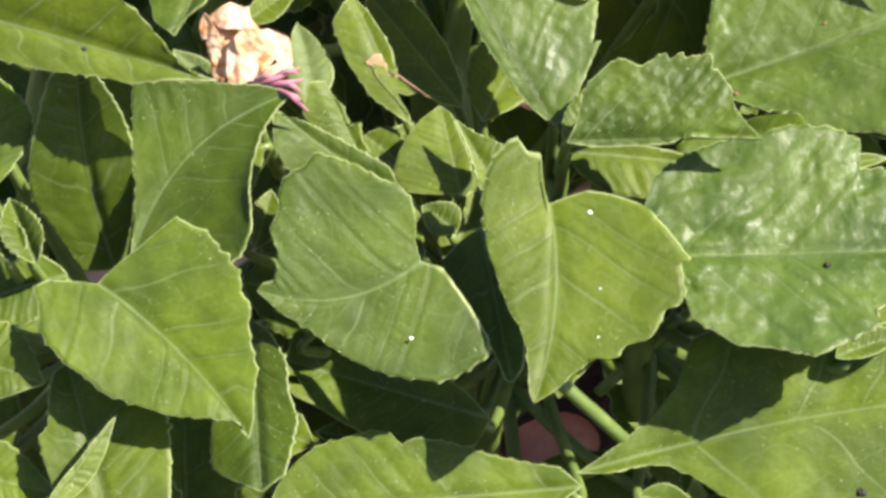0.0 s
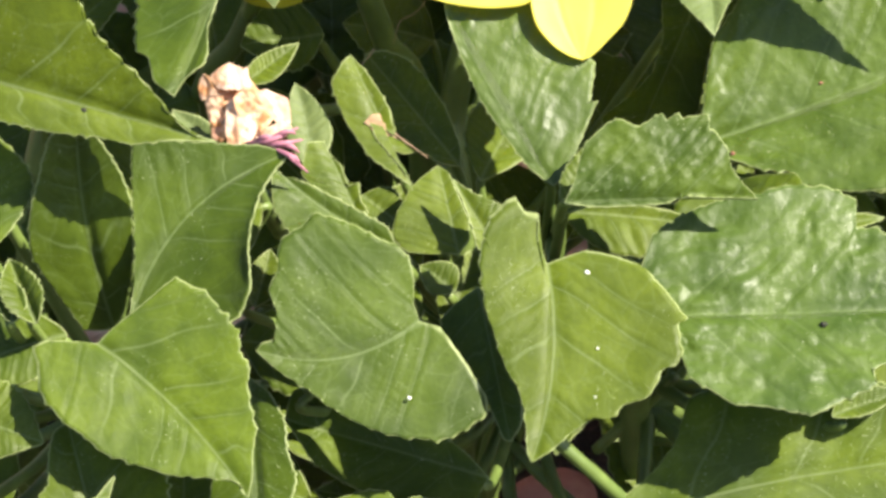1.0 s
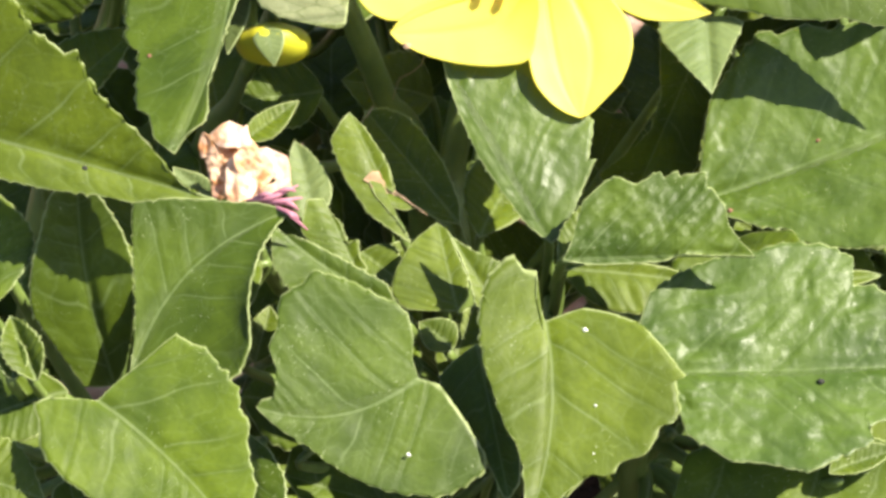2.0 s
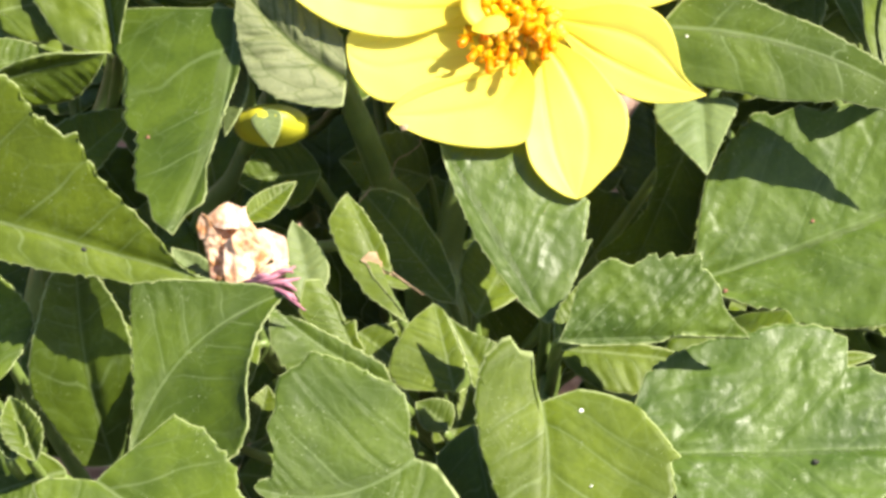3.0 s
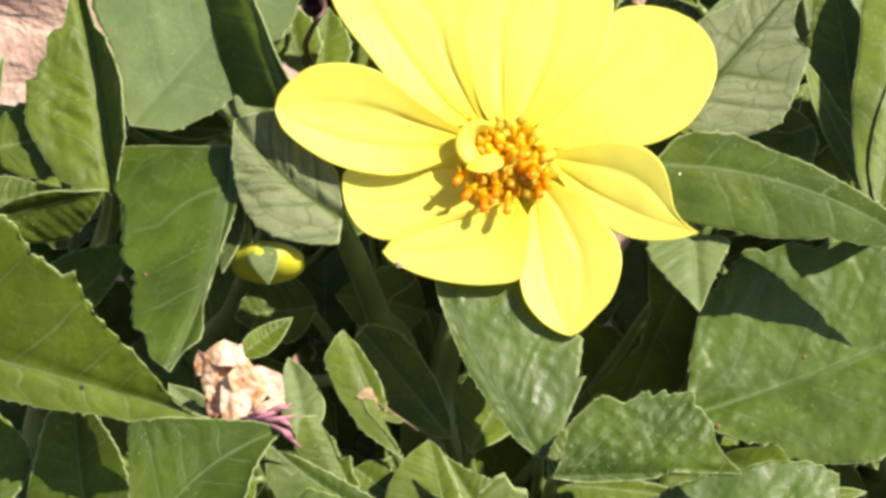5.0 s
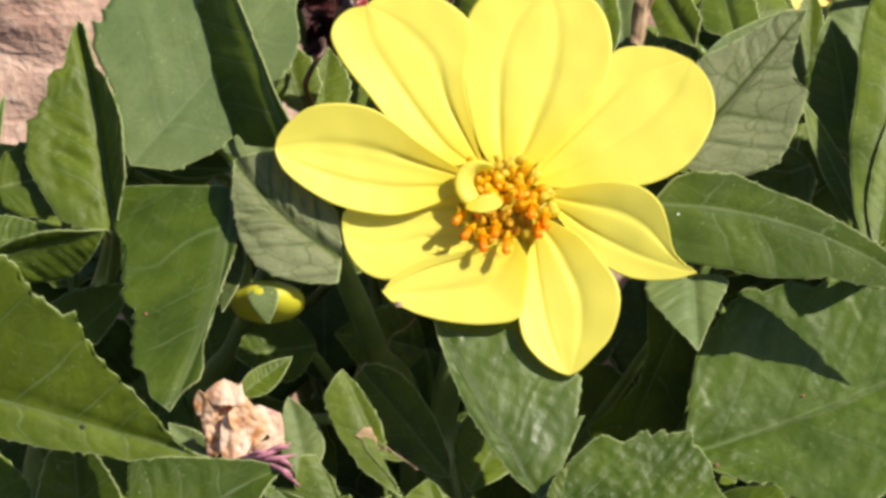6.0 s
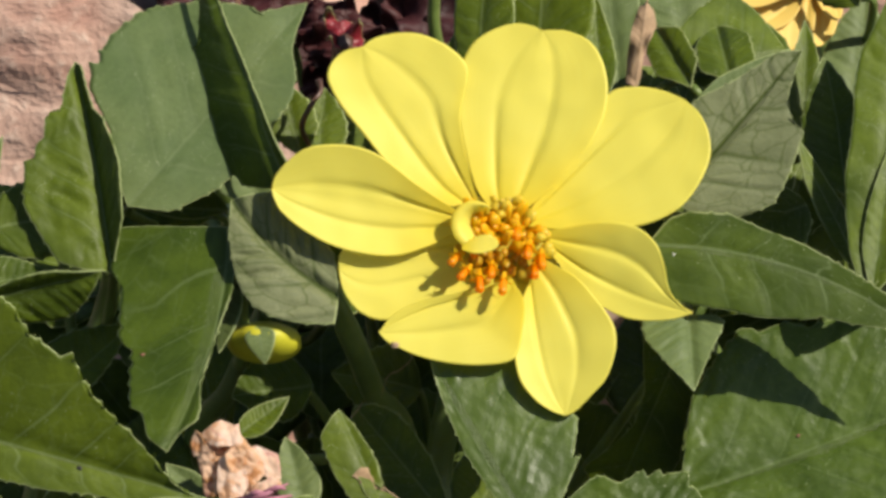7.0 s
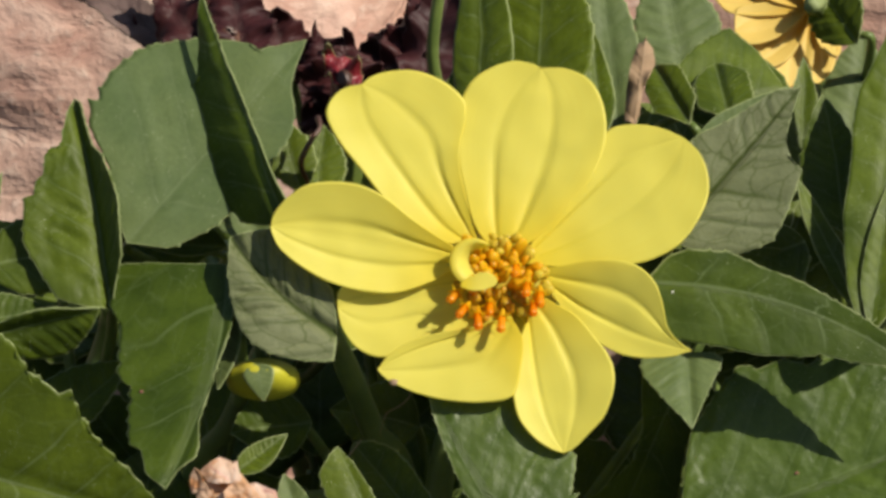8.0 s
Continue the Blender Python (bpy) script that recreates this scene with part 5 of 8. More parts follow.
leaf(neighbour, (0.1005, -0.0172, 0.1696), (0.1046, -0.0436, 0.1555), (0.0000, -0.4733, 0.8809), (0.0125, 0.0111), stalk=(0.0524, -0.0013, 0.1205), fold=(0.24, 0.00), nv=36, nu=5, teeth=9)
leaf(side_dahlia, (-0.0982, -0.0055, 0.1289), (-0.0947, -0.0412, 0.1136), (0.0000, -0.3938, 0.9192), (0.0116, 0.0118), stalk=(-0.0872, 0.0104, 0.1004), fold=(0.26, 0.14), nv=36, nu=5, teeth=9)
leaf(side_dahlia, (-0.0562, -0.0118, 0.1446), (-0.0723, -0.0396, 0.1212), (0.0000, -0.6373, 0.7706), (0.0123, 0.0138), stalk=(-0.0872, 0.0104, 0.1004), fold=(0.12, 0.30), nv=36, nu=5, teeth=9)
leaf(dahlia, (-0.0434, -0.0335, 0.1212), (-0.0173, -0.0198, 0.1260), (0.0000, -0.3386, 0.9409), (0.0150, 0.0151), stalk=(0.0090, 0.0122, 0.0998), fold=(0.14, -0.02), nv=36, nu=5, teeth=9)
leaf(dahlia, (0.0088, -0.0313, 0.1437), (-0.0203, -0.0505, 0.1286), (0.0000, -0.6152, 0.7884), (0.0112, 0.0117), stalk=(0.0080, 0.0047, 0.1198), fold=(0.05, 0.26), nv=36, nu=5, teeth=9)
leaf(dahlia, (0.0196, -0.0161, 0.1376), (0.0473, -0.0375, 0.1254), (0.0000, -0.4881, 0.8728), (0.0123, 0.0127), stalk=(0.0090, 0.0122, 0.0998), fold=(0.30, 0.10), nv=36, nu=5, teeth=9)
leaf(neighbour, (0.0792, -0.0405, 0.1286), (0.0487, -0.0306, 0.1346), (0.0000, -0.5179, 0.8554), (0.0124, 0.0131), stalk=(0.0605, 0.0115, 0.0964), fold=(0.05, 0.00), nv=36, nu=5, teeth=9)
leaf(neighbour, (0.0858, -0.0230, 0.1270), (0.1159, -0.0292, 0.1247), (0.0000, -0.3590, 0.9334), (0.0158, 0.0159), stalk=(0.0605, 0.0115, 0.0964), fold=(0.02, 0.19), nv=36, nu=5, teeth=9)
leaf(neighbour, (0.1352, -0.0264, 0.1362), (0.1113, -0.0493, 0.1278), (0.0000, -0.3521, 0.9360), (0.0145, 0.0142), stalk=(0.0605, 0.0115, 0.0964), fold=(0.12, 0.05), nv=36, nu=5, teeth=9)
# out of view beside and below the bed, added to cut off stray sun
leaf(neighbour, (0.1092, 0.0607, 0.2878), (0.1472, 0.0942, 0.3005), (-0.0000, -0.3185, 0.9479), (0.0137, 0.0215), stalk=(0.0997, 0.0565, 0.2429), fold=(0.21, 0.33), nv=36, nu=5, teeth=9)
leaf(neighbour, (0.1303, 0.0298, 0.2742), (0.1580, 0.0537, 0.2877), (0.0000, -0.4807, 0.8769), (0.0163, 0.0144), stalk=(0.1005, 0.0572, 0.2276), fold=(0.33, -0.02), nv=36, nu=5, teeth=9)
leaf(neighbour, (0.1510, 0.0455, 0.2556), (0.1154, 0.0159, 0.2455), (0.0000, -0.3054, 0.9522), (0.0171, 0.0141), stalk=(0.1012, 0.0579, 0.2123), fold=(0.17, 0.24), nv=36, nu=5, teeth=9)
leaf(neighbour, (0.1490, -0.0163, 0.2670), (0.1653, 0.0378, 0.2805), (0.0000, -0.2367, 0.9716), (0.0156, 0.0166), stalk=(0.1008, 0.0576, 0.2200), fold=(0.12, 0.23), nv=36, nu=5, teeth=9)
leaf(neighbour, (0.1555, -0.0154, 0.2421), (0.1100, -0.0113, 0.2437), (0.0000, -0.3590, 0.9334), (0.0176, 0.0166), stalk=(0.1016, 0.0583, 0.2047), fold=(0.03, -0.03), nv=36, nu=5, teeth=9)
leaf(neighbour, (0.1655, -0.0251, 0.2357), (0.1384, -0.0466, 0.2251), (-0.0000, -0.4513, 0.8924), (0.0145, 0.0137), stalk=(0.1016, 0.0583, 0.2047), fold=(0.24, -0.07), nv=36, nu=5, teeth=9)
leaf(neighbour, (0.1380, -0.0584, 0.2112), (0.1177, -0.0339, 0.2231), (0.0000, -0.4513, 0.8924), (0.0161, 0.0136), stalk=(0.0439, -0.0216, 0.1755), fold=(0.23, 0.09), nv=36, nu=5, teeth=9)
leaf(neighbour, (0.1611, -0.0481, 0.2012), (0.1261, -0.0767, 0.1916), (-0.0000, -0.3453, 0.9385), (0.0165, 0.0135), stalk=(0.0441, -0.0191, 0.1652), fold=(0.28, 0.33), nv=36, nu=5, teeth=9)
leaf(neighbour, (0.1208, -0.0430, 0.1813), (0.1157, -0.0892, 0.1694), (0.0000, -0.2861, 0.9582), (0.0135, 0.0149), stalk=(0.0524, -0.0013, 0.1205), fold=(-0.03, 0.07), nv=36, nu=5, teeth=9)
leaf(neighbour, (0.0688, -0.0902, 0.1651), (0.1031, -0.0775, 0.1727), (0.0000, -0.5254, 0.8509), (0.0145, 0.0157), stalk=(0.0443, -0.0140, 0.1446), fold=(0.26, -0.09), nv=36, nu=5, teeth=9)
leaf(dahlia, (0.0532, -0.0749, 0.1751), (0.0347, -0.0972, 0.1570), (0.0000, -0.6373, 0.7706), (0.0145, 0.0131), stalk=(0.0121, -0.0066, 0.1541), fold=(0.26, -0.02), nv=36, nu=5, teeth=9)
leaf(dahlia, (0.0196, -0.0943, 0.1637), (-0.0159, -0.0764, 0.1703), (0.0000, -0.3797, 0.9251), (0.0169, 0.0156), stalk=(0.0121, -0.0066, 0.1541), fold=(-0.02, 0.24), nv=36, nu=5, teeth=9)
leaf(dahlia, (-0.0588, -0.0750, 0.1732), (-0.0215, -0.0971, 0.1590), (0.0000, -0.5554, 0.8316), (0.0135, 0.0152), stalk=(0.0107, -0.0028, 0.1427), fold=(0.09, 0.26), nv=36, nu=5, teeth=9)
leaf(side_dahlia, (-0.0920, -0.0996, 0.1595), (-0.0671, -0.0695, 0.1765), (0.0000, -0.5105, 0.8599), (0.0151, 0.0138), stalk=(-0.0812, -0.0135, 0.1588), fold=(0.05, 0.10), nv=36, nu=5, teeth=9)
leaf(side_dahlia, (-0.1326, -0.0902, 0.1809), (-0.1031, -0.0522, 0.1893), (0.0000, -0.2610, 0.9653), (0.0132, 0.0197), stalk=(-0.0812, -0.0135, 0.1588), fold=(0.12, 0.21), nv=36, nu=5, teeth=9)
leaf(side_dahlia, (-0.1320, -0.0686, 0.2085), (-0.1280, -0.0295, 0.2184), (0.0000, -0.2735, 0.9619), (0.0147, 0.0158), stalk=(-0.0775, -0.0218, 0.1753), fold=(0.31, -0.05), nv=36, nu=5, teeth=9)
leaf(side_dahlia, (-0.1233, -0.0387, 0.2269), (-0.1346, 0.0003, 0.2440), (-0.0000, -0.4080, 0.9130), (0.0157, 0.0131), stalk=(-0.0775, -0.0218, 0.1753), fold=(-0.03, 0.26), nv=36, nu=5, teeth=9)
leaf(side_dahlia, (-0.1349, 0.0109, 0.2403), (-0.1432, 0.0459, 0.2550), (0.0000, -0.3728, 0.9279), (0.0144, 0.0134), stalk=(-0.0939, 0.0329, 0.1884), fold=(0.19, -0.05), nv=36, nu=5, teeth=9)
leaf(neighbour, (0.1552, 0.0588, 0.2751), (0.2018, 0.0727, 0.2833), (-0.0000, -0.4881, 0.8728), (0.0148, 0.0168), stalk=(0.1005, 0.0572, 0.2276), fold=(0.17, 0.09), nv=36, nu=5, teeth=9)
leaf(neighbour, (0.2026, 0.0127, 0.2353), (0.1600, -0.0053, 0.2292), (0.0000, -0.3185, 0.9479), (0.0157, 0.0165), stalk=(0.1016, 0.0583, 0.2047), fold=(0.02, -0.05), nv=36, nu=5, teeth=9)
leaf(neighbour, (0.1597, -0.0349, 0.1882), (0.1905, -0.0186, 0.1984), (0.0000, -0.5329, 0.8462), (0.0144, 0.0151), stalk=(0.0524, -0.0013, 0.1205), fold=(0.07, 0.14), nv=36, nu=5, teeth=9)
leaf(far_dahlia, (-0.0087, 0.0930, 0.2341), (-0.0303, 0.1226, 0.2531), (-0.0000, -0.5105, 0.8599), (0.0164, 0.0149), stalk=(-0.0397, 0.1059, 0.1968), fold=(0.17, 0.24), nv=36, nu=5, teeth=9)
leaf(far_dahlia, (-0.0001, 0.1009, 0.2311), (0.0324, 0.1167, 0.2393), (0.0000, -0.4151, 0.9098), (0.0150, 0.0172), stalk=(-0.0397, 0.1059, 0.1968), fold=(0.31, -0.05), nv=36, nu=5, teeth=9)
leaf(far_dahlia, (0.0696, 0.1202, 0.2465), (0.0336, 0.0989, 0.2389), (0.0000, -0.2798, 0.9601), (0.0179, 0.0143), stalk=(0.0604, 0.1405, 0.2124), fold=(0.19, 0.19), nv=36, nu=5, teeth=9)
leaf(far_dahlia, (0.0664, 0.1238, 0.2556), (0.0768, 0.0852, 0.2363), (0.0000, -0.4080, 0.9130), (0.0152, 0.0155), stalk=(0.0608, 0.1386, 0.2182), fold=(0.33, 0.26), nv=36, nu=5, teeth=9)
leaf(far_dahlia, (0.1149, 0.0979, 0.2246), (0.0993, 0.1349, 0.2458), (0.0000, -0.4586, 0.8886), (0.0136, 0.0153), stalk=(0.0906, 0.1531, 0.1853), fold=(-0.09, 0.03), nv=36, nu=5, teeth=9)
leaf(side_dahlia, (-0.0477, 0.0655, 0.2122), (-0.0797, 0.1028, 0.2244), (0.0000, -0.2672, 0.9636), (0.0151, 0.0155), stalk=(-0.0631, 0.0491, 0.1585), fold=(-0.07, 0.07), nv=36, nu=5, teeth=9)
leaf(far_dahlia, (-0.0217, 0.0927, 0.2211), (0.0127, 0.1036, 0.2252), (0.0000, -0.3054, 0.9522), (0.0155, 0.0200), stalk=(-0.0397, 0.1059, 0.1968), fold=(0.02, 0.24), nv=36, nu=5, teeth=9)
leaf(far_dahlia, (0.0302, 0.0777, 0.2110), (0.0150, 0.1066, 0.2265), (-0.0000, -0.4367, 0.8996), (0.0180, 0.0156), stalk=(0.0260, 0.1377, 0.1948), fold=(0.28, 0.17), nv=36, nu=5, teeth=9)
leaf(far_dahlia, (0.0704, 0.0951, 0.2243), (0.0384, 0.0875, 0.2207), (-0.0000, -0.3938, 0.9192), (0.0167, 0.0142), stalk=(0.0594, 0.1449, 0.1770), fold=(0.19, 0.10), nv=36, nu=5, teeth=9)
leaf(neighbour, (0.0999, 0.0860, 0.1976), (0.0837, 0.1114, 0.2177), (-0.0000, -0.6003, 0.7998), (0.0148, 0.0133), stalk=(0.1053, 0.0663, 0.1364), fold=(0.05, -0.03), nv=36, nu=5, teeth=9)
leaf(neighbour, (0.1167, 0.0788, 0.2042), (0.1294, 0.1142, 0.2250), (0.0000, -0.4733, 0.8809), (0.0130, 0.0169), stalk=(0.1034, 0.0623, 0.1706), fold=(0.24, 0.33), nv=36, nu=5, teeth=9)
leaf(side_dahlia, (-0.0943, 0.0882, 0.1957), (-0.1315, 0.0878, 0.1955), (-0.0000, -0.3658, 0.9307), (0.0184, 0.0146), stalk=(-0.0631, 0.0491, 0.1585), fold=(0.26, 0.24), nv=36, nu=5, teeth=9)
leaf(side_dahlia, (-0.0634, 0.0713, 0.1827), (-0.0845, 0.0941, 0.1981), (0.0000, -0.5329, 0.8462), (0.0163, 0.0154), stalk=(-0.0668, 0.0513, 0.1268), fold=(0.12, 0.03), nv=36, nu=5, teeth=9)
leaf(side_dahlia, (-0.0641, 0.0968, 0.1728), (-0.0247, 0.1207, 0.1805), (0.0000, -0.2488, 0.9686), (0.0148, 0.0169), stalk=(-0.0668, 0.0513, 0.1268), fold=(0.31, 0.00), nv=36, nu=5, teeth=9)
leaf(dahlia, (-0.0157, 0.1227, 0.1844), (-0.0237, 0.0887, 0.1611), (-0.0000, -0.5329, 0.8462), (0.0172, 0.0136), stalk=(-0.0071, 0.0496, 0.1268), fold=(0.21, 0.31), nv=36, nu=5, teeth=9)
leaf(dahlia, (0.0056, 0.0724, 0.2000), (0.0420, 0.0796, 0.2027), (-0.0000, -0.3120, 0.9501), (0.0163, 0.0181), stalk=(0.0044, 0.0461, 0.1534), fold=(-0.03, 0.16), nv=36, nu=5, teeth=9)
leaf(neighbour, (0.0810, 0.1088, 0.1748), (0.0340, 0.1187, 0.1783), (0.0000, -0.2672, 0.9636), (0.0231, 0.0185), stalk=(0.0819, 0.0605, 0.1323), fold=(0.24, -0.02), nv=36, nu=5, teeth=9)
leaf(neighbour, (0.0652, 0.0686, 0.2025), (0.1037, 0.0767, 0.2078), (0.0000, -0.5254, 0.8509), (0.0147, 0.0140), stalk=(0.0767, 0.0570, 0.1654), fold=(0.00, -0.02), nv=36, nu=5, teeth=9)
leaf(neighbour, (0.1330, 0.0732, 0.1948), (0.0987, 0.0951, 0.2093), (0.0000, -0.5254, 0.8509), (0.0150, 0.0160), stalk=(0.1053, 0.0663, 0.1364), fold=(-0.05, 0.17), nv=36, nu=5, teeth=9)
leaf(side_dahlia, (-0.0935, 0.0345, 0.1677), (-0.1120, 0.0719, 0.1896), (-0.0000, -0.4807, 0.8769), (0.0136, 0.0142), stalk=(-0.0978, 0.0419, 0.1256), fold=(0.07, 0.07), nv=36, nu=5, teeth=9)
leaf(side_dahlia, (-0.0518, 0.0726, 0.1629), (-0.0857, 0.0809, 0.1669), (-0.0000, -0.3938, 0.9192), (0.0190, 0.0153), stalk=(-0.0668, 0.0513, 0.1268), fold=(0.05, 0.23), nv=36, nu=5, teeth=9)
leaf(dahlia, (-0.0289, 0.0805, 0.1842), (-0.0337, 0.0442, 0.1608), (0.0000, -0.5179, 0.8554), (0.0132, 0.0153), stalk=(-0.0071, 0.0496, 0.1268), fold=(0.23, -0.03), nv=36, nu=5, teeth=9)
leaf(dahlia, (0.0005, 0.1054, 0.1796), (-0.0033, 0.0565, 0.1610), (0.0000, -0.3120, 0.9501), (0.0152, 0.0147), stalk=(0.0047, 0.0501, 0.1227), fold=(0.33, 0.02), nv=36, nu=5, teeth=9)
leaf(dahlia, (0.0437, 0.0734, 0.1864), (0.0210, 0.0425, 0.1702), (-0.0000, -0.4367, 0.8996), (0.0169, 0.0133), stalk=(0.0047, 0.0501, 0.1227), fold=(0.19, 0.28), nv=36, nu=5, teeth=9)
leaf(neighbour, (0.0462, 0.0911, 0.1745), (0.0670, 0.0531, 0.1630), (0.0000, -0.2488, 0.9686), (0.0160, 0.0169), stalk=(0.0819, 0.0605, 0.1323), fold=(-0.02, 0.14), nv=36, nu=5, teeth=9)
leaf(neighbour, (0.0811, 0.0736, 0.1925), (0.1021, 0.0446, 0.1800), (0.0000, -0.3658, 0.9307), (0.0132, 0.0182), stalk=(0.0819, 0.0605, 0.1323), fold=(0.02, 0.31), nv=36, nu=5, teeth=9)
leaf(neighbour, (0.1148, 0.0463, 0.1787), (0.1380, 0.0728, 0.1948), (-0.0000, -0.4956, 0.8686), (0.0156, 0.0152), stalk=(0.1053, 0.0663, 0.1364), fold=(0.09, 0.33), nv=36, nu=5, teeth=9)
leaf(side_dahlia, (-0.1243, 0.0436, 0.1431), (-0.1110, 0.0750, 0.1584), (0.0000, -0.4080, 0.9130), (0.0159, 0.0143), stalk=(-0.0997, 0.0464, 0.0942), fold=(0.30, 0.03), nv=36, nu=5, teeth=9)
leaf(side_dahlia, (-0.0628, 0.0577, 0.1629), (-0.0975, 0.0401, 0.1476), (0.0000, -0.6447, 0.7645), (0.0145, 0.0131), stalk=(-0.0668, 0.0513, 0.1268), fold=(0.17, 0.16), nv=36, nu=5, teeth=9)
leaf(side_dahlia, (-0.0239, 0.0560, 0.1653), (-0.0618, 0.0451, 0.1593), (0.0000, -0.4586, 0.8886), (0.0188, 0.0158), stalk=(-0.0668, 0.0513, 0.1268), fold=(0.19, -0.02), nv=36, nu=5, teeth=9)
leaf(dahlia, (0.0136, 0.0644, 0.1477), (-0.0331, 0.0596, 0.1445), (0.0000, -0.5329, 0.8462), (0.0206, 0.0149), stalk=(0.0051, 0.0540, 0.0920), fold=(0.31, 0.03), nv=36, nu=5, teeth=9)
leaf(dahlia, (0.0141, 0.0411, 0.1494), (-0.0012, 0.0677, 0.1656), (0.0000, -0.4956, 0.8686), (0.0140, 0.0153), stalk=(0.0021, 0.0374, 0.0891), fold=(-0.02, 0.23), nv=36, nu=5, teeth=9)
leaf(neighbour, (0.0385, 0.0307, 0.1458), (0.0546, 0.0693, 0.1611), (-0.0000, -0.3386, 0.9409), (0.0161, 0.0167), stalk=(0.0605, 0.0115, 0.0964), fold=(0.12, 0.17), nv=36, nu=5, teeth=9)
leaf(neighbour, (0.0682, 0.0223, 0.1615), (0.0854, 0.0697, 0.1742), (0.0000, -0.2307, 0.9730), (0.0156, 0.0171), stalk=(0.0605, 0.0115, 0.0964), fold=(0.12, 0.35), nv=36, nu=5, teeth=9)
leaf(neighbour, (0.0947, 0.0322, 0.1503), (0.1132, 0.0699, 0.1658), (0.0000, -0.3521, 0.9360), (0.0154, 0.0150), stalk=(0.0871, 0.0640, 0.0992), fold=(0.26, 0.17), nv=36, nu=5, teeth=9)
leaf(side_dahlia, (-0.1054, 0.0627, 0.1304), (-0.1147, 0.0289, 0.1170), (0.0000, -0.3386, 0.9409), (0.0156, 0.0135), stalk=(-0.0997, 0.0464, 0.0942), fold=(-0.05, 0.00), nv=36, nu=5, teeth=9)
leaf(side_dahlia, (-0.0499, 0.0324, 0.1137), (-0.0793, 0.0516, 0.1305), (-0.0000, -0.6447, 0.7645), (0.0151, 0.0131), stalk=(-0.0742, 0.0556, 0.0634), fold=(-0.05, 0.30), nv=36, nu=5, teeth=9)
leaf(side_dahlia, (-0.0265, 0.0202, 0.1193), (-0.0456, 0.0663, 0.1346), (0.0000, -0.2861, 0.9582), (0.0160, 0.0156), stalk=(-0.0705, 0.0534, 0.0951), fold=(0.35, 0.16), nv=36, nu=5, teeth=9)
leaf(dahlia, (0.0073, 0.0519, 0.1498), (-0.0080, 0.0107, 0.1352), (0.0000, -0.3120, 0.9501), (0.0149, 0.0165), stalk=(0.0051, 0.0540, 0.0920), fold=(-0.05, -0.02), nv=36, nu=5, teeth=9)
leaf(dahlia, (0.0275, 0.0521, 0.1499), (0.0246, 0.0111, 0.1326), (-0.0000, -0.3658, 0.9307), (0.0142, 0.0142), stalk=(0.0051, 0.0540, 0.0920), fold=(0.10, 0.33), nv=36, nu=5, teeth=9)
leaf(neighbour, (0.0701, 0.0334, 0.1361), (0.0377, 0.0258, 0.1315), (-0.0000, -0.4956, 0.8686), (0.0180, 0.0159), stalk=(0.0686, 0.0242, 0.0723), fold=(0.23, 0.14), nv=36, nu=5, teeth=9)
leaf(neighbour, (0.1078, 0.0397, 0.1289), (0.0642, 0.0349, 0.1260), (-0.0000, -0.4881, 0.8728), (0.0203, 0.0172), stalk=(0.0871, 0.0640, 0.0992), fold=(0.28, -0.02), nv=36, nu=5, teeth=9)
leaf(neighbour, (0.1277, 0.0091, 0.1333), (0.1224, 0.0475, 0.1538), (0.0000, -0.4513, 0.8924), (0.0154, 0.0137), stalk=(0.0686, 0.0242, 0.0723), fold=(-0.03, 0.07), nv=36, nu=5, teeth=9)
leaf(side_dahlia, (-0.1371, 0.0165, 0.1000), (-0.1024, 0.0362, 0.1106), (0.0000, -0.4513, 0.8924), (0.0147, 0.0140), stalk=(-0.0914, 0.0301, 0.0502), fold=(0.16, -0.02), nv=36, nu=5, teeth=9)
leaf(side_dahlia, (-0.0681, 0.0372, 0.1273), (-0.0759, 0.0085, 0.1036), (0.0000, -0.6226, 0.7826), (0.0136, 0.0158), stalk=(-0.0705, 0.0534, 0.0951), fold=(0.07, 0.17), nv=36, nu=5, teeth=9)
leaf(side_dahlia, (-0.0663, 0.0281, 0.1207), (-0.0319, 0.0152, 0.1136), (0.0000, -0.4586, 0.8886), (0.0148, 0.0185), stalk=(-0.0893, 0.0203, 0.0753), fold=(0.09, 0.19), nv=36, nu=5, teeth=9)
leaf(dahlia, (-0.0058, 0.0119, 0.1036), (-0.0363, 0.0409, 0.1136), (-0.0000, -0.3054, 0.9522), (0.0211, 0.0174), stalk=(0.0110, 0.0273, 0.0599), fold=(0.35, 0.02), nv=36, nu=5, teeth=9)
leaf(neighbour, (0.0805, 0.0452, 0.1235), (0.0922, 0.0147, 0.0963), (0.0000, -0.6520, 0.7582), (0.0160, 0.0129), stalk=(0.0686, 0.0242, 0.0723), fold=(0.35, 0.05), nv=36, nu=5, teeth=9)
leaf(neighbour, (0.0961, 0.0145, 0.0959), (0.1129, 0.0440, 0.1190), (-0.0000, -0.6003, 0.7998), (0.0150, 0.0172), stalk=(0.0766, 0.0370, 0.0482), fold=(0.00, 0.26), nv=36, nu=5, teeth=9)
leaf(side_dahlia, (-0.0801, -0.0099, 0.0886), (-0.1162, 0.0258, 0.0977), (-0.0000, -0.2367, 0.9716), (0.0178, 0.0187), stalk=(-0.0914, 0.0301, 0.0502), fold=(-0.03, -0.07), nv=36, nu=5, teeth=9)
leaf(side_dahlia, (-0.0384, 0.0097, 0.1013), (-0.0840, 0.0021, 0.0959), (0.0000, -0.5629, 0.8265), (0.0174, 0.0130), stalk=(-0.0893, 0.0203, 0.0753), fold=(0.31, 0.26), nv=36, nu=5, teeth=9)
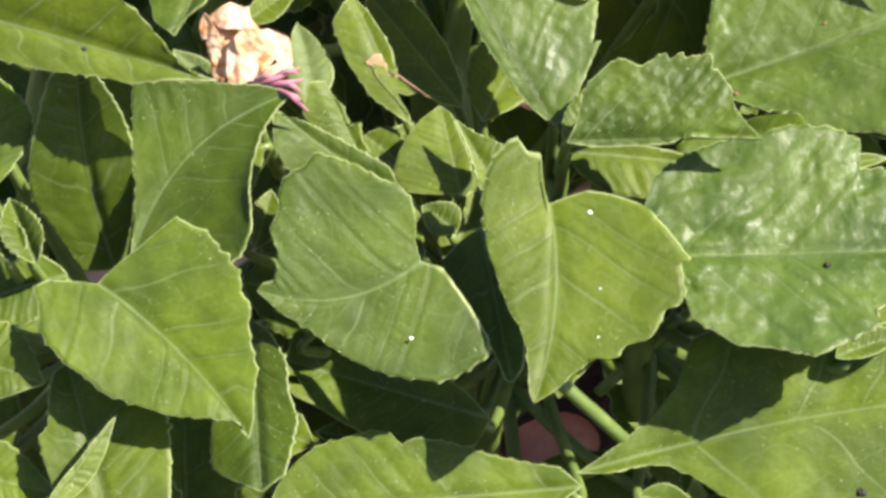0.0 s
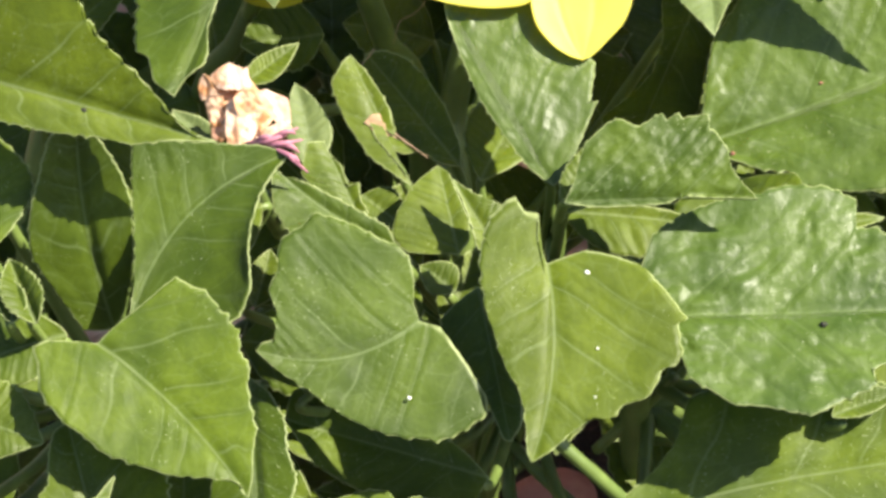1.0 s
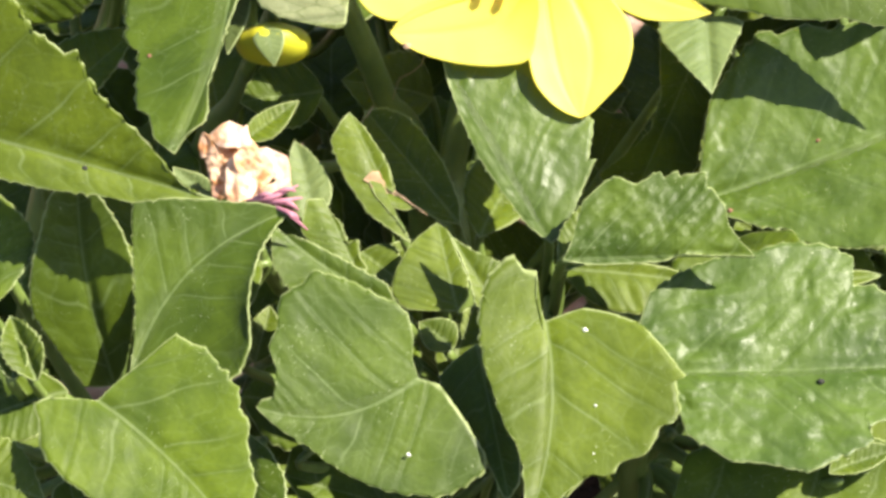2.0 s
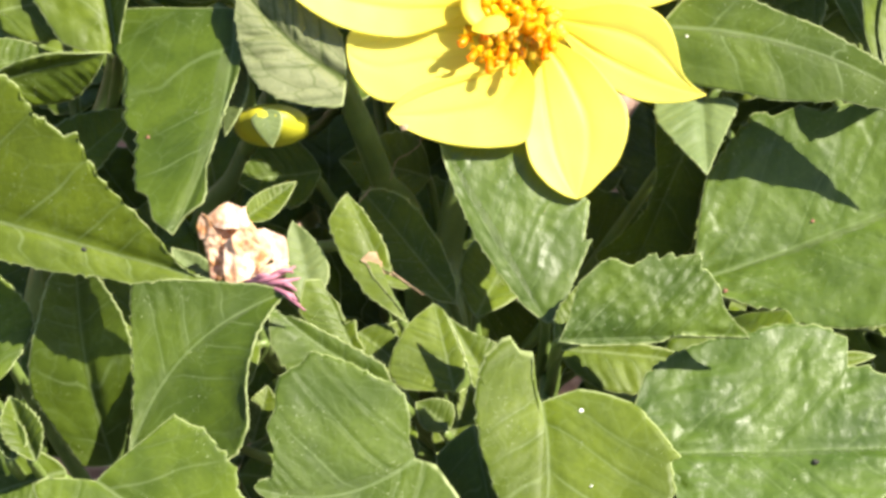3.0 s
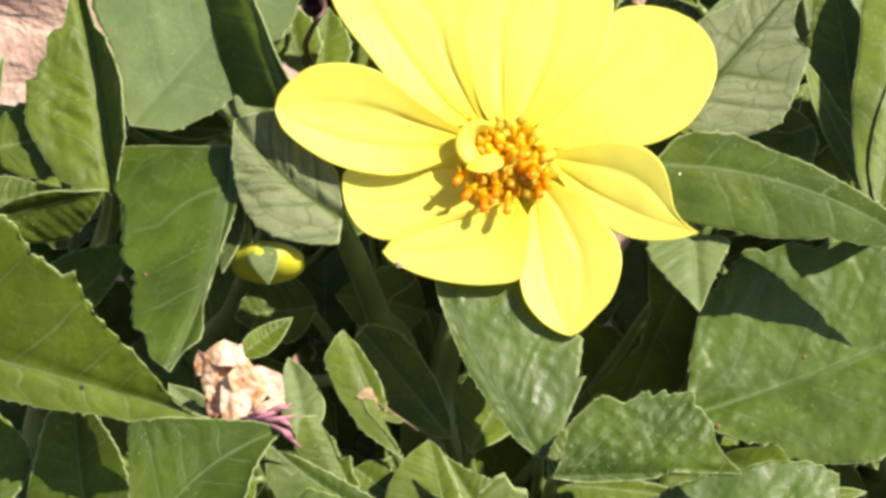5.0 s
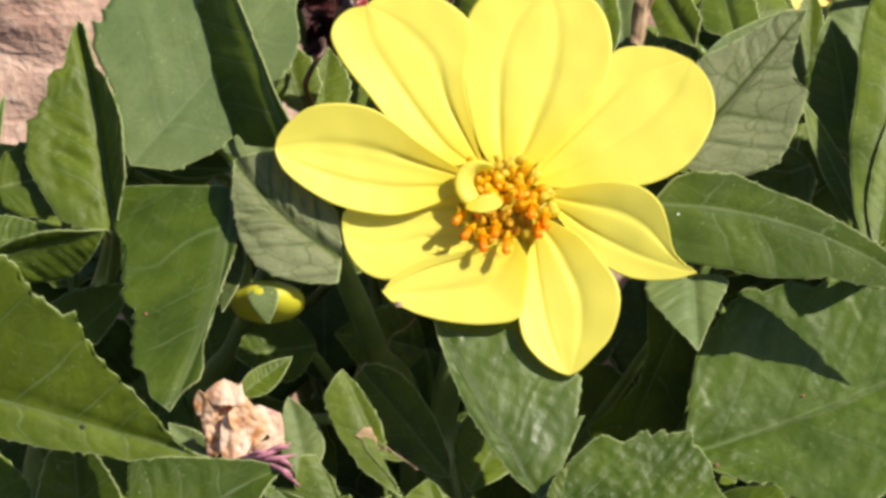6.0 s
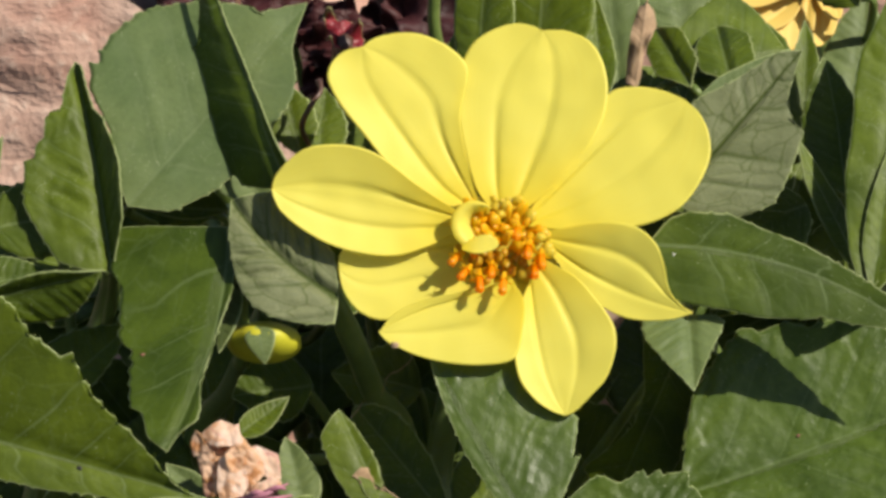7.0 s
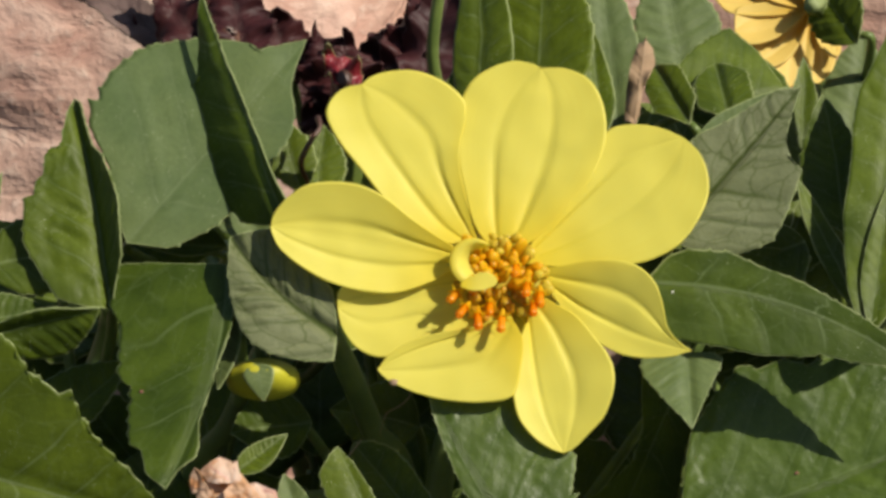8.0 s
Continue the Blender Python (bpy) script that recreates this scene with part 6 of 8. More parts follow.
leaf(side_dahlia, (-0.0391, -0.0117, 0.0744), (-0.0453, 0.0189, 0.1006), (-0.0000, -0.6373, 0.7706), (0.0160, 0.0148), stalk=(-0.0914, 0.0301, 0.0502), fold=(0.16, 0.28), nv=36, nu=5, teeth=9)
leaf(dahlia, (0.0070, 0.0197, 0.0946), (-0.0166, -0.0131, 0.0862), (0.0000, -0.2427, 0.9701), (0.0160, 0.0145), stalk=(0.0110, 0.0273, 0.0599), fold=(0.17, 0.24), nv=36, nu=5, teeth=9)
leaf(dahlia, (0.0352, 0.0151, 0.1024), (0.0108, -0.0067, 0.0937), (0.0000, -0.3590, 0.9334), (0.0212, 0.0138), stalk=(0.0110, 0.0273, 0.0599), fold=(0.35, 0.03), nv=36, nu=5, teeth=9)
leaf(neighbour, (0.0396, 0.0033, 0.0965), (0.0739, 0.0070, 0.0989), (-0.0000, -0.5254, 0.8509), (0.0135, 0.0189), stalk=(0.0686, 0.0242, 0.0723), fold=(0.21, 0.23), nv=36, nu=5, teeth=9)
leaf(neighbour, (0.0646, -0.0073, 0.1011), (0.1021, 0.0127, 0.1106), (-0.0000, -0.4151, 0.9098), (0.0156, 0.0143), stalk=(0.0686, 0.0242, 0.0723), fold=(-0.03, 0.05), nv=36, nu=5, teeth=9)
leaf(neighbour, (0.1210, 0.0191, 0.1051), (0.1124, -0.0088, 0.0838), (0.0000, -0.5928, 0.8053), (0.0139, 0.0127), stalk=(0.0766, 0.0370, 0.0482), fold=(0.35, -0.07), nv=36, nu=5, teeth=9)
leaf(neighbour, (0.0742, -0.0451, 0.2464), (0.0609, -0.0147, 0.2349), (-0.2320, 0.2515, 0.9396), (((0.072, 0.184), (0.699, 0.063)), ((0.380, 0.199), (0.754, 0.289), (0.872, 0.180), (0.949, 0.081))), stalk=(0.0436, -0.0266, 0.1962), fold=(0.26, 0.09), nv=36, nu=5, teeth=9)
# hidden beneath larger leaves, added to keep sun off the gaps and pebble
leaf(neighbour, (0.0806, -0.0252, 0.2222), (0.0388, -0.0451, 0.2143), (0.0000, -0.3797, 0.9251), (0.0159, 0.0163), stalk=(0.0439, -0.0216, 0.1755), fold=(0.16, 0.14), nv=36, nu=5, teeth=9)
leaf(neighbour, (0.0969, -0.0555, 0.2201), (0.0675, -0.0389, 0.2310), (0.0000, -0.5554, 0.8316), (0.0145, 0.0146), stalk=(0.0438, -0.0241, 0.1859), fold=(-0.05, 0.23), nv=36, nu=5, teeth=9)
leaf(neighbour, (0.0739, -0.0120, 0.2268), (0.0419, -0.0270, 0.2173), (0.0000, -0.5404, 0.8414), (0.0128, 0.0136), stalk=(0.0439, -0.0216, 0.1755), fold=(0.14, 0.10), nv=36, nu=5, teeth=9)
leaf(neighbour, (0.0926, -0.0763, 0.2113), (0.1038, -0.0398, 0.2251), (0.0000, -0.3797, 0.9251), (0.0153, 0.0155), stalk=(0.0439, -0.0216, 0.1755), fold=(0.02, 0.16), nv=36, nu=5, teeth=9)
leaf(neighbour, (0.0522, 0.1747, 0.0309), (0.1234, 0.1808, 0.0346), (0.0000, -0.4513, 0.8924), (0.0385, 0.0399), stalk=(0.1128, 0.0825, 0.0000), fold=(-0.05, 0.12), nv=36, nu=5, teeth=9)
leaf(neighbour, (0.0430, 0.1776, 0.0025), (0.1039, 0.1888, 0.0119), (-0.0000, -0.6003, 0.7998), (0.0296, 0.0305), stalk=(0.1128, 0.0825, 0.0000), fold=(0.17, -0.02), nv=36, nu=5, teeth=9)
leaf(neighbour, (0.0731, 0.1957, 0.0719), (0.1389, 0.1505, 0.0467), (0.0000, -0.4151, 0.9098), (0.0303, 0.0405), stalk=(0.1128, 0.0825, 0.0000), fold=(0.02, 0.31), nv=36, nu=5, teeth=9)
leaf(neighbour, (0.0746, -0.0752, 0.2035), (0.1206, -0.0770, 0.2028), (0.0000, -0.3867, 0.9222), (0.0154, 0.0190), stalk=(0.0439, -0.0216, 0.1755), fold=(0.10, 0.00), nv=36, nu=5, teeth=9)
leaf(dahlia, (-0.0292, -0.0715, 0.2252), (-0.0073, -0.0375, 0.2332), (0.0000, -0.2610, 0.9653), (0.0123, 0.0135), stalk=(0.0161, -0.0178, 0.1884), fold=(0.30, 0.21), nv=36, nu=5, teeth=9)
leaf(dahlia, (0.0392, -0.0455, 0.2381), (0.0213, -0.0742, 0.2262), (0.0000, -0.4080, 0.9130), (0.0116, 0.0112), stalk=(0.0172, -0.0167, 0.1926), fold=(0.30, 0.30), nv=36, nu=5, teeth=9)
leaf(dahlia, (-0.0094, -0.0733, 0.2082), (-0.0088, -0.0471, 0.2228), (-0.0000, -0.5030, 0.8643), (0.0100, 0.0093), stalk=(0.0148, -0.0141, 0.1770), fold=(-0.02, 0.03), nv=36, nu=5, teeth=9)
leaf(side_dahlia, (-0.0600, -0.0904, 0.2238), (-0.0538, -0.0610, 0.2323), (0.0000, -0.3185, 0.9479), (0.0127, 0.0128), stalk=(-0.0738, -0.0301, 0.1917), fold=(0.02, 0.03), nv=36, nu=5, teeth=9)
leaf(side_dahlia, (-0.0385, -0.0358, 0.2448), (-0.0707, -0.0430, 0.2393), (-0.0000, -0.6152, 0.7884), (0.0147, 0.0107), stalk=(-0.0738, -0.0301, 0.1917), fold=(0.28, -0.07), nv=36, nu=5, teeth=9)
leaf(neighbour, (0.0615, 0.0078, 0.2221), (0.0881, 0.0291, 0.2313), (0.0000, -0.3867, 0.9222), (0.0151, 0.0170), stalk=(0.0441, -0.0191, 0.1652), fold=(0.28, 0.28), nv=36, nu=5, teeth=9)
leaf(neighbour, (0.1054, 0.0199, 0.2311), (0.0734, 0.0030, 0.2207), (0.0000, -0.5179, 0.8554), (0.0175, 0.0126), stalk=(0.1016, 0.0583, 0.2047), fold=(0.30, 0.30), nv=36, nu=5, teeth=9)
leaf(dahlia, (0.0069, -0.0131, 0.2344), (0.0217, 0.0189, 0.2443), (0.0000, -0.2925, 0.9563), (0.0085, 0.0078), stalk=(0.0161, -0.0178, 0.1884), fold=(-0.07, 0.00), nv=36, nu=5, teeth=9)
# this one, out of view at the right, is added to shade the far leaves
leaf(neighbour, (0.1089, 0.0607, 0.3200), (0.1440, 0.0558, 0.3168), (-0.0000, -0.5404, 0.8414), (0.0155, 0.0137), stalk=(0.0989, 0.0683, 0.2661), fold=(0.03, 0.23), nv=36, nu=5, teeth=9)
leaf(neighbour, (0.0827, 0.0758, 0.2541), (0.0634, 0.0557, 0.2393), (-0.0000, -0.5779, 0.8161), (0.0106, 0.0111), stalk=(0.1012, 0.0579, 0.2123), fold=(-0.05, 0.09), nv=36, nu=5, teeth=9)
leaf(neighbour, (0.0618, 0.0830, 0.2098), (0.0899, 0.0963, 0.2150), (0.0000, -0.3185, 0.9479), (0.0117, 0.0135), stalk=(0.0767, 0.0570, 0.1654), fold=(0.10, -0.07), nv=36, nu=5, teeth=9)
leaf(dahlia, (-0.0132, 0.0747, 0.2310), (-0.0419, 0.0857, 0.2344), (-0.0000, -0.2549, 0.9670), (0.0122, 0.0116), stalk=(-0.0058, 0.0470, 0.1902), fold=(-0.03, 0.12), nv=36, nu=5, teeth=9)
leaf(dahlia, (-0.0248, 0.1058, 0.1796), (-0.0108, 0.1356, 0.1946), (0.0000, -0.4008, 0.9161), (0.0134, 0.0154), stalk=(-0.0071, 0.0496, 0.1268), fold=(0.00, 0.14), nv=36, nu=5, teeth=9)
leaf(side_dahlia, (-0.0851, 0.0568, 0.2680), (-0.0470, 0.0579, 0.2689), (0.0000, -0.6300, 0.7766), (0.0124, 0.0098), stalk=(-0.0817, 0.0446, 0.2250), fold=(0.14, -0.09), nv=36, nu=5, teeth=9)
leaf(side_dahlia, (-0.1015, 0.0530, 0.2655), (-0.0713, 0.0602, 0.2695), (-0.0000, -0.4586, 0.8886), (0.0088, 0.0103), stalk=(-0.0847, 0.0417, 0.2159), fold=(0.24, -0.02), nv=36, nu=5, teeth=9)
leaf(far_dahlia, (0.0859, 0.0780, 0.2553), (0.0500, 0.0631, 0.2503), (-0.0000, -0.2798, 0.9601), (0.0157, 0.0120), stalk=(0.0616, 0.1350, 0.2297), fold=(0.07, 0.31), nv=36, nu=5, teeth=9)
leaf(far_dahlia, (0.0518, 0.1127, 0.2694), (0.0353, 0.0690, 0.2558), (0.0000, -0.2488, 0.9686), (0.0126, 0.0134), stalk=(0.0616, 0.1350, 0.2297), fold=(0.19, 0.09), nv=36, nu=5, teeth=9)
# large low leaves out of view at the right, added to shade the soil
leaf(neighbour, (0.0938, 0.1837, 0.0911), (0.1989, 0.1937, 0.0998), (-0.0000, -0.6152, 0.7884), (0.0352, 0.0308), stalk=(0.1109, 0.0784, 0.0341), fold=(0.17, -0.03), nv=36, nu=5, teeth=9)
leaf(neighbour, (0.1244, 0.1957, 0.1379), (0.2049, 0.1605, 0.1233), (-0.0000, -0.2989, 0.9543), (0.0362, 0.0473), stalk=(0.1090, 0.0744, 0.0682), fold=(0.33, 0.33), nv=36, nu=5, teeth=9)
leaf(neighbour, (0.1580, 0.1930, 0.1744), (0.2245, 0.1619, 0.1501), (0.0000, -0.5779, 0.8161), (0.0376, 0.0412), stalk=(0.1072, 0.0704, 0.1023), fold=(0.00, 0.23), nv=36, nu=5, teeth=9)
leaf(neighbour, (0.1870, 0.1952, 0.2049), (0.2462, 0.1558, 0.1796), (-0.0000, -0.4881, 0.8728), (0.0293, 0.0343), stalk=(0.1053, 0.0663, 0.1364), fold=(0.28, -0.02), nv=36, nu=5, teeth=9)
leaf(neighbour, (0.1352, 0.1042, 0.0935), (0.2194, 0.1651, 0.1215), (0.0000, -0.3521, 0.9360), (0.0353, 0.0454), stalk=(0.1109, 0.0784, 0.0341), fold=(-0.03, 0.31), nv=36, nu=5, teeth=9)
leaf(neighbour, (0.2479, 0.1392, 0.1702), (0.1646, 0.1114, 0.1509), (0.0000, -0.5329, 0.8462), (0.0355, 0.0278), stalk=(0.1072, 0.0704, 0.1023), fold=(-0.07, 0.23), nv=36, nu=5, teeth=9)
leaf(neighbour, (0.1449, 0.1384, 0.1255), (0.1598, 0.0651, 0.0701), (-0.0000, -0.5704, 0.8214), (0.0323, 0.0365), stalk=(0.1090, 0.0744, 0.0682), fold=(0.09, 0.26), nv=36, nu=5, teeth=9)
leaf(neighbour, (0.2213, 0.0639, 0.1382), (0.1498, 0.0402, 0.1252), (-0.0000, -0.4513, 0.8924), (0.0362, 0.0363), stalk=(0.1072, 0.0704, 0.1023), fold=(0.09, -0.03), nv=36, nu=5, teeth=9)
leaf(neighbour, (0.2678, 0.1347, 0.2218), (0.1851, 0.0866, 0.1917), (-0.0000, -0.4956, 0.8686), (0.0324, 0.0340), stalk=(0.1034, 0.0623, 0.1706), fold=(0.12, 0.24), nv=36, nu=5, teeth=9)
leaf(far_dahlia, (0.1307, 0.1724, 0.1985), (0.2175, 0.2155, 0.2332), (0.0000, -0.5928, 0.8053), (0.0316, 0.0359), stalk=(0.0874, 0.1579, 0.1482), fold=(0.14, 0.26), nv=36, nu=5, teeth=9)
# hidden low leaves added to keep sun off the pebble
leaf(neighbour, (0.0722, 0.1547, 0.1083), (0.0993, 0.0855, 0.0694), (-0.0000, -0.4367, 0.8996), (0.0283, 0.0331), stalk=(0.1090, 0.0744, 0.0682), fold=(0.35, 0.21), nv=36, nu=5, teeth=9)
leaf(neighbour, (0.0428, 0.1083, 0.0637), (0.1106, 0.1377, 0.0890), (-0.0000, -0.6226, 0.7826), (0.0310, 0.0359), stalk=(0.0976, 0.0710, 0.0331), fold=(0.16, 0.19), nv=36, nu=5, teeth=9)
leaf(neighbour, (0.0591, 0.1247, 0.1059), (0.1338, 0.1120, 0.0998), (0.0000, -0.3728, 0.9279), (0.0362, 0.0344), stalk=(0.0923, 0.0675, 0.0662), fold=(0.10, 0.09), nv=36, nu=5, teeth=9)
leaf(neighbour, (0.0449, 0.0880, 0.0507), (0.1002, 0.1387, 0.0773), (-0.0000, -0.4080, 0.9130), (0.0337, 0.0335), stalk=(0.0928, 0.0625, 0.0000), fold=(-0.03, 0.05), nv=36, nu=5, teeth=9)
leaf(side_dahlia, (-0.0646, 0.0943, 0.2073), (-0.0268, 0.1064, 0.2123), (0.0000, -0.3318, 0.9433), (0.0171, 0.0218), stalk=(-0.0631, 0.0491, 0.1585), fold=(0.21, 0.30), nv=36, nu=5, teeth=9)
leaf(dahlia, (-0.0015, 0.0706, 0.1517), (-0.0360, 0.0965, 0.1598), (-0.0000, -0.2488, 0.9686), (0.0238, 0.0199), stalk=(0.0051, 0.0540, 0.0920), fold=(0.14, 0.05), nv=36, nu=5, teeth=9)
leaf(dahlia, (-0.0164, 0.1466, 0.1795), (-0.0596, 0.1283, 0.1727), (0.0000, -0.2798, 0.9601), (0.0230, 0.0203), stalk=(-0.0071, 0.0496, 0.1268), fold=(0.14, 0.00), nv=36, nu=5, teeth=9)
leaf(dahlia, (-0.0083, 0.0618, 0.1795), (0.0215, 0.1027, 0.1937), (0.0000, -0.2861, 0.9582), (0.0147, 0.0165), stalk=(-0.0071, 0.0496, 0.1268), fold=(0.16, -0.03), nv=36, nu=5, teeth=9)
leaf(dahlia, (-0.0144, 0.0650, 0.1978), (0.0141, 0.1014, 0.2103), (-0.0000, -0.2798, 0.9601), (0.0136, 0.0202), stalk=(-0.0064, 0.0483, 0.1585), fold=(0.16, 0.33), nv=36, nu=5, teeth=9)
leaf(side_dahlia, (-0.0701, 0.0935, 0.2214), (-0.1019, 0.1023, 0.2243), (0.0000, -0.2610, 0.9653), (0.0231, 0.0161), stalk=(-0.0631, 0.0491, 0.1585), fold=(0.24, 0.33), nv=36, nu=5, teeth=9)
leaf(far_dahlia, (0.0804, 0.0895, 0.2341), (0.0925, 0.1159, 0.2564), (0.0000, -0.6300, 0.7766), (0.0106, 0.0112), stalk=(0.0604, 0.1405, 0.2124), fold=(0.31, 0.26), nv=36, nu=5, teeth=9)

# ---- the yellow flower ----
def flower_head(owner, place, face):
    """The button of the flower: a domed core set with tube florets, five-lobed when open; petals are added to it."""
    place, face = Vector(place), Vector(face).normalized()
    turn = face.to_track_quat("Z", "Y").to_matrix()
    rng = random.Random(11)
    verts, faces, rings, segs = [], [], 8, 20
    for i in range(rings + 1):
        a = math.pi / 2 * i / rings
        for s in range(segs):
            b = 2 * math.pi * s / segs
            p = Vector((0.0125 * math.cos(a) * math.cos(b), 0.0125 * math.cos(a) * math.sin(b), 0.0042 * math.sin(a) - 0.0042))
            verts.append(place + turn @ p)
    for i in range(rings):
        for s in range(segs):
            e = (s + 1) % segs
            faces.append((i * segs + s, i * segs + e, (i + 1) * segs + e, (i + 1) * segs + s))
    head = part("flower_head", mesh_of("flower_head", verts, faces), YOLK, owner, "open yellow dahlia flower with an orange centre")
    bead = floret(0.0011, 0.0050)
    pale = floret(0.0011, 0.0046)
    dull = floret(0.0010, 0.0036)
    for k in range(110):
        r = 0.0086 * math.sqrt((k + 0.5) / 110)
        b = k * 2.39996 + rng.uniform(-0.25, 0.25)
        up = Vector((math.cos(b) * r * 60 + rng.uniform(-0.8, 0.8), math.sin(b) * r * 60 + rng.uniform(-0.8, 0.8), 1)).normalized()
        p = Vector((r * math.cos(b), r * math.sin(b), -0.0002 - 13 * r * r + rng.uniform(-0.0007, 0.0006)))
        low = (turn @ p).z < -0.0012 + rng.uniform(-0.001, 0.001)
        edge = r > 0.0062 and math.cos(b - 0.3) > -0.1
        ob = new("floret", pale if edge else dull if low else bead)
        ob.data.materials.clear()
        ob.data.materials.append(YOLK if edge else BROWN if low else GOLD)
        q = (turn @ up).to_track_quat("Z", "Y").to_matrix().to_4x4()
        ob.parent, ob.matrix_parent_inverse = head, Matrix()
        ob.matrix_basis = Matrix.Translation(place + turn @ p) @ q @ pose(0, 0, 0, 0, 0, rng.uniform(0, 360)) @ Matrix.Diagonal((rng.uniform(0.7, 1.35), rng.uniform(0.7, 1.35), rng.uniform(0.55, 1.2), 1))
    return head


def floret(radius, height):
    """An unopened floret: a small blunt club."""
    line = [(0.55, 0.0), (0.8, 0.35), (1.0, 0.68), (0.86, 0.84), (0.5, 0.95), (0.12, 1.0)]
    verts, faces, sides = [], [], 8
    for i, (f, h) in enumerate(line):
        for s in range(sides):
            a = 2 * math.pi * s / sides
            g = f * (1 + 0.12 * math.sin(5 * a + i))
            verts.append((radius * g * math.cos(a), radius * g * math.sin(a), height * h))
    m = len(line)
    for i in range(m - 1):
        for s in range(sides):
            e = (s + 1) % sides
            faces.append((i * sides + s, i * sides + e, (i + 1) * sides + e, (i + 1) * sides + s))
    faces.append(tuple(range((m - 1) * sides, m * sides)))
    return mesh_of("floret", verts, faces)


def open_floret(head, base, tip, seed):
    """An opened floret: a pale tube flaring into five pointed lobes, with an orange anther tube standing out of it."""
    rng = random.Random(seed)
    base, tip = Vector(base), Vector(tip)
    axis = (tip - base).normalized()
    size = (tip - base).length
    u = axis.orthogonal().normalized()
    v = axis.cross(u)
    sides, verts, faces, slots = 10, [], [], []

    def tubular(line, slot):
        start = len(verts)
        for f, h in line:
            for s in range(sides):
                a = 2 * math.pi * s / sides
                verts.append(base + axis * (size * h) + (u * math.cos(a) + v * math.sin(a)) * f)
        for i in range(len(line) - 1):
            for s in range(sides):
                e = (s + 1) % sides
                faces.append((start + i * sides + s, start + i * sides + e, start + (i + 1) * sides + e, start + (i + 1) * sides + s))
                slots.append(slot)
        return start + (len(line) - 1) * sides

    last = tubular([(0.0004, -0.1), (0.0006, 0.1), (0.001, 0.35)], 0)
    for k in range(5):
        a = 2 * math.pi * (2 * k + 1) / sides
        reach = rng.uniform(0.0021, 0.0030)
        verts.append(base + axis * (size * rng.uniform(0.25, 0.55)) + (u * math.cos(a) + v * math.sin(a)) * reach)
        p, q, w = last + 2 * k, last + 2 * k + 1, last + (2 * k + 2) % sides
        faces.extend([(p, q, len(verts) - 1), (q, w, len(verts) - 1)])
        slots.extend([0, 0])
    tubular([(0.0006, 0.1), (0.0008, 0.5), (0.0009, 0.8), (0.00098, 0.95), (0.0007, 1.0), (0.0002, 1.1)], 1)
    me = mesh_of("floret", verts, faces)
    me.materials.append(GOLD)
    ob = part("floret", me, ORANGE, head)
    me.polygons.foreach_set("material_index", slots)
    return ob


def petal(owner, base, tip, face, half, material=None, **shape):
    COUNT[0] += 1
    shape.setdefault("seed", COUNT[0])
    return part("petal", shaped("petal", base, tip, face, half, **shape), material or PETAL, owner, "", 0.0003)


def curled_petal(owner, place, right, up, face, r):
    """A short unopened petal rolled into a hook beside the button."""
    place, right, up, face = Vector(place), Vector(right), Vector(up), Vector(face)
    verts, faces, n, m = [], [], 40, 14
    for i in range(n + 1):
        u = i / n
        a = radians(48 + 262 * u)
        wide = r * (0.08 + 0.74 * math.sin(math.pi * min(1.0, u * 1.01)) ** 0.7)
        spread = r * (1.0 + 0.08 * math.sin(5 * u))
        d = right * math.cos(a) + up * math.sin(a)
        for j in range(m + 1):
            v = j / m
            lift = r * (0.42 + 0.12 * math.sin(math.pi * v) - 0.62 * v * v)
            verts.append(place + d * (spread - wide * v) + face * lift + right * (0.15 * r * u))
    for i in range(n):
        for j in range(m):
            a = i * (m + 1) + j
            faces.append((a, a + m + 1, a + m + 2, a + 1))
    count = (n + 1) * (m + 1)
    vals = {"along": [0.2 + 0.6 * (i % (m + 1)) / m for i in range(count)], "across": [i / count for i in range(count)]}
    part("petal", mesh_of("petal", verts, faces, vals), PETAL, owner, "small petal rolled into a hook", 0.0004)


flower = flower_head(dahlia, (0.0146, 0.0157, 0.2898), (0.0488, -0.6366, 0.7697))
petal(flower, (0.0105, 0.0198, 0.2938), (-0.0157, 0.0456, 0.3208), (0.0213, -0.7127, 0.7012), (((0.128, 0.087), (0.240, 0.172), (0.449, 0.223), (0.662, 0.237), (0.834, 0.247), (0.968, 0.226), (1.019, 0.168), (1.032, 0.083)), ((0.141, 0.047), (0.324, 0.116), (0.469, 0.191), (0.637, 0.352), (0.761, 0.340), (0.889, 0.266), (0.963, 0.171), (1.003, 0.067))), arch=-0.0010, fold=(0.06, 0.04), curl=(0.1, 0.0), teeth=0, veins=0, quilt=0, ridges=3, nv=64, nu=20)
petal(flower, (0.0152, 0.0183, 0.2941), (0.0233, 0.0504, 0.3219), (-0.0092, -0.6534, 0.7569), (((0.114, 0.157), (0.303, 0.259), (0.554, 0.353), (0.699, 0.375), (0.855, 0.341), (0.942, 0.270), (1.010, 0.152), (1.015, 0.052)), ((0.136, 0.141), (0.336, 0.276), (0.529, 0.370), (0.709, 0.386), (0.879, 0.335), (0.984, 0.243), (1.017, 0.121))), fold=(-0.06, 0.03), curl=(0.0, 0.1), teeth=0, veins=0, quilt=0, ridges=3, nv=64, nu=20)
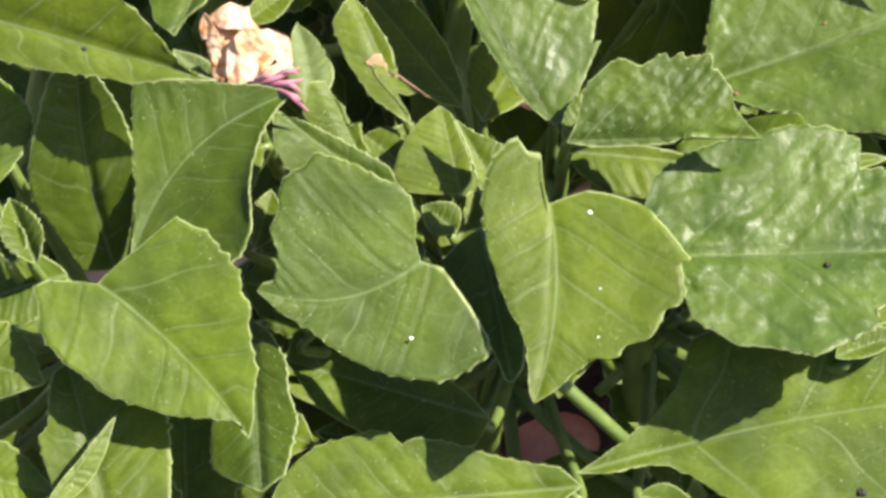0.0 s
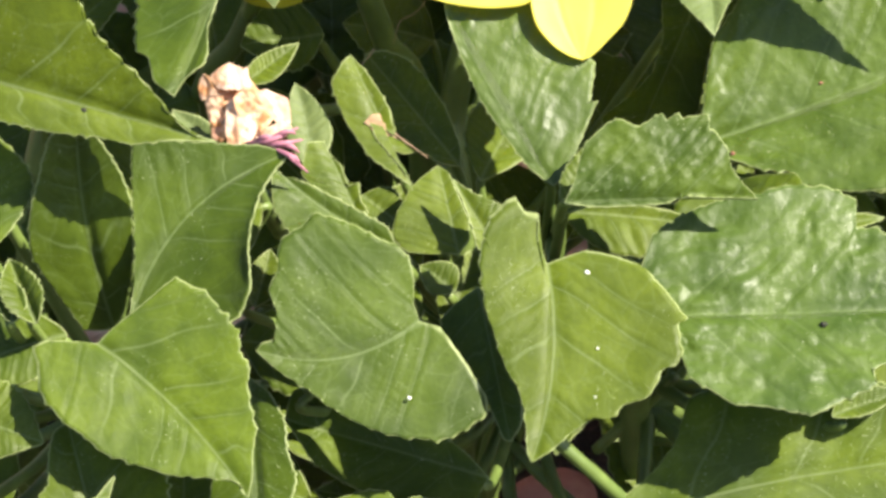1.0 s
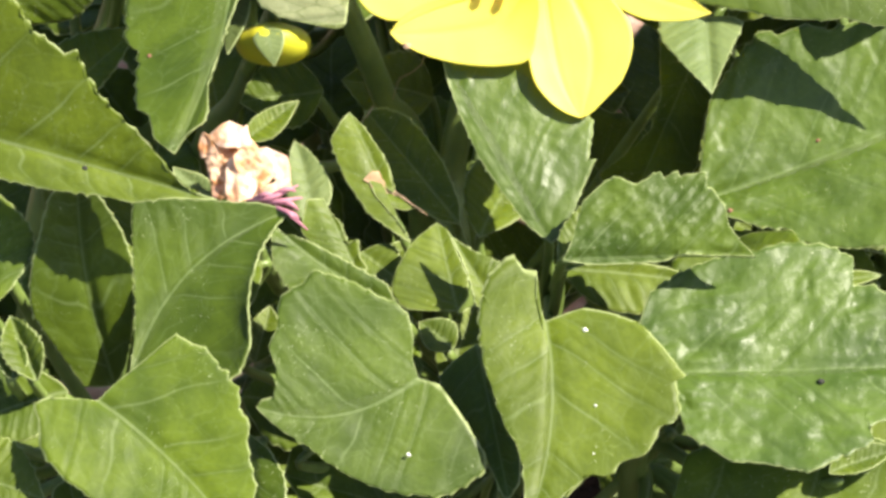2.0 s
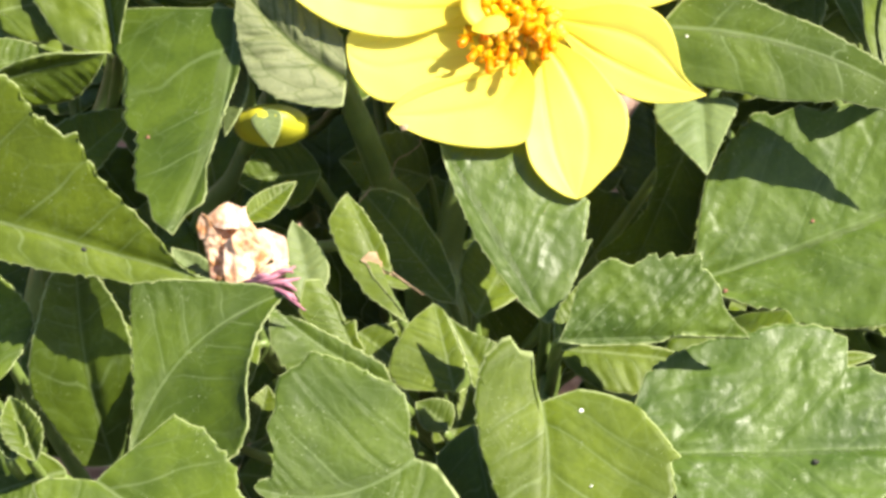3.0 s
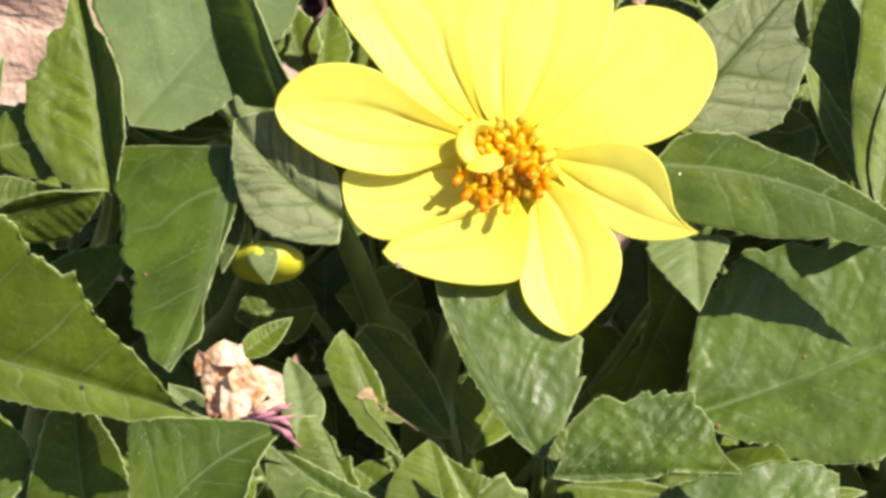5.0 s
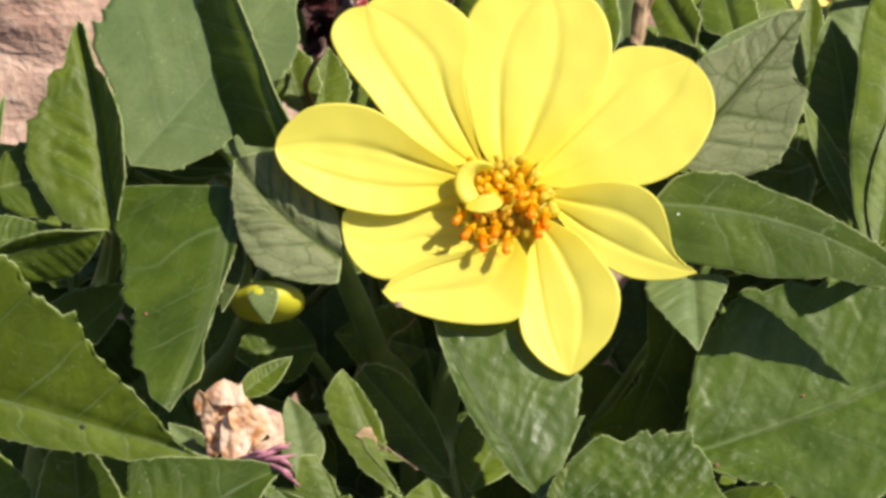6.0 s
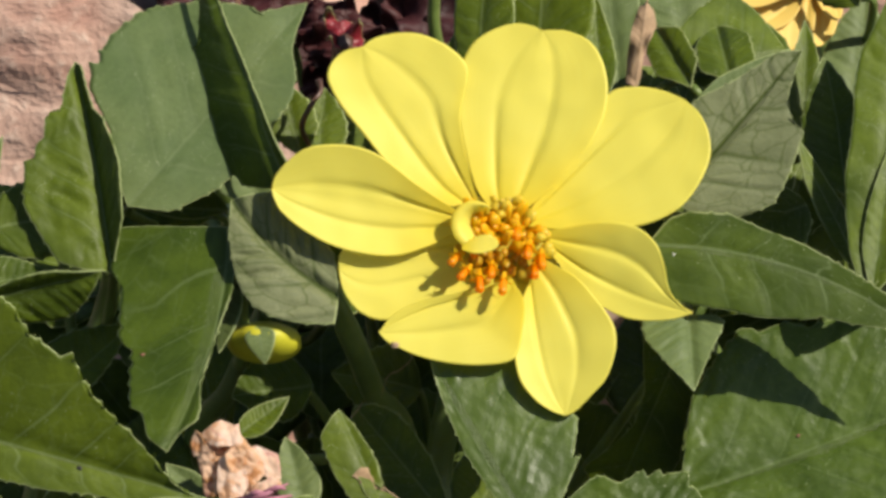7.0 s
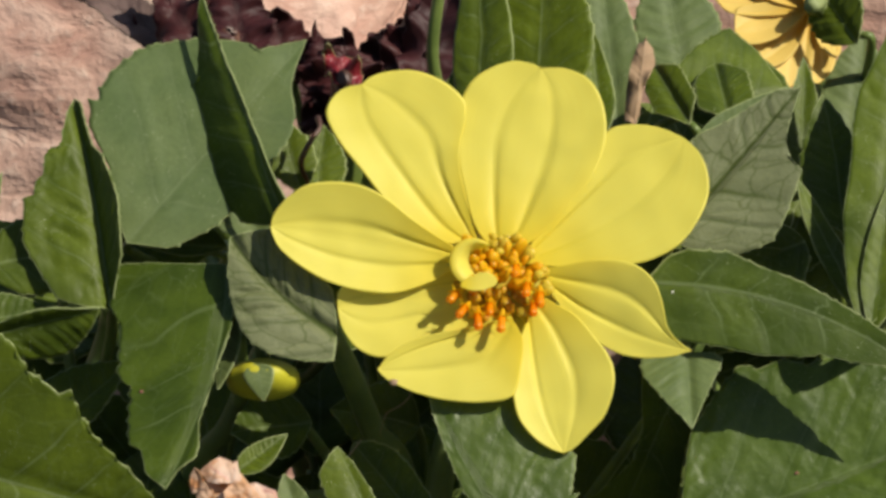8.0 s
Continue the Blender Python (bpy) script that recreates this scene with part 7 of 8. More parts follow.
petal(flower, (0.0185, 0.0189, 0.2926), (0.0541, 0.0375, 0.3125), (-0.0536, -0.6810, 0.7303), (((0.217, 0.077), (0.424, 0.145), (0.631, 0.213), (0.740, 0.252), (0.835, 0.210), (0.934, 0.115)), ((0.107, 0.111), (0.286, 0.258), (0.459, 0.368), (0.633, 0.410), (0.785, 0.377), (0.916, 0.301), (0.988, 0.195), (1.011, 0.097))), fold=(0.0, 0.06), curl=(0.0, 0.1), teeth=0, veins=0, quilt=0, ridges=3, nv=64, nu=20)
petal(flower, (0.0203, 0.0174, 0.2911), (0.0550, 0.0013, 0.2820), (-0.1569, -0.7202, 0.6758), (((0.172, 0.123), (0.329, 0.232), (0.510, 0.291), (0.644, 0.263), (0.732, 0.186), (0.827, 0.060), (0.917, 0.015)), ((0.168, 0.050), (0.332, 0.136), (0.528, 0.180), (0.667, 0.181), (0.787, 0.144), (0.910, 0.077))), fold=(0.14, -0.10), curl=(0.00, 0.10), teeth=0, veins=0, quilt=0, ridges=3, nv=64, nu=20)
petal(flower, (0.0192, 0.0117, 0.2913), (0.0278, -0.0149, 0.2670), (-0.0177, -0.6776, 0.7352), (((0.149, 0.164), (0.243, 0.259), (0.400, 0.339), (0.550, 0.393), (0.682, 0.378), (0.843, 0.281), (0.929, 0.159), (0.988, 0.060)), ((0.143, -0.013), (0.263, 0.068), (0.416, 0.149), (0.575, 0.201), (0.743, 0.208), (0.874, 0.149), (0.959, 0.068))), fold=(0.08, 0.1), curl=(0.1, 0.12), teeth=0, veins=0, quilt=0, ridges=3, nv=64, nu=20)
petal(flower, (0.0166, 0.0049, 0.2883), (-0.0120, -0.0036, 0.2807), (0.0600, -0.7725, 0.6321), (((-0.017, 0.168), (0.067, 0.347), (0.192, 0.510), (0.384, 0.485), (0.600, 0.391), (0.799, 0.257), (0.920, 0.138), (0.971, 0.075)), ((0.223, 0.024), (0.459, 0.070), (0.680, 0.098), (0.882, 0.068))), fold=(0.10, 0.14), teeth=0, veins=0, quilt=0, ridges=3, nv=64, nu=20)
petal(flower, (0.0115, 0.0143, 0.2889), (-0.0207, 0.0102, 0.2869), (0.0601, -0.7836, 0.6183), (((-0.091, 0.252), (0.127, 0.327), (0.430, 0.339), (0.660, 0.367), (0.791, 0.358), (0.912, 0.278), (0.987, 0.135)), ((0.217, 0.148), (0.591, 0.176), (0.856, 0.171), (0.976, 0.111))), fold=(0.14, 0.14), teeth=0, veins=0, quilt=0, ridges=3, nv=64, nu=20)
petal(flower, (0.0096, 0.0171, 0.2939), (-0.0350, 0.0187, 0.3025), (0.0872, -0.7943, 0.6013), (((0.116, 0.062), (0.214, 0.135), (0.365, 0.212), (0.525, 0.232), (0.691, 0.215), (0.835, 0.163), (0.940, 0.100), (0.985, 0.039)), ((0.166, 0.067), (0.345, 0.146), (0.496, 0.229), (0.612, 0.264), (0.746, 0.259), (0.874, 0.216), (0.954, 0.133), (0.994, 0.056))), fold=(0.05, 0.17), curl=(0.24, 0.10), teeth=0, veins=0, quilt=0, ridges=3, nv=64, nu=20)
open_floret(flower, (0.0056, 0.0098, 0.2920), (0.0033, 0.0063, 0.2916), 0)
open_floret(flower, (0.0075, 0.0064, 0.2909), (0.0052, 0.0027, 0.2903), 1)
open_floret(flower, (0.0094, 0.0041, 0.2913), (0.0095, -0.0005, 0.2894), 2)
open_floret(flower, (0.0147, 0.0033, 0.2911), (0.0142, -0.0012, 0.2893), 3)
open_floret(flower, (0.0178, 0.0135, 0.2968), (0.0174, 0.0096, 0.2958), 4)
open_floret(flower, (0.0204, 0.0116, 0.2935), (0.0196, 0.0074, 0.2923), 5)
open_floret(flower, (0.0228, 0.0113, 0.2915), (0.0228, 0.0069, 0.2900), 6)
open_floret(flower, (0.0216, 0.0093, 0.2897), (0.0212, 0.0053, 0.2887), 7)
open_floret(flower, (0.0100, 0.0122, 0.2935), (0.0082, 0.0080, 0.2922), 8)
open_floret(flower, (0.0122, 0.0101, 0.2891), (0.0119, 0.0061, 0.2881), 9)
petal(flower, (0.0186, 0.0168, 0.2887), (0.0225, 0.0224, 0.2944), (0.2967, -0.7740, 0.5594), (0.0017, 0.0015), fold=(0.09, 0.09), teeth=0, veins=0, quilt=0, ridges=0, nv=20, nu=6, point=0.42, peak=(0.6, 0.6), fall=(0.5, 0.5))
petal(flower, (0.0220, 0.0140, 0.2863), (0.0254, 0.0183, 0.2913), (0.2692, -0.8134, 0.5157), (0.0018, 0.0017), fold=(0.09, 0.09), teeth=0, veins=0, quilt=0, ridges=0, nv=20, nu=6, point=0.42, peak=(0.6, 0.6), fall=(0.5, 0.5))
petal(flower, (0.0049, 0.0086, 0.2942), (0.0131, 0.0079, 0.2957), (-0.1924, -0.2718, 0.9429), (0.0037, 0.0022), fold=(-0.14, 0.14), teeth=0, veins=0, quilt=0, ridges=0, nv=24, nu=6, point=0.42, peak=(0.5, 0.5), fall=(0.6, 0.6))
curled_petal(flower, (0.0085, 0.0147, 0.2951), (1.0000, 0.0000, 0.0000), (0.0000, 0.6157, 0.7880), (-0.0000, -0.7880, 0.6157), 0.00533)

# ---- bud, wilted flower and small things ----
def flower_bud(owner, place, behind, face, r):
    """A half-closed bud: ribbed yellow ball, green bracts hugging it, on a bent stalk."""
    place, face = Vector(place), Vector(face).normalized()
    turn = face.to_track_quat("Z", "Y").to_matrix()
    verts, faces, rings, segs = [], [], 14, 40
    for i in range(rings + 1):
        a = math.pi * i / rings - math.pi / 2
        for s in range(segs):
            b = 2 * math.pi * s / segs
            rr = r * math.cos(a) * (1 + 0.06 * abs(math.sin(4 * b)))
            verts.append(place + turn @ Vector((rr * math.cos(b), rr * math.sin(b), 0.55 * r * math.sin(a))))
    for i in range(rings):
        for s in range(segs):
            e = (s + 1) % segs
            faces.append((i * segs + s, i * segs + e, (i + 1) * segs + e, (i + 1) * segs + s))
    n = len(verts)
    bud = part("flower_bud", mesh_of("flower_bud", verts, faces, {"along": [1] * n, "across": [(i % segs) / segs for i in range(n)]}), BUD, owner, "half-closed yellow-green bud with pale bracts")
    part("bud_stalk", tube("bud_stalk", (place - face * r * 0.6, place - face * r * 1.6, behind), (0.0016, 0.0016, 0.0018)), STEM, bud)
    return bud


RED = leaf_material("leaf_crimson", (0.16, 0.012, 0.022), (0.30, 0.03, 0.045), (0.3, 0.06, 0.07), 0.4, 0.2, 0.25, 0.5)


def wilted_flower(owner, place, up, behind):
    """A faded flower head: crumpled peach petals in a tuft, shrivelled magenta strands at its base."""
    place, up = Vector(place), Vector(up).normalized()
    core = part("wilted_flower", tube("wilted_flower", (place - up * 0.001, place + up * 0.006, place + up * 0.012), (0.0022, 0.0036, 0.002), 6, 14, 0.15), WITHERED, owner, "withered peach-coloured flower head, crumpled and dry")
    part("flower_stalk", tube("flower_stalk", (place, place - up * 0.012, Vector(behind)), (0.0016, 0.0016, 0.0022)), STEM, core)
    return core


def dry_tendril(owner, points):
    part("dry_tendril", tube("dry_tendril", points, (0.0005, 0.0007, 0.0006, 0.0005, 0.0008), 8, 8), TWIG, owner, "thin curled brown withered strand")


def pebble(place, r):
    verts, faces, rings, segs = [], [], 12, 20
    place = Vector(place)
    for i in range(rings + 1):
        a = math.pi * i / rings - math.pi / 2
        for s in range(segs):
            b = 2 * math.pi * s / segs
            p = Vector((1.25 * r * math.cos(a) * math.cos(b), r * math.cos(a) * math.sin(b), 0.7 * r * math.sin(a)))
            verts.append(place + p * (1 + 0.18 * noise.noise(p * 90 + place * 40)))
    for i in range(rings):
        for s in range(segs):
            e = (s + 1) % segs
            faces.append((i * segs + s, i * segs + e, (i + 1) * segs + e, (i + 1) * segs + s))
    ob = part("pebble", mesh_of("pebble", verts, faces), PEBBLE)
    tagged(ob, "smooth reddish pebble lying on the soil", "stone", "pebbles")


def far_flower(owner, place, face):
    """An amber flower seen from behind and the side, its petals hanging."""
    place, face = Vector(place), Vector(face).normalized()
    turn = face.to_track_quat("Z", "Y").to_matrix()
    head = part("flower_head", tube("flower_head", (place - face * 0.006, place, place + face * 0.005), (0.0016, 0.0030, 0.0022), 5, 14, 0.2), LEAF, owner, "amber-yellow dahlia flower seen from its back")
    return head


def speck(owner, place, r, material=None, label="small white speck on a leaf"):
    """A small lump on a leaf: a chalky dropping unless another material is given."""
    bm = bmesh.new()
    bmesh.ops.create_icosphere(bm, subdivisions=2, radius=r)
    for v in bm.verts:
        v.co = Vector(place) + Vector((v.co.x * 1.1, v.co.y, v.co.z * 0.8)) * (1 + 0.5 * noise.noise(v.co * 1500 + Vector(place) * 90))
    me = bpy.data.meshes.new("speck")
    bm.to_mesh(me)
    bm.free()
    part("speck", me, material or CHALK, owner, label)



bud = flower_bud(dahlia, (-0.0369, 0.0058, 0.2707), (-0.0379, 0.0449, 0.2524), (0.0000, -0.7942, -0.6105), 0.0078)
leaf(bud, (-0.0378, 0.0027, 0.2785), (-0.0361, -0.0031, 0.2718), (-0.0000, -0.7563, 0.6542), (0.0034, 0.0032), PALE, arch=0.0010, peak=(0.25, 0.25), teeth=0, quilt=0, kind='bract', nv=16, nu=4, label='pale green bract')
leaf(bud, (-0.0435, 0.0149, 0.2816), (-0.0467, -0.0000, 0.2720), (-0.4771, -0.3946, 0.7853), (0.0037, 0.0032), PALE, teeth=0, quilt=0, kind='bract', nv=16, nu=4, label='grey-green bract')
wilted = wilted_flower(dahlia, (-0.0409, -0.0280, 0.2566), (-0.1154, 0.4026, 0.9057), (-0.0369, 0.0064, 0.2033))
petal(wilted, (-0.0453, -0.0306, 0.2661), (-0.0459, -0.0274, 0.2703), (0.0429, -0.7772, 0.6278), (((0.171, 0.537), (0.744, 0.695), (1.049, 0.439)), ((-0.098, 0.878), (0.427, 1.159), (0.915, 0.768))), WITHERED, teeth=0, quilt=0, veins=0, nv=48, nu=14, crease=0.0014)
petal(wilted, (-0.0490, -0.0309, 0.2698), (-0.0503, -0.0283, 0.2739), (0.0429, -0.7772, 0.6278), (((-0.045, 0.378), (0.441, 0.370), (0.764, 0.210)), ((0.078, 0.436), (0.412, 0.281), (0.761, 0.253))), WITHERED, teeth=0, quilt=0, veins=0, nv=48, nu=14, crease=0.001, fold=(-0.3, 0.5))
petal(wilted, (-0.0456, -0.0322, 0.2722), (-0.0449, -0.0271, 0.2755), (0.0429, -0.7772, 0.6278), (((0.040, 0.291), (0.289, 0.551), (0.460, 0.637), (0.771, 0.314)), ((0.151, 0.489), (0.200, 0.829), (0.391, 0.883), (0.677, 0.740), (0.989, 0.634), (0.894, 0.546))), WILTED, teeth=0, quilt=0, veins=0, nv=48, nu=14, crease=0.001, fold=(-0.35, -0.3))
petal(wilted, (-0.0470, -0.0376, 0.2629), (-0.0482, -0.0306, 0.2701), (0.0429, -0.7772, 0.6278), (((0.063, 0.134), (0.466, 0.157), (0.883, 0.202)), ((0.053, 0.147), (0.425, 0.191), (0.978, 0.186))), WITHERED, teeth=0, quilt=0, veins=0, nv=48, nu=14, crease=0.0018, fold=(-0.4, 0.3))
petal(wilted, (-0.0428, -0.0404, 0.2649), (-0.0436, -0.0329, 0.2712), (0.0429, -0.7772, 0.6278), (((0.042, 0.241), (0.325, 0.281), (0.688, 0.242), (0.928, 0.188)), ((0.100, 0.300), (0.336, 0.415), (0.704, 0.381), (0.960, 0.217))), WILTED, teeth=0, quilt=0, veins=0, nv=48, nu=14, crease=0.0009, fold=(-0.35, -0.2))
petal(wilted, (-0.0390, -0.0377, 0.2648), (-0.0413, -0.0318, 0.2724), (0.0429, -0.7772, 0.6278), (((0.246, 0.208), (0.642, 0.331), (0.883, 0.321), (0.988, 0.149)), ((0.139, 0.229), (0.307, 0.441), (0.572, 0.456), (0.870, 0.334), (0.987, 0.155))), WITHERED, teeth=0, quilt=0, veins=0, nv=48, nu=14, crease=0.0014, fold=(0.2, -0.3))
petal(wilted, (-0.0343, -0.0350, 0.2650), (-0.0375, -0.0304, 0.2715), (0.0429, -0.7772, 0.6278), (((0.265, 0.102), (0.669, 0.178), (1.026, 0.213)), ((0.004, 0.285), (0.287, 0.399), (0.590, 0.462), (0.807, 0.221))), WILTED, teeth=0, quilt=0, veins=0, nv=48, nu=14, crease=0.0012, fold=(-0.2, -0.5))
petal(wilted, (-0.0381, -0.0405, 0.2656), (-0.0320, -0.0373, 0.2672), (0.0429, -0.7772, 0.6278), (((0.080, 0.259), (0.232, 0.368), (0.589, 0.330), (0.739, 0.364), (0.900, 0.204)), ((0.220, 0.191), (0.795, 0.175))), WILTED, teeth=0, quilt=0, veins=0, nv=48, nu=14, crease=0.0012, fold=(-0.5, -0.2))
petal(wilted, (-0.0450, -0.0392, 0.2632), (-0.0404, -0.0383, 0.2644), (0.0429, -0.7772, 0.6278), (((0.209, 0.257), (0.862, 0.345)), ((0.302, 0.223), (0.678, 0.220))), WITHERED, teeth=0, quilt=0, veins=0, nv=48, nu=14, crease=0.001)
part("strand", tube("strand", ((-0.0411, -0.0404, 0.2652), (-0.0361, -0.0422, 0.2676), (-0.0307, -0.0391, 0.2683)), (0.0004, 0.0006, 0.0002), 5), MAGENTA, wilted, "shrivelled magenta strand")
part("strand", tube("strand", ((-0.0394, -0.0407, 0.2649), (-0.0338, -0.0427, 0.2671), (-0.0298, -0.0407, 0.2664)), (0.0004, 0.0006, 0.0002), 5), MAGENTA, wilted, "shrivelled magenta strand")
part("strand", tube("strand", ((-0.0377, -0.0409, 0.2660), (-0.0332, -0.0412, 0.2689), (-0.0311, -0.0406, 0.2680)), (0.0004, 0.0006, 0.0002), 5), MAGENTA, wilted, "shrivelled magenta strand")
part("strand", tube("strand", ((-0.0365, -0.0416, 0.2653), (-0.0327, -0.0449, 0.2659), (-0.0315, -0.0456, 0.2650), (-0.0287, -0.0455, 0.2618)), (0.0004, 0.0006, 0.0002), 5), MAGENTA, wilted, "shrivelled magenta strand")
part("strand", tube("strand", ((-0.0353, -0.0412, 0.2659), (-0.0321, -0.0431, 0.2666), (-0.0305, -0.0431, 0.2650)), (0.0004, 0.0006, 0.0002), 5), MAGENTA, wilted, "shrivelled magenta strand")
part("strand", tube("strand", ((-0.0397, -0.0409, 0.2660), (-0.0373, -0.0418, 0.2681), (-0.0350, -0.0412, 0.2673)), (0.0004, 0.0006, 0.0002), 5), MAGENTA, wilted, "shrivelled magenta strand")
part("strand", tube("strand", ((-0.0341, -0.0438, 0.2657), (-0.0315, -0.0452, 0.2655), (-0.0304, -0.0458, 0.2646)), (0.0004, 0.0006, 0.0002), 5), MAGENTA, wilted, "shrivelled magenta strand")
dry_tendril(far_dahlia, ((-0.0279, 0.0500, 0.2915), (-0.0293, 0.0494, 0.2973), (-0.0271, 0.0516, 0.3017), (-0.0252, 0.0542, 0.3033), (-0.0257, 0.0572, 0.3040)))
maroon = tagged(plant("maroon_plant", (-0.0306, 0.2002, 0.0000), "dark maroon ruffled foliage plant before the stone"), category="plant")
part("stem", tube("stem", ((-0.0306, 0.2002, 0.0000), (-0.0239, 0.1707, 0.2186), (-0.0221, 0.1619, 0.2399)), (0.004, 0.003, 0.002), 8), TWIG, maroon)
part("stem", tube("stem", ((-0.0406, 0.2002, 0.0000), (-0.0499, 0.1843, 0.2197), (-0.0519, 0.1772, 0.2432)), (0.004, 0.003, 0.002), 8), TWIG, maroon)
leaf(maroon, (-0.0522, 0.1779, 0.2343), (-0.0710, 0.1976, 0.2484), (0.0000, -0.5404, 0.8414), (0.0086, 0.0086), MAROON, stalk=(-0.0484, 0.1869, 0.1831), wave=0.004, tooth=0.12, teeth=9, quilt=0.001)
leaf(maroon, (-0.0477, 0.1741, 0.2385), (-0.0522, 0.1951, 0.2534), (-0.0000, -0.5404, 0.8414), (0.0091, 0.0091), MAROON, stalk=(-0.0484, 0.1869, 0.1831), wave=0.004, tooth=0.12, teeth=9, quilt=0.001)
leaf(maroon, (-0.0354, 0.1831, 0.2291), (-0.0427, 0.1980, 0.2398), (-0.0000, -0.5404, 0.8414), (0.0085, 0.0085), MAROON, stalk=(-0.0250, 0.1756, 0.1822), wave=0.004, tooth=0.12, teeth=9, quilt=0.001)
leaf(maroon, (-0.0238, 0.1714, 0.2302), (-0.0296, 0.1874, 0.2416), (0.0000, -0.5404, 0.8414), (0.0077, 0.0077), MAROON, stalk=(-0.0250, 0.1756, 0.1822), wave=0.004, tooth=0.12, teeth=9, quilt=0.001)
leaf(maroon, (-0.0209, 0.1686, 0.2320), (-0.0224, 0.1834, 0.2425), (0.0000, -0.5404, 0.8414), (0.0084, 0.0084), MAROON, stalk=(-0.0250, 0.1756, 0.1822), wave=0.004, tooth=0.12, teeth=9, quilt=0.001)
leaf(maroon, (-0.0183, 0.1796, 0.2247), (-0.0098, 0.1957, 0.2362), (0.0000, -0.5404, 0.8414), (0.0078, 0.0078), MAROON, stalk=(-0.0250, 0.1756, 0.1822), wave=0.004, tooth=0.12, teeth=9, quilt=0.001)
leaf(maroon, (-0.0157, 0.1985, 0.2154), (-0.0012, 0.2149, 0.2272), (0.0000, -0.5404, 0.8414), (0.0073, 0.0073), MAROON, stalk=(-0.0250, 0.1756, 0.1822), wave=0.004, tooth=0.12, teeth=9, quilt=0.001)
leaf(maroon, (-0.0243, 0.1927, 0.2141), (-0.0171, 0.2039, 0.2222), (-0.0000, -0.5404, 0.8414), (0.0065, 0.0065), MAROON, stalk=(-0.0250, 0.1756, 0.1822), wave=0.004, tooth=0.12, teeth=9, quilt=0.001)
leaf(maroon, (-0.0300, 0.1885, 0.2117), (-0.0360, 0.2022, 0.2216), (-0.0000, -0.5404, 0.8414), (0.0079, 0.0079), MAROON, stalk=(-0.0250, 0.1756, 0.1822), wave=0.004, tooth=0.12, teeth=9, quilt=0.001)
leaf(maroon, (-0.0096, 0.1771, 0.2331), (-0.0040, 0.1932, 0.2446), (0.0000, -0.5404, 0.8414), (0.0063, 0.0063), MAROON, stalk=(-0.0250, 0.1756, 0.1822), wave=0.004, tooth=0.12, teeth=9, quilt=0.001)
leaf(maroon, (-0.0585, 0.1922, 0.2299), (-0.0774, 0.2009, 0.2362), (-0.0000, -0.5404, 0.8414), (0.0059, 0.0059), MAROON, stalk=(-0.0484, 0.1869, 0.1831), wave=0.004, tooth=0.12, teeth=9, quilt=0.001)
leaf(maroon, (-0.0125, 0.1742, 0.2249), (-0.0040, 0.1866, 0.2337), (0.0000, -0.5404, 0.8414), (0.0071, 0.0071), MAROON, stalk=(-0.0250, 0.1756, 0.1822), wave=0.004, tooth=0.12, teeth=9, quilt=0.001)
leaf(maroon, (-0.0252, 0.1666, 0.2215), (-0.0295, 0.1776, 0.2294), (-0.0000, -0.5404, 0.8414), (0.0070, 0.0070), MAROON, stalk=(-0.0250, 0.1756, 0.1822), wave=0.004, tooth=0.12, teeth=9, quilt=0.001)
leaf(maroon, (-0.0039, 0.1671, 0.2314), (0.0045, 0.1954, 0.2516), (-0.0000, -0.5404, 0.8414), (0.0084, 0.0084), MAROON, stalk=(-0.0250, 0.1756, 0.1822), wave=0.004, tooth=0.12, teeth=9, quilt=0.001)
leaf(maroon, (0.0031, 0.1712, 0.2303), (-0.0012, 0.2021, 0.2524), (-0.0000, -0.5404, 0.8414), (0.0084, 0.0084), MAROON, stalk=(-0.0250, 0.1756, 0.1822), wave=0.004, tooth=0.12, teeth=9, quilt=0.001)
leaf(maroon, (-0.0569, 0.1881, 0.2300), (-0.0954, 0.2074, 0.2439), (0.0000, -0.5404, 0.8414), (0.0050, 0.0059), PURPLE, stalk=(-0.0484, 0.1869, 0.1831), wave=0.002, tooth=0.1, teeth=8, label='dusty purple-brown leaf')
leaf(maroon, (-0.0179, 0.1624, 0.2396), (-0.0271, 0.1709, 0.2457), (-0.0000, -0.5404, 0.8414), (0.0043, 0.0043), RED, stalk=(-0.0250, 0.1756, 0.1822), wave=0.003, tooth=0.12, teeth=7, label='crimson young leaf')
part("stem", tube("stem", ((0.0044, 0.1485, 0.2389), (-0.0004, 0.1504, 0.2575), (0.0023, 0.1562, 0.2813)), (0.0016, 0.0016, 0.0015), 8), STEM, far_dahlia)
pebble((0.0278, 0.1250, 0.0123), 0.0094)
pebble((0.0406, 0.1042, 0.0117), 0.0057)
part("dry_edge", tube("dry_edge", ((-0.0122, -0.0166, 0.2497), (-0.0102, -0.0173, 0.2482), (-0.0044, -0.0198, 0.2449)), (0.0002, 0.00016, 0.00008), 8, 10, 0.3), DRIED, dahlia, "brown withered edge of a torn leaf")
speck(dahlia, (0.0275, -0.0728, 0.2581), 0.0004)
speck(dahlia, (-0.0080, -0.0899, 0.2399), 0.0004)
speck(dahlia, (0.0294, -0.0865, 0.2500), 0.00024)
speck(dahlia, (0.0289, -0.0947, 0.2444), 0.00024)
speck(neighbour, (0.0843, -0.0038, 0.2365), 0.00042)
speck(neighbour, (0.0516, 0.0175, 0.2857), 0.00026)
amber = far_flower(far_dahlia, (0.0908, 0.1333, 0.2845), (0.3500, 0.8323, -0.3965))
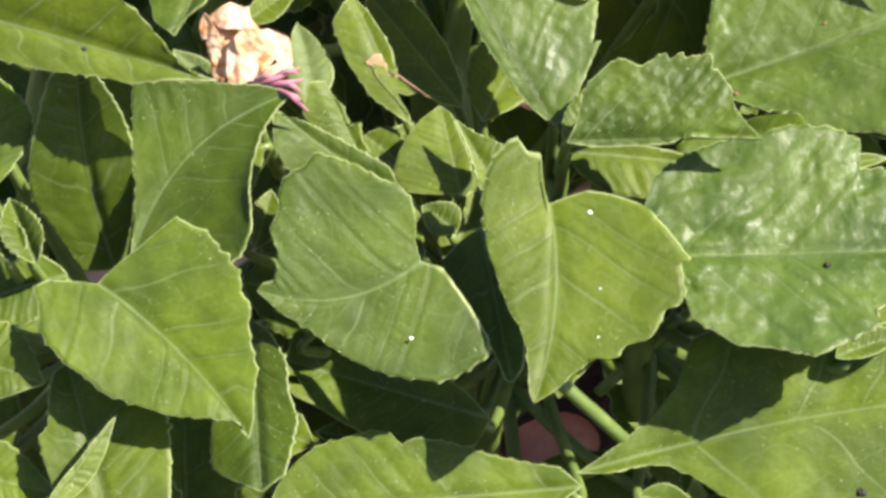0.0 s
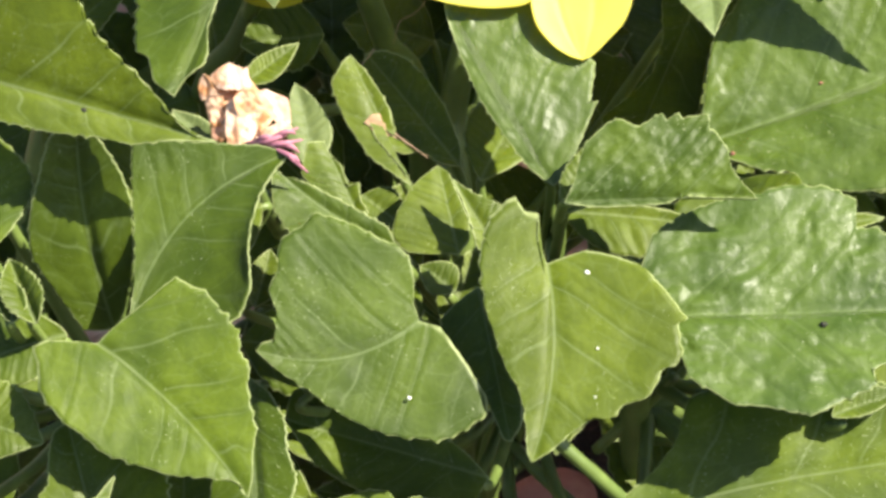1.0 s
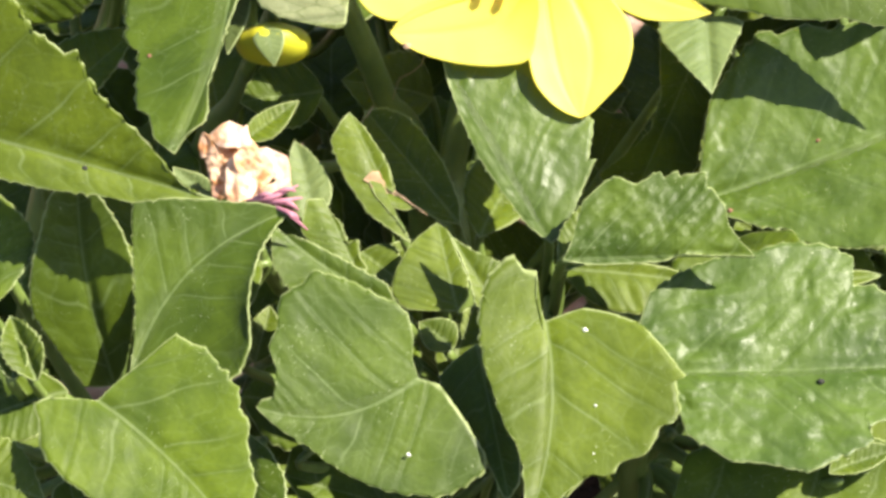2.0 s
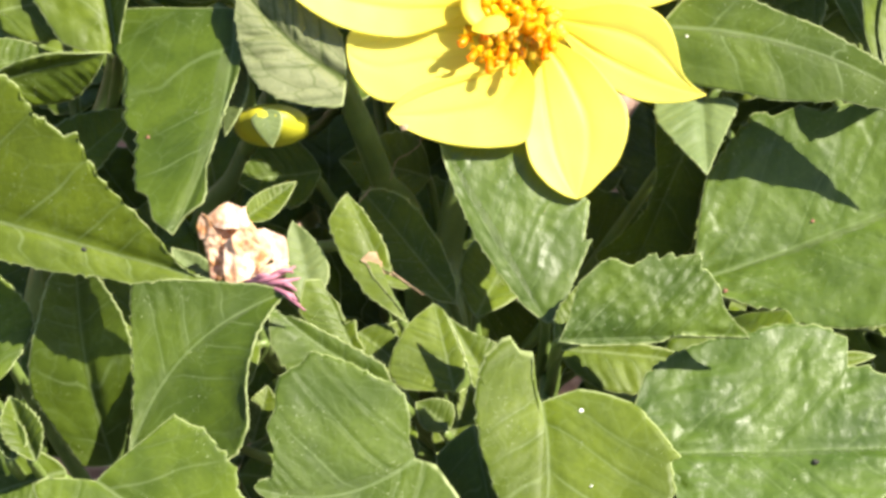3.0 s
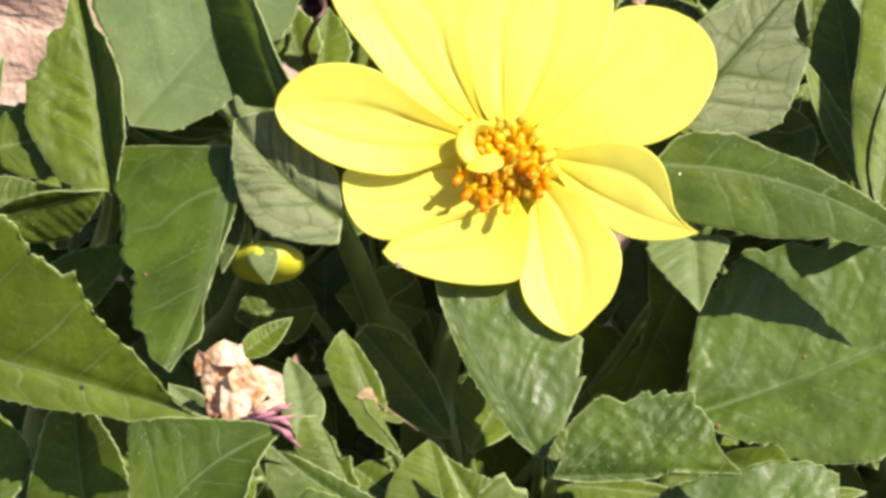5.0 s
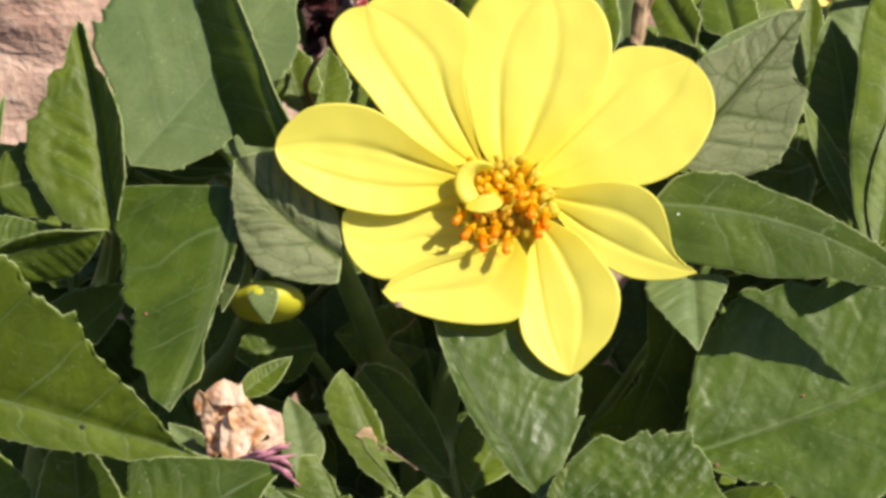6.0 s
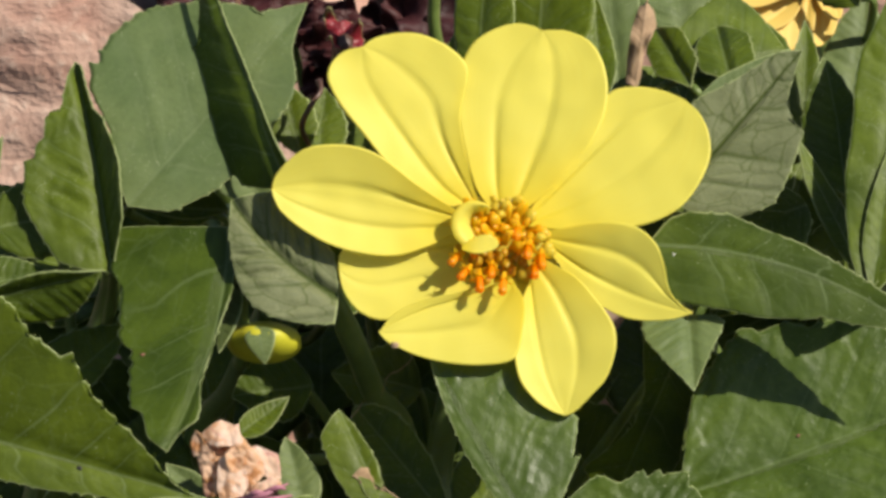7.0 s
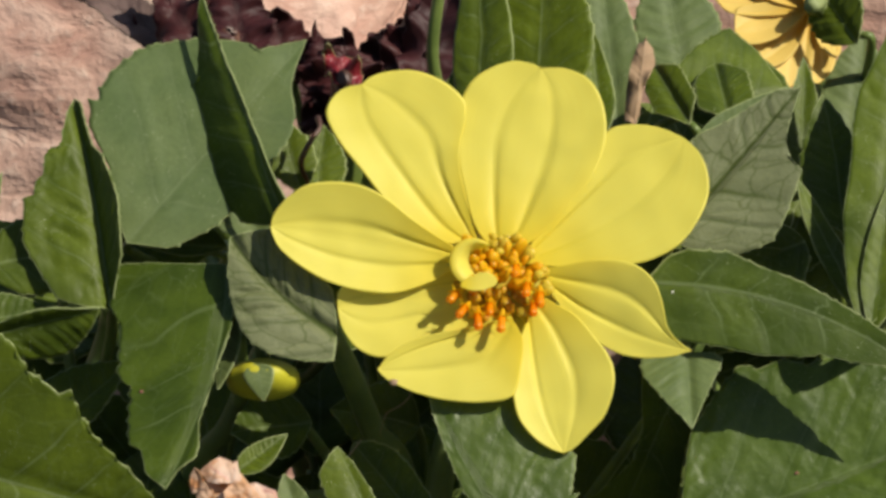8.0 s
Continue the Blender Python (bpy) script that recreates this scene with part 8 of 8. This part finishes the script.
petal(amber, (0.0896, 0.1374, 0.2815), (0.0664, 0.1401, 0.2819), (-0.0192, -0.3432, 0.9391), (((0.192, 0.154), (0.533, 0.215), (0.823, 0.200)), ((0.220, 0.236), (0.631, 0.299), (0.910, 0.171))), AMBER, fold=(0.10, 0.10), teeth=0, veins=0, quilt=0, ridges=3, nv=30, nu=8)
petal(amber, (0.0895, 0.1362, 0.2816), (0.0712, 0.1309, 0.2782), (-0.0298, -0.4729, 0.8806), (((0.292, 0.182), (0.662, 0.281), (0.951, 0.223)), ((0.212, 0.128), (0.541, 0.241), (0.863, 0.271))), AMBER, fold=(0.10, 0.10), teeth=0, veins=0, quilt=0, ridges=3, nv=30, nu=8)
petal(amber, (0.0898, 0.1389, 0.2792), (0.0766, 0.1269, 0.2723), (0.0889, -0.5716, 0.8157), (((0.330, 0.154), (0.659, 0.261), (0.971, 0.163)), ((0.263, 0.101), (0.663, 0.219), (0.957, 0.240))), AMBER, fold=(0.10, 0.10), teeth=0, veins=0, quilt=0, ridges=3, nv=30, nu=8)
petal(amber, (0.0902, 0.1401, 0.2781), (0.0841, 0.1241, 0.2667), (0.2125, -0.6202, 0.7551), (((0.272, 0.099), (0.607, 0.183), (0.867, 0.168)), ((0.328, 0.134), (0.714, 0.272), (0.889, 0.254))), AMBER, fold=(0.10, 0.10), teeth=0, veins=0, quilt=0, ridges=3, nv=30, nu=8)
petal(amber, (0.0908, 0.1423, 0.2767), (0.0917, 0.1276, 0.2654), (0.3125, -0.5625, 0.7655), (((0.243, 0.134), (0.548, 0.263), (0.819, 0.189)), ((0.339, 0.152), (0.733, 0.267), (0.996, 0.206))), AMBER, fold=(0.10, 0.10), teeth=0, veins=0, quilt=0, ridges=3, nv=30, nu=8)
petal(amber, (0.0901, 0.1364, 0.2809), (0.0757, 0.1464, 0.2859), (0.1078, -0.2544, 0.9611), (0.0059, 0.0051), AMBER, fold=(0.10, 0.10), teeth=0, veins=0, quilt=0, ridges=3, nv=30, nu=8, point=0.45, peak=(0.65, 0.65), fall=(0.45, 0.45))
petal(amber, (0.0899, 0.1344, 0.2822), (0.0852, 0.1500, 0.2900), (0.2680, -0.3007, 0.9153), (0.0053, 0.0048), AMBER, fold=(0.10, 0.10), teeth=0, veins=0, quilt=0, ridges=3, nv=30, nu=8, point=0.45, peak=(0.65, 0.65), fall=(0.45, 0.45))
petal(amber, (0.0900, 0.1352, 0.2817), (0.0987, 0.1509, 0.2895), (0.2423, -0.4838, 0.8410), (0.0046, 0.0045), AMBER, fold=(0.10, 0.10), teeth=0, veins=0, quilt=0, ridges=3, nv=30, nu=8, point=0.45, peak=(0.65, 0.65), fall=(0.45, 0.45))
petal(amber, (0.0907, 0.1418, 0.2775), (0.0955, 0.1295, 0.2714), (0.2544, -0.2854, 0.9240), (0.0029, 0.0032), AMBER, fold=(0.10, 0.10), teeth=0, veins=0, quilt=0, ridges=3, nv=30, nu=8, point=0.45, peak=(0.65, 0.65), fall=(0.45, 0.45))
speck(neighbour, (0.0797, 0.0054, 0.2451), 0.0004, BROWN_SPOT, "small brown spot on a leaf")
speck(dahlia, (0.0605, -0.0067, 0.2355), 0.0005, BROWN_SPOT, "small brown spot on a leaf")
speck(side_dahlia, (-0.0726, -0.0537, 0.2843), 0.0006, DARK_SPOT, "small dark spot on a leaf")
speck(side_dahlia, (-0.0625, -0.0042, 0.2752), 0.0004, BROWN_SPOT, "small brown spot on a leaf")
# dark lumps laid on two leaves in place of holes through them
speck(neighbour, (0.0758, -0.0700, 0.2419), 0.0007, DARK_SPOT, "small dark spot on a leaf")
speck(neighbour, (0.0834, -0.0931, 0.2009), 0.0009, DARK_SPOT, "small dark spot on a leaf")
part("fibre", tube("fibre", ((-0.0052, 0.0079, 0.2678), (-0.0053, 0.0062, 0.2657), (-0.0075, 0.0049, 0.2640), (-0.0102, 0.0040, 0.2628), (-0.0112, 0.0023, 0.2606), (-0.0117, 0.0011, 0.2592)), (0.00006, 0.00008, 0.00008, 0.00006), 8, 6), DRIED, dahlia, "fine pale fibre caught between stems")
part("fibre", tube("fibre", ((-0.0158, 0.0034, 0.2562), (-0.0168, 0.0025, 0.2549), (-0.0184, 0.0013, 0.2534)), (0.0001, 0.00015, 0.0001), 8, 6), DRIED, dahlia, "short pale fibre")
speck(flower, (-0.0086, -0.0055, 0.2788), 0.0008, DRIED, "withered brown petal tip")
part("dry_patch", drawn_blade("dry_patch", (-0.0175, -0.0169, 0.2525), (-0.0105, -0.0185, 0.2494), (0.0, -0.5404, 0.8414), (((0.11, 0.30), (0.31, 0.33), (0.56, 0.11)), ((0.2, 0.03), (0.6, 0.04))), teeth=3, nv=40, nu=8), DRIED, dahlia, "brown withered patch at the tear of a leaf", 0.00025)
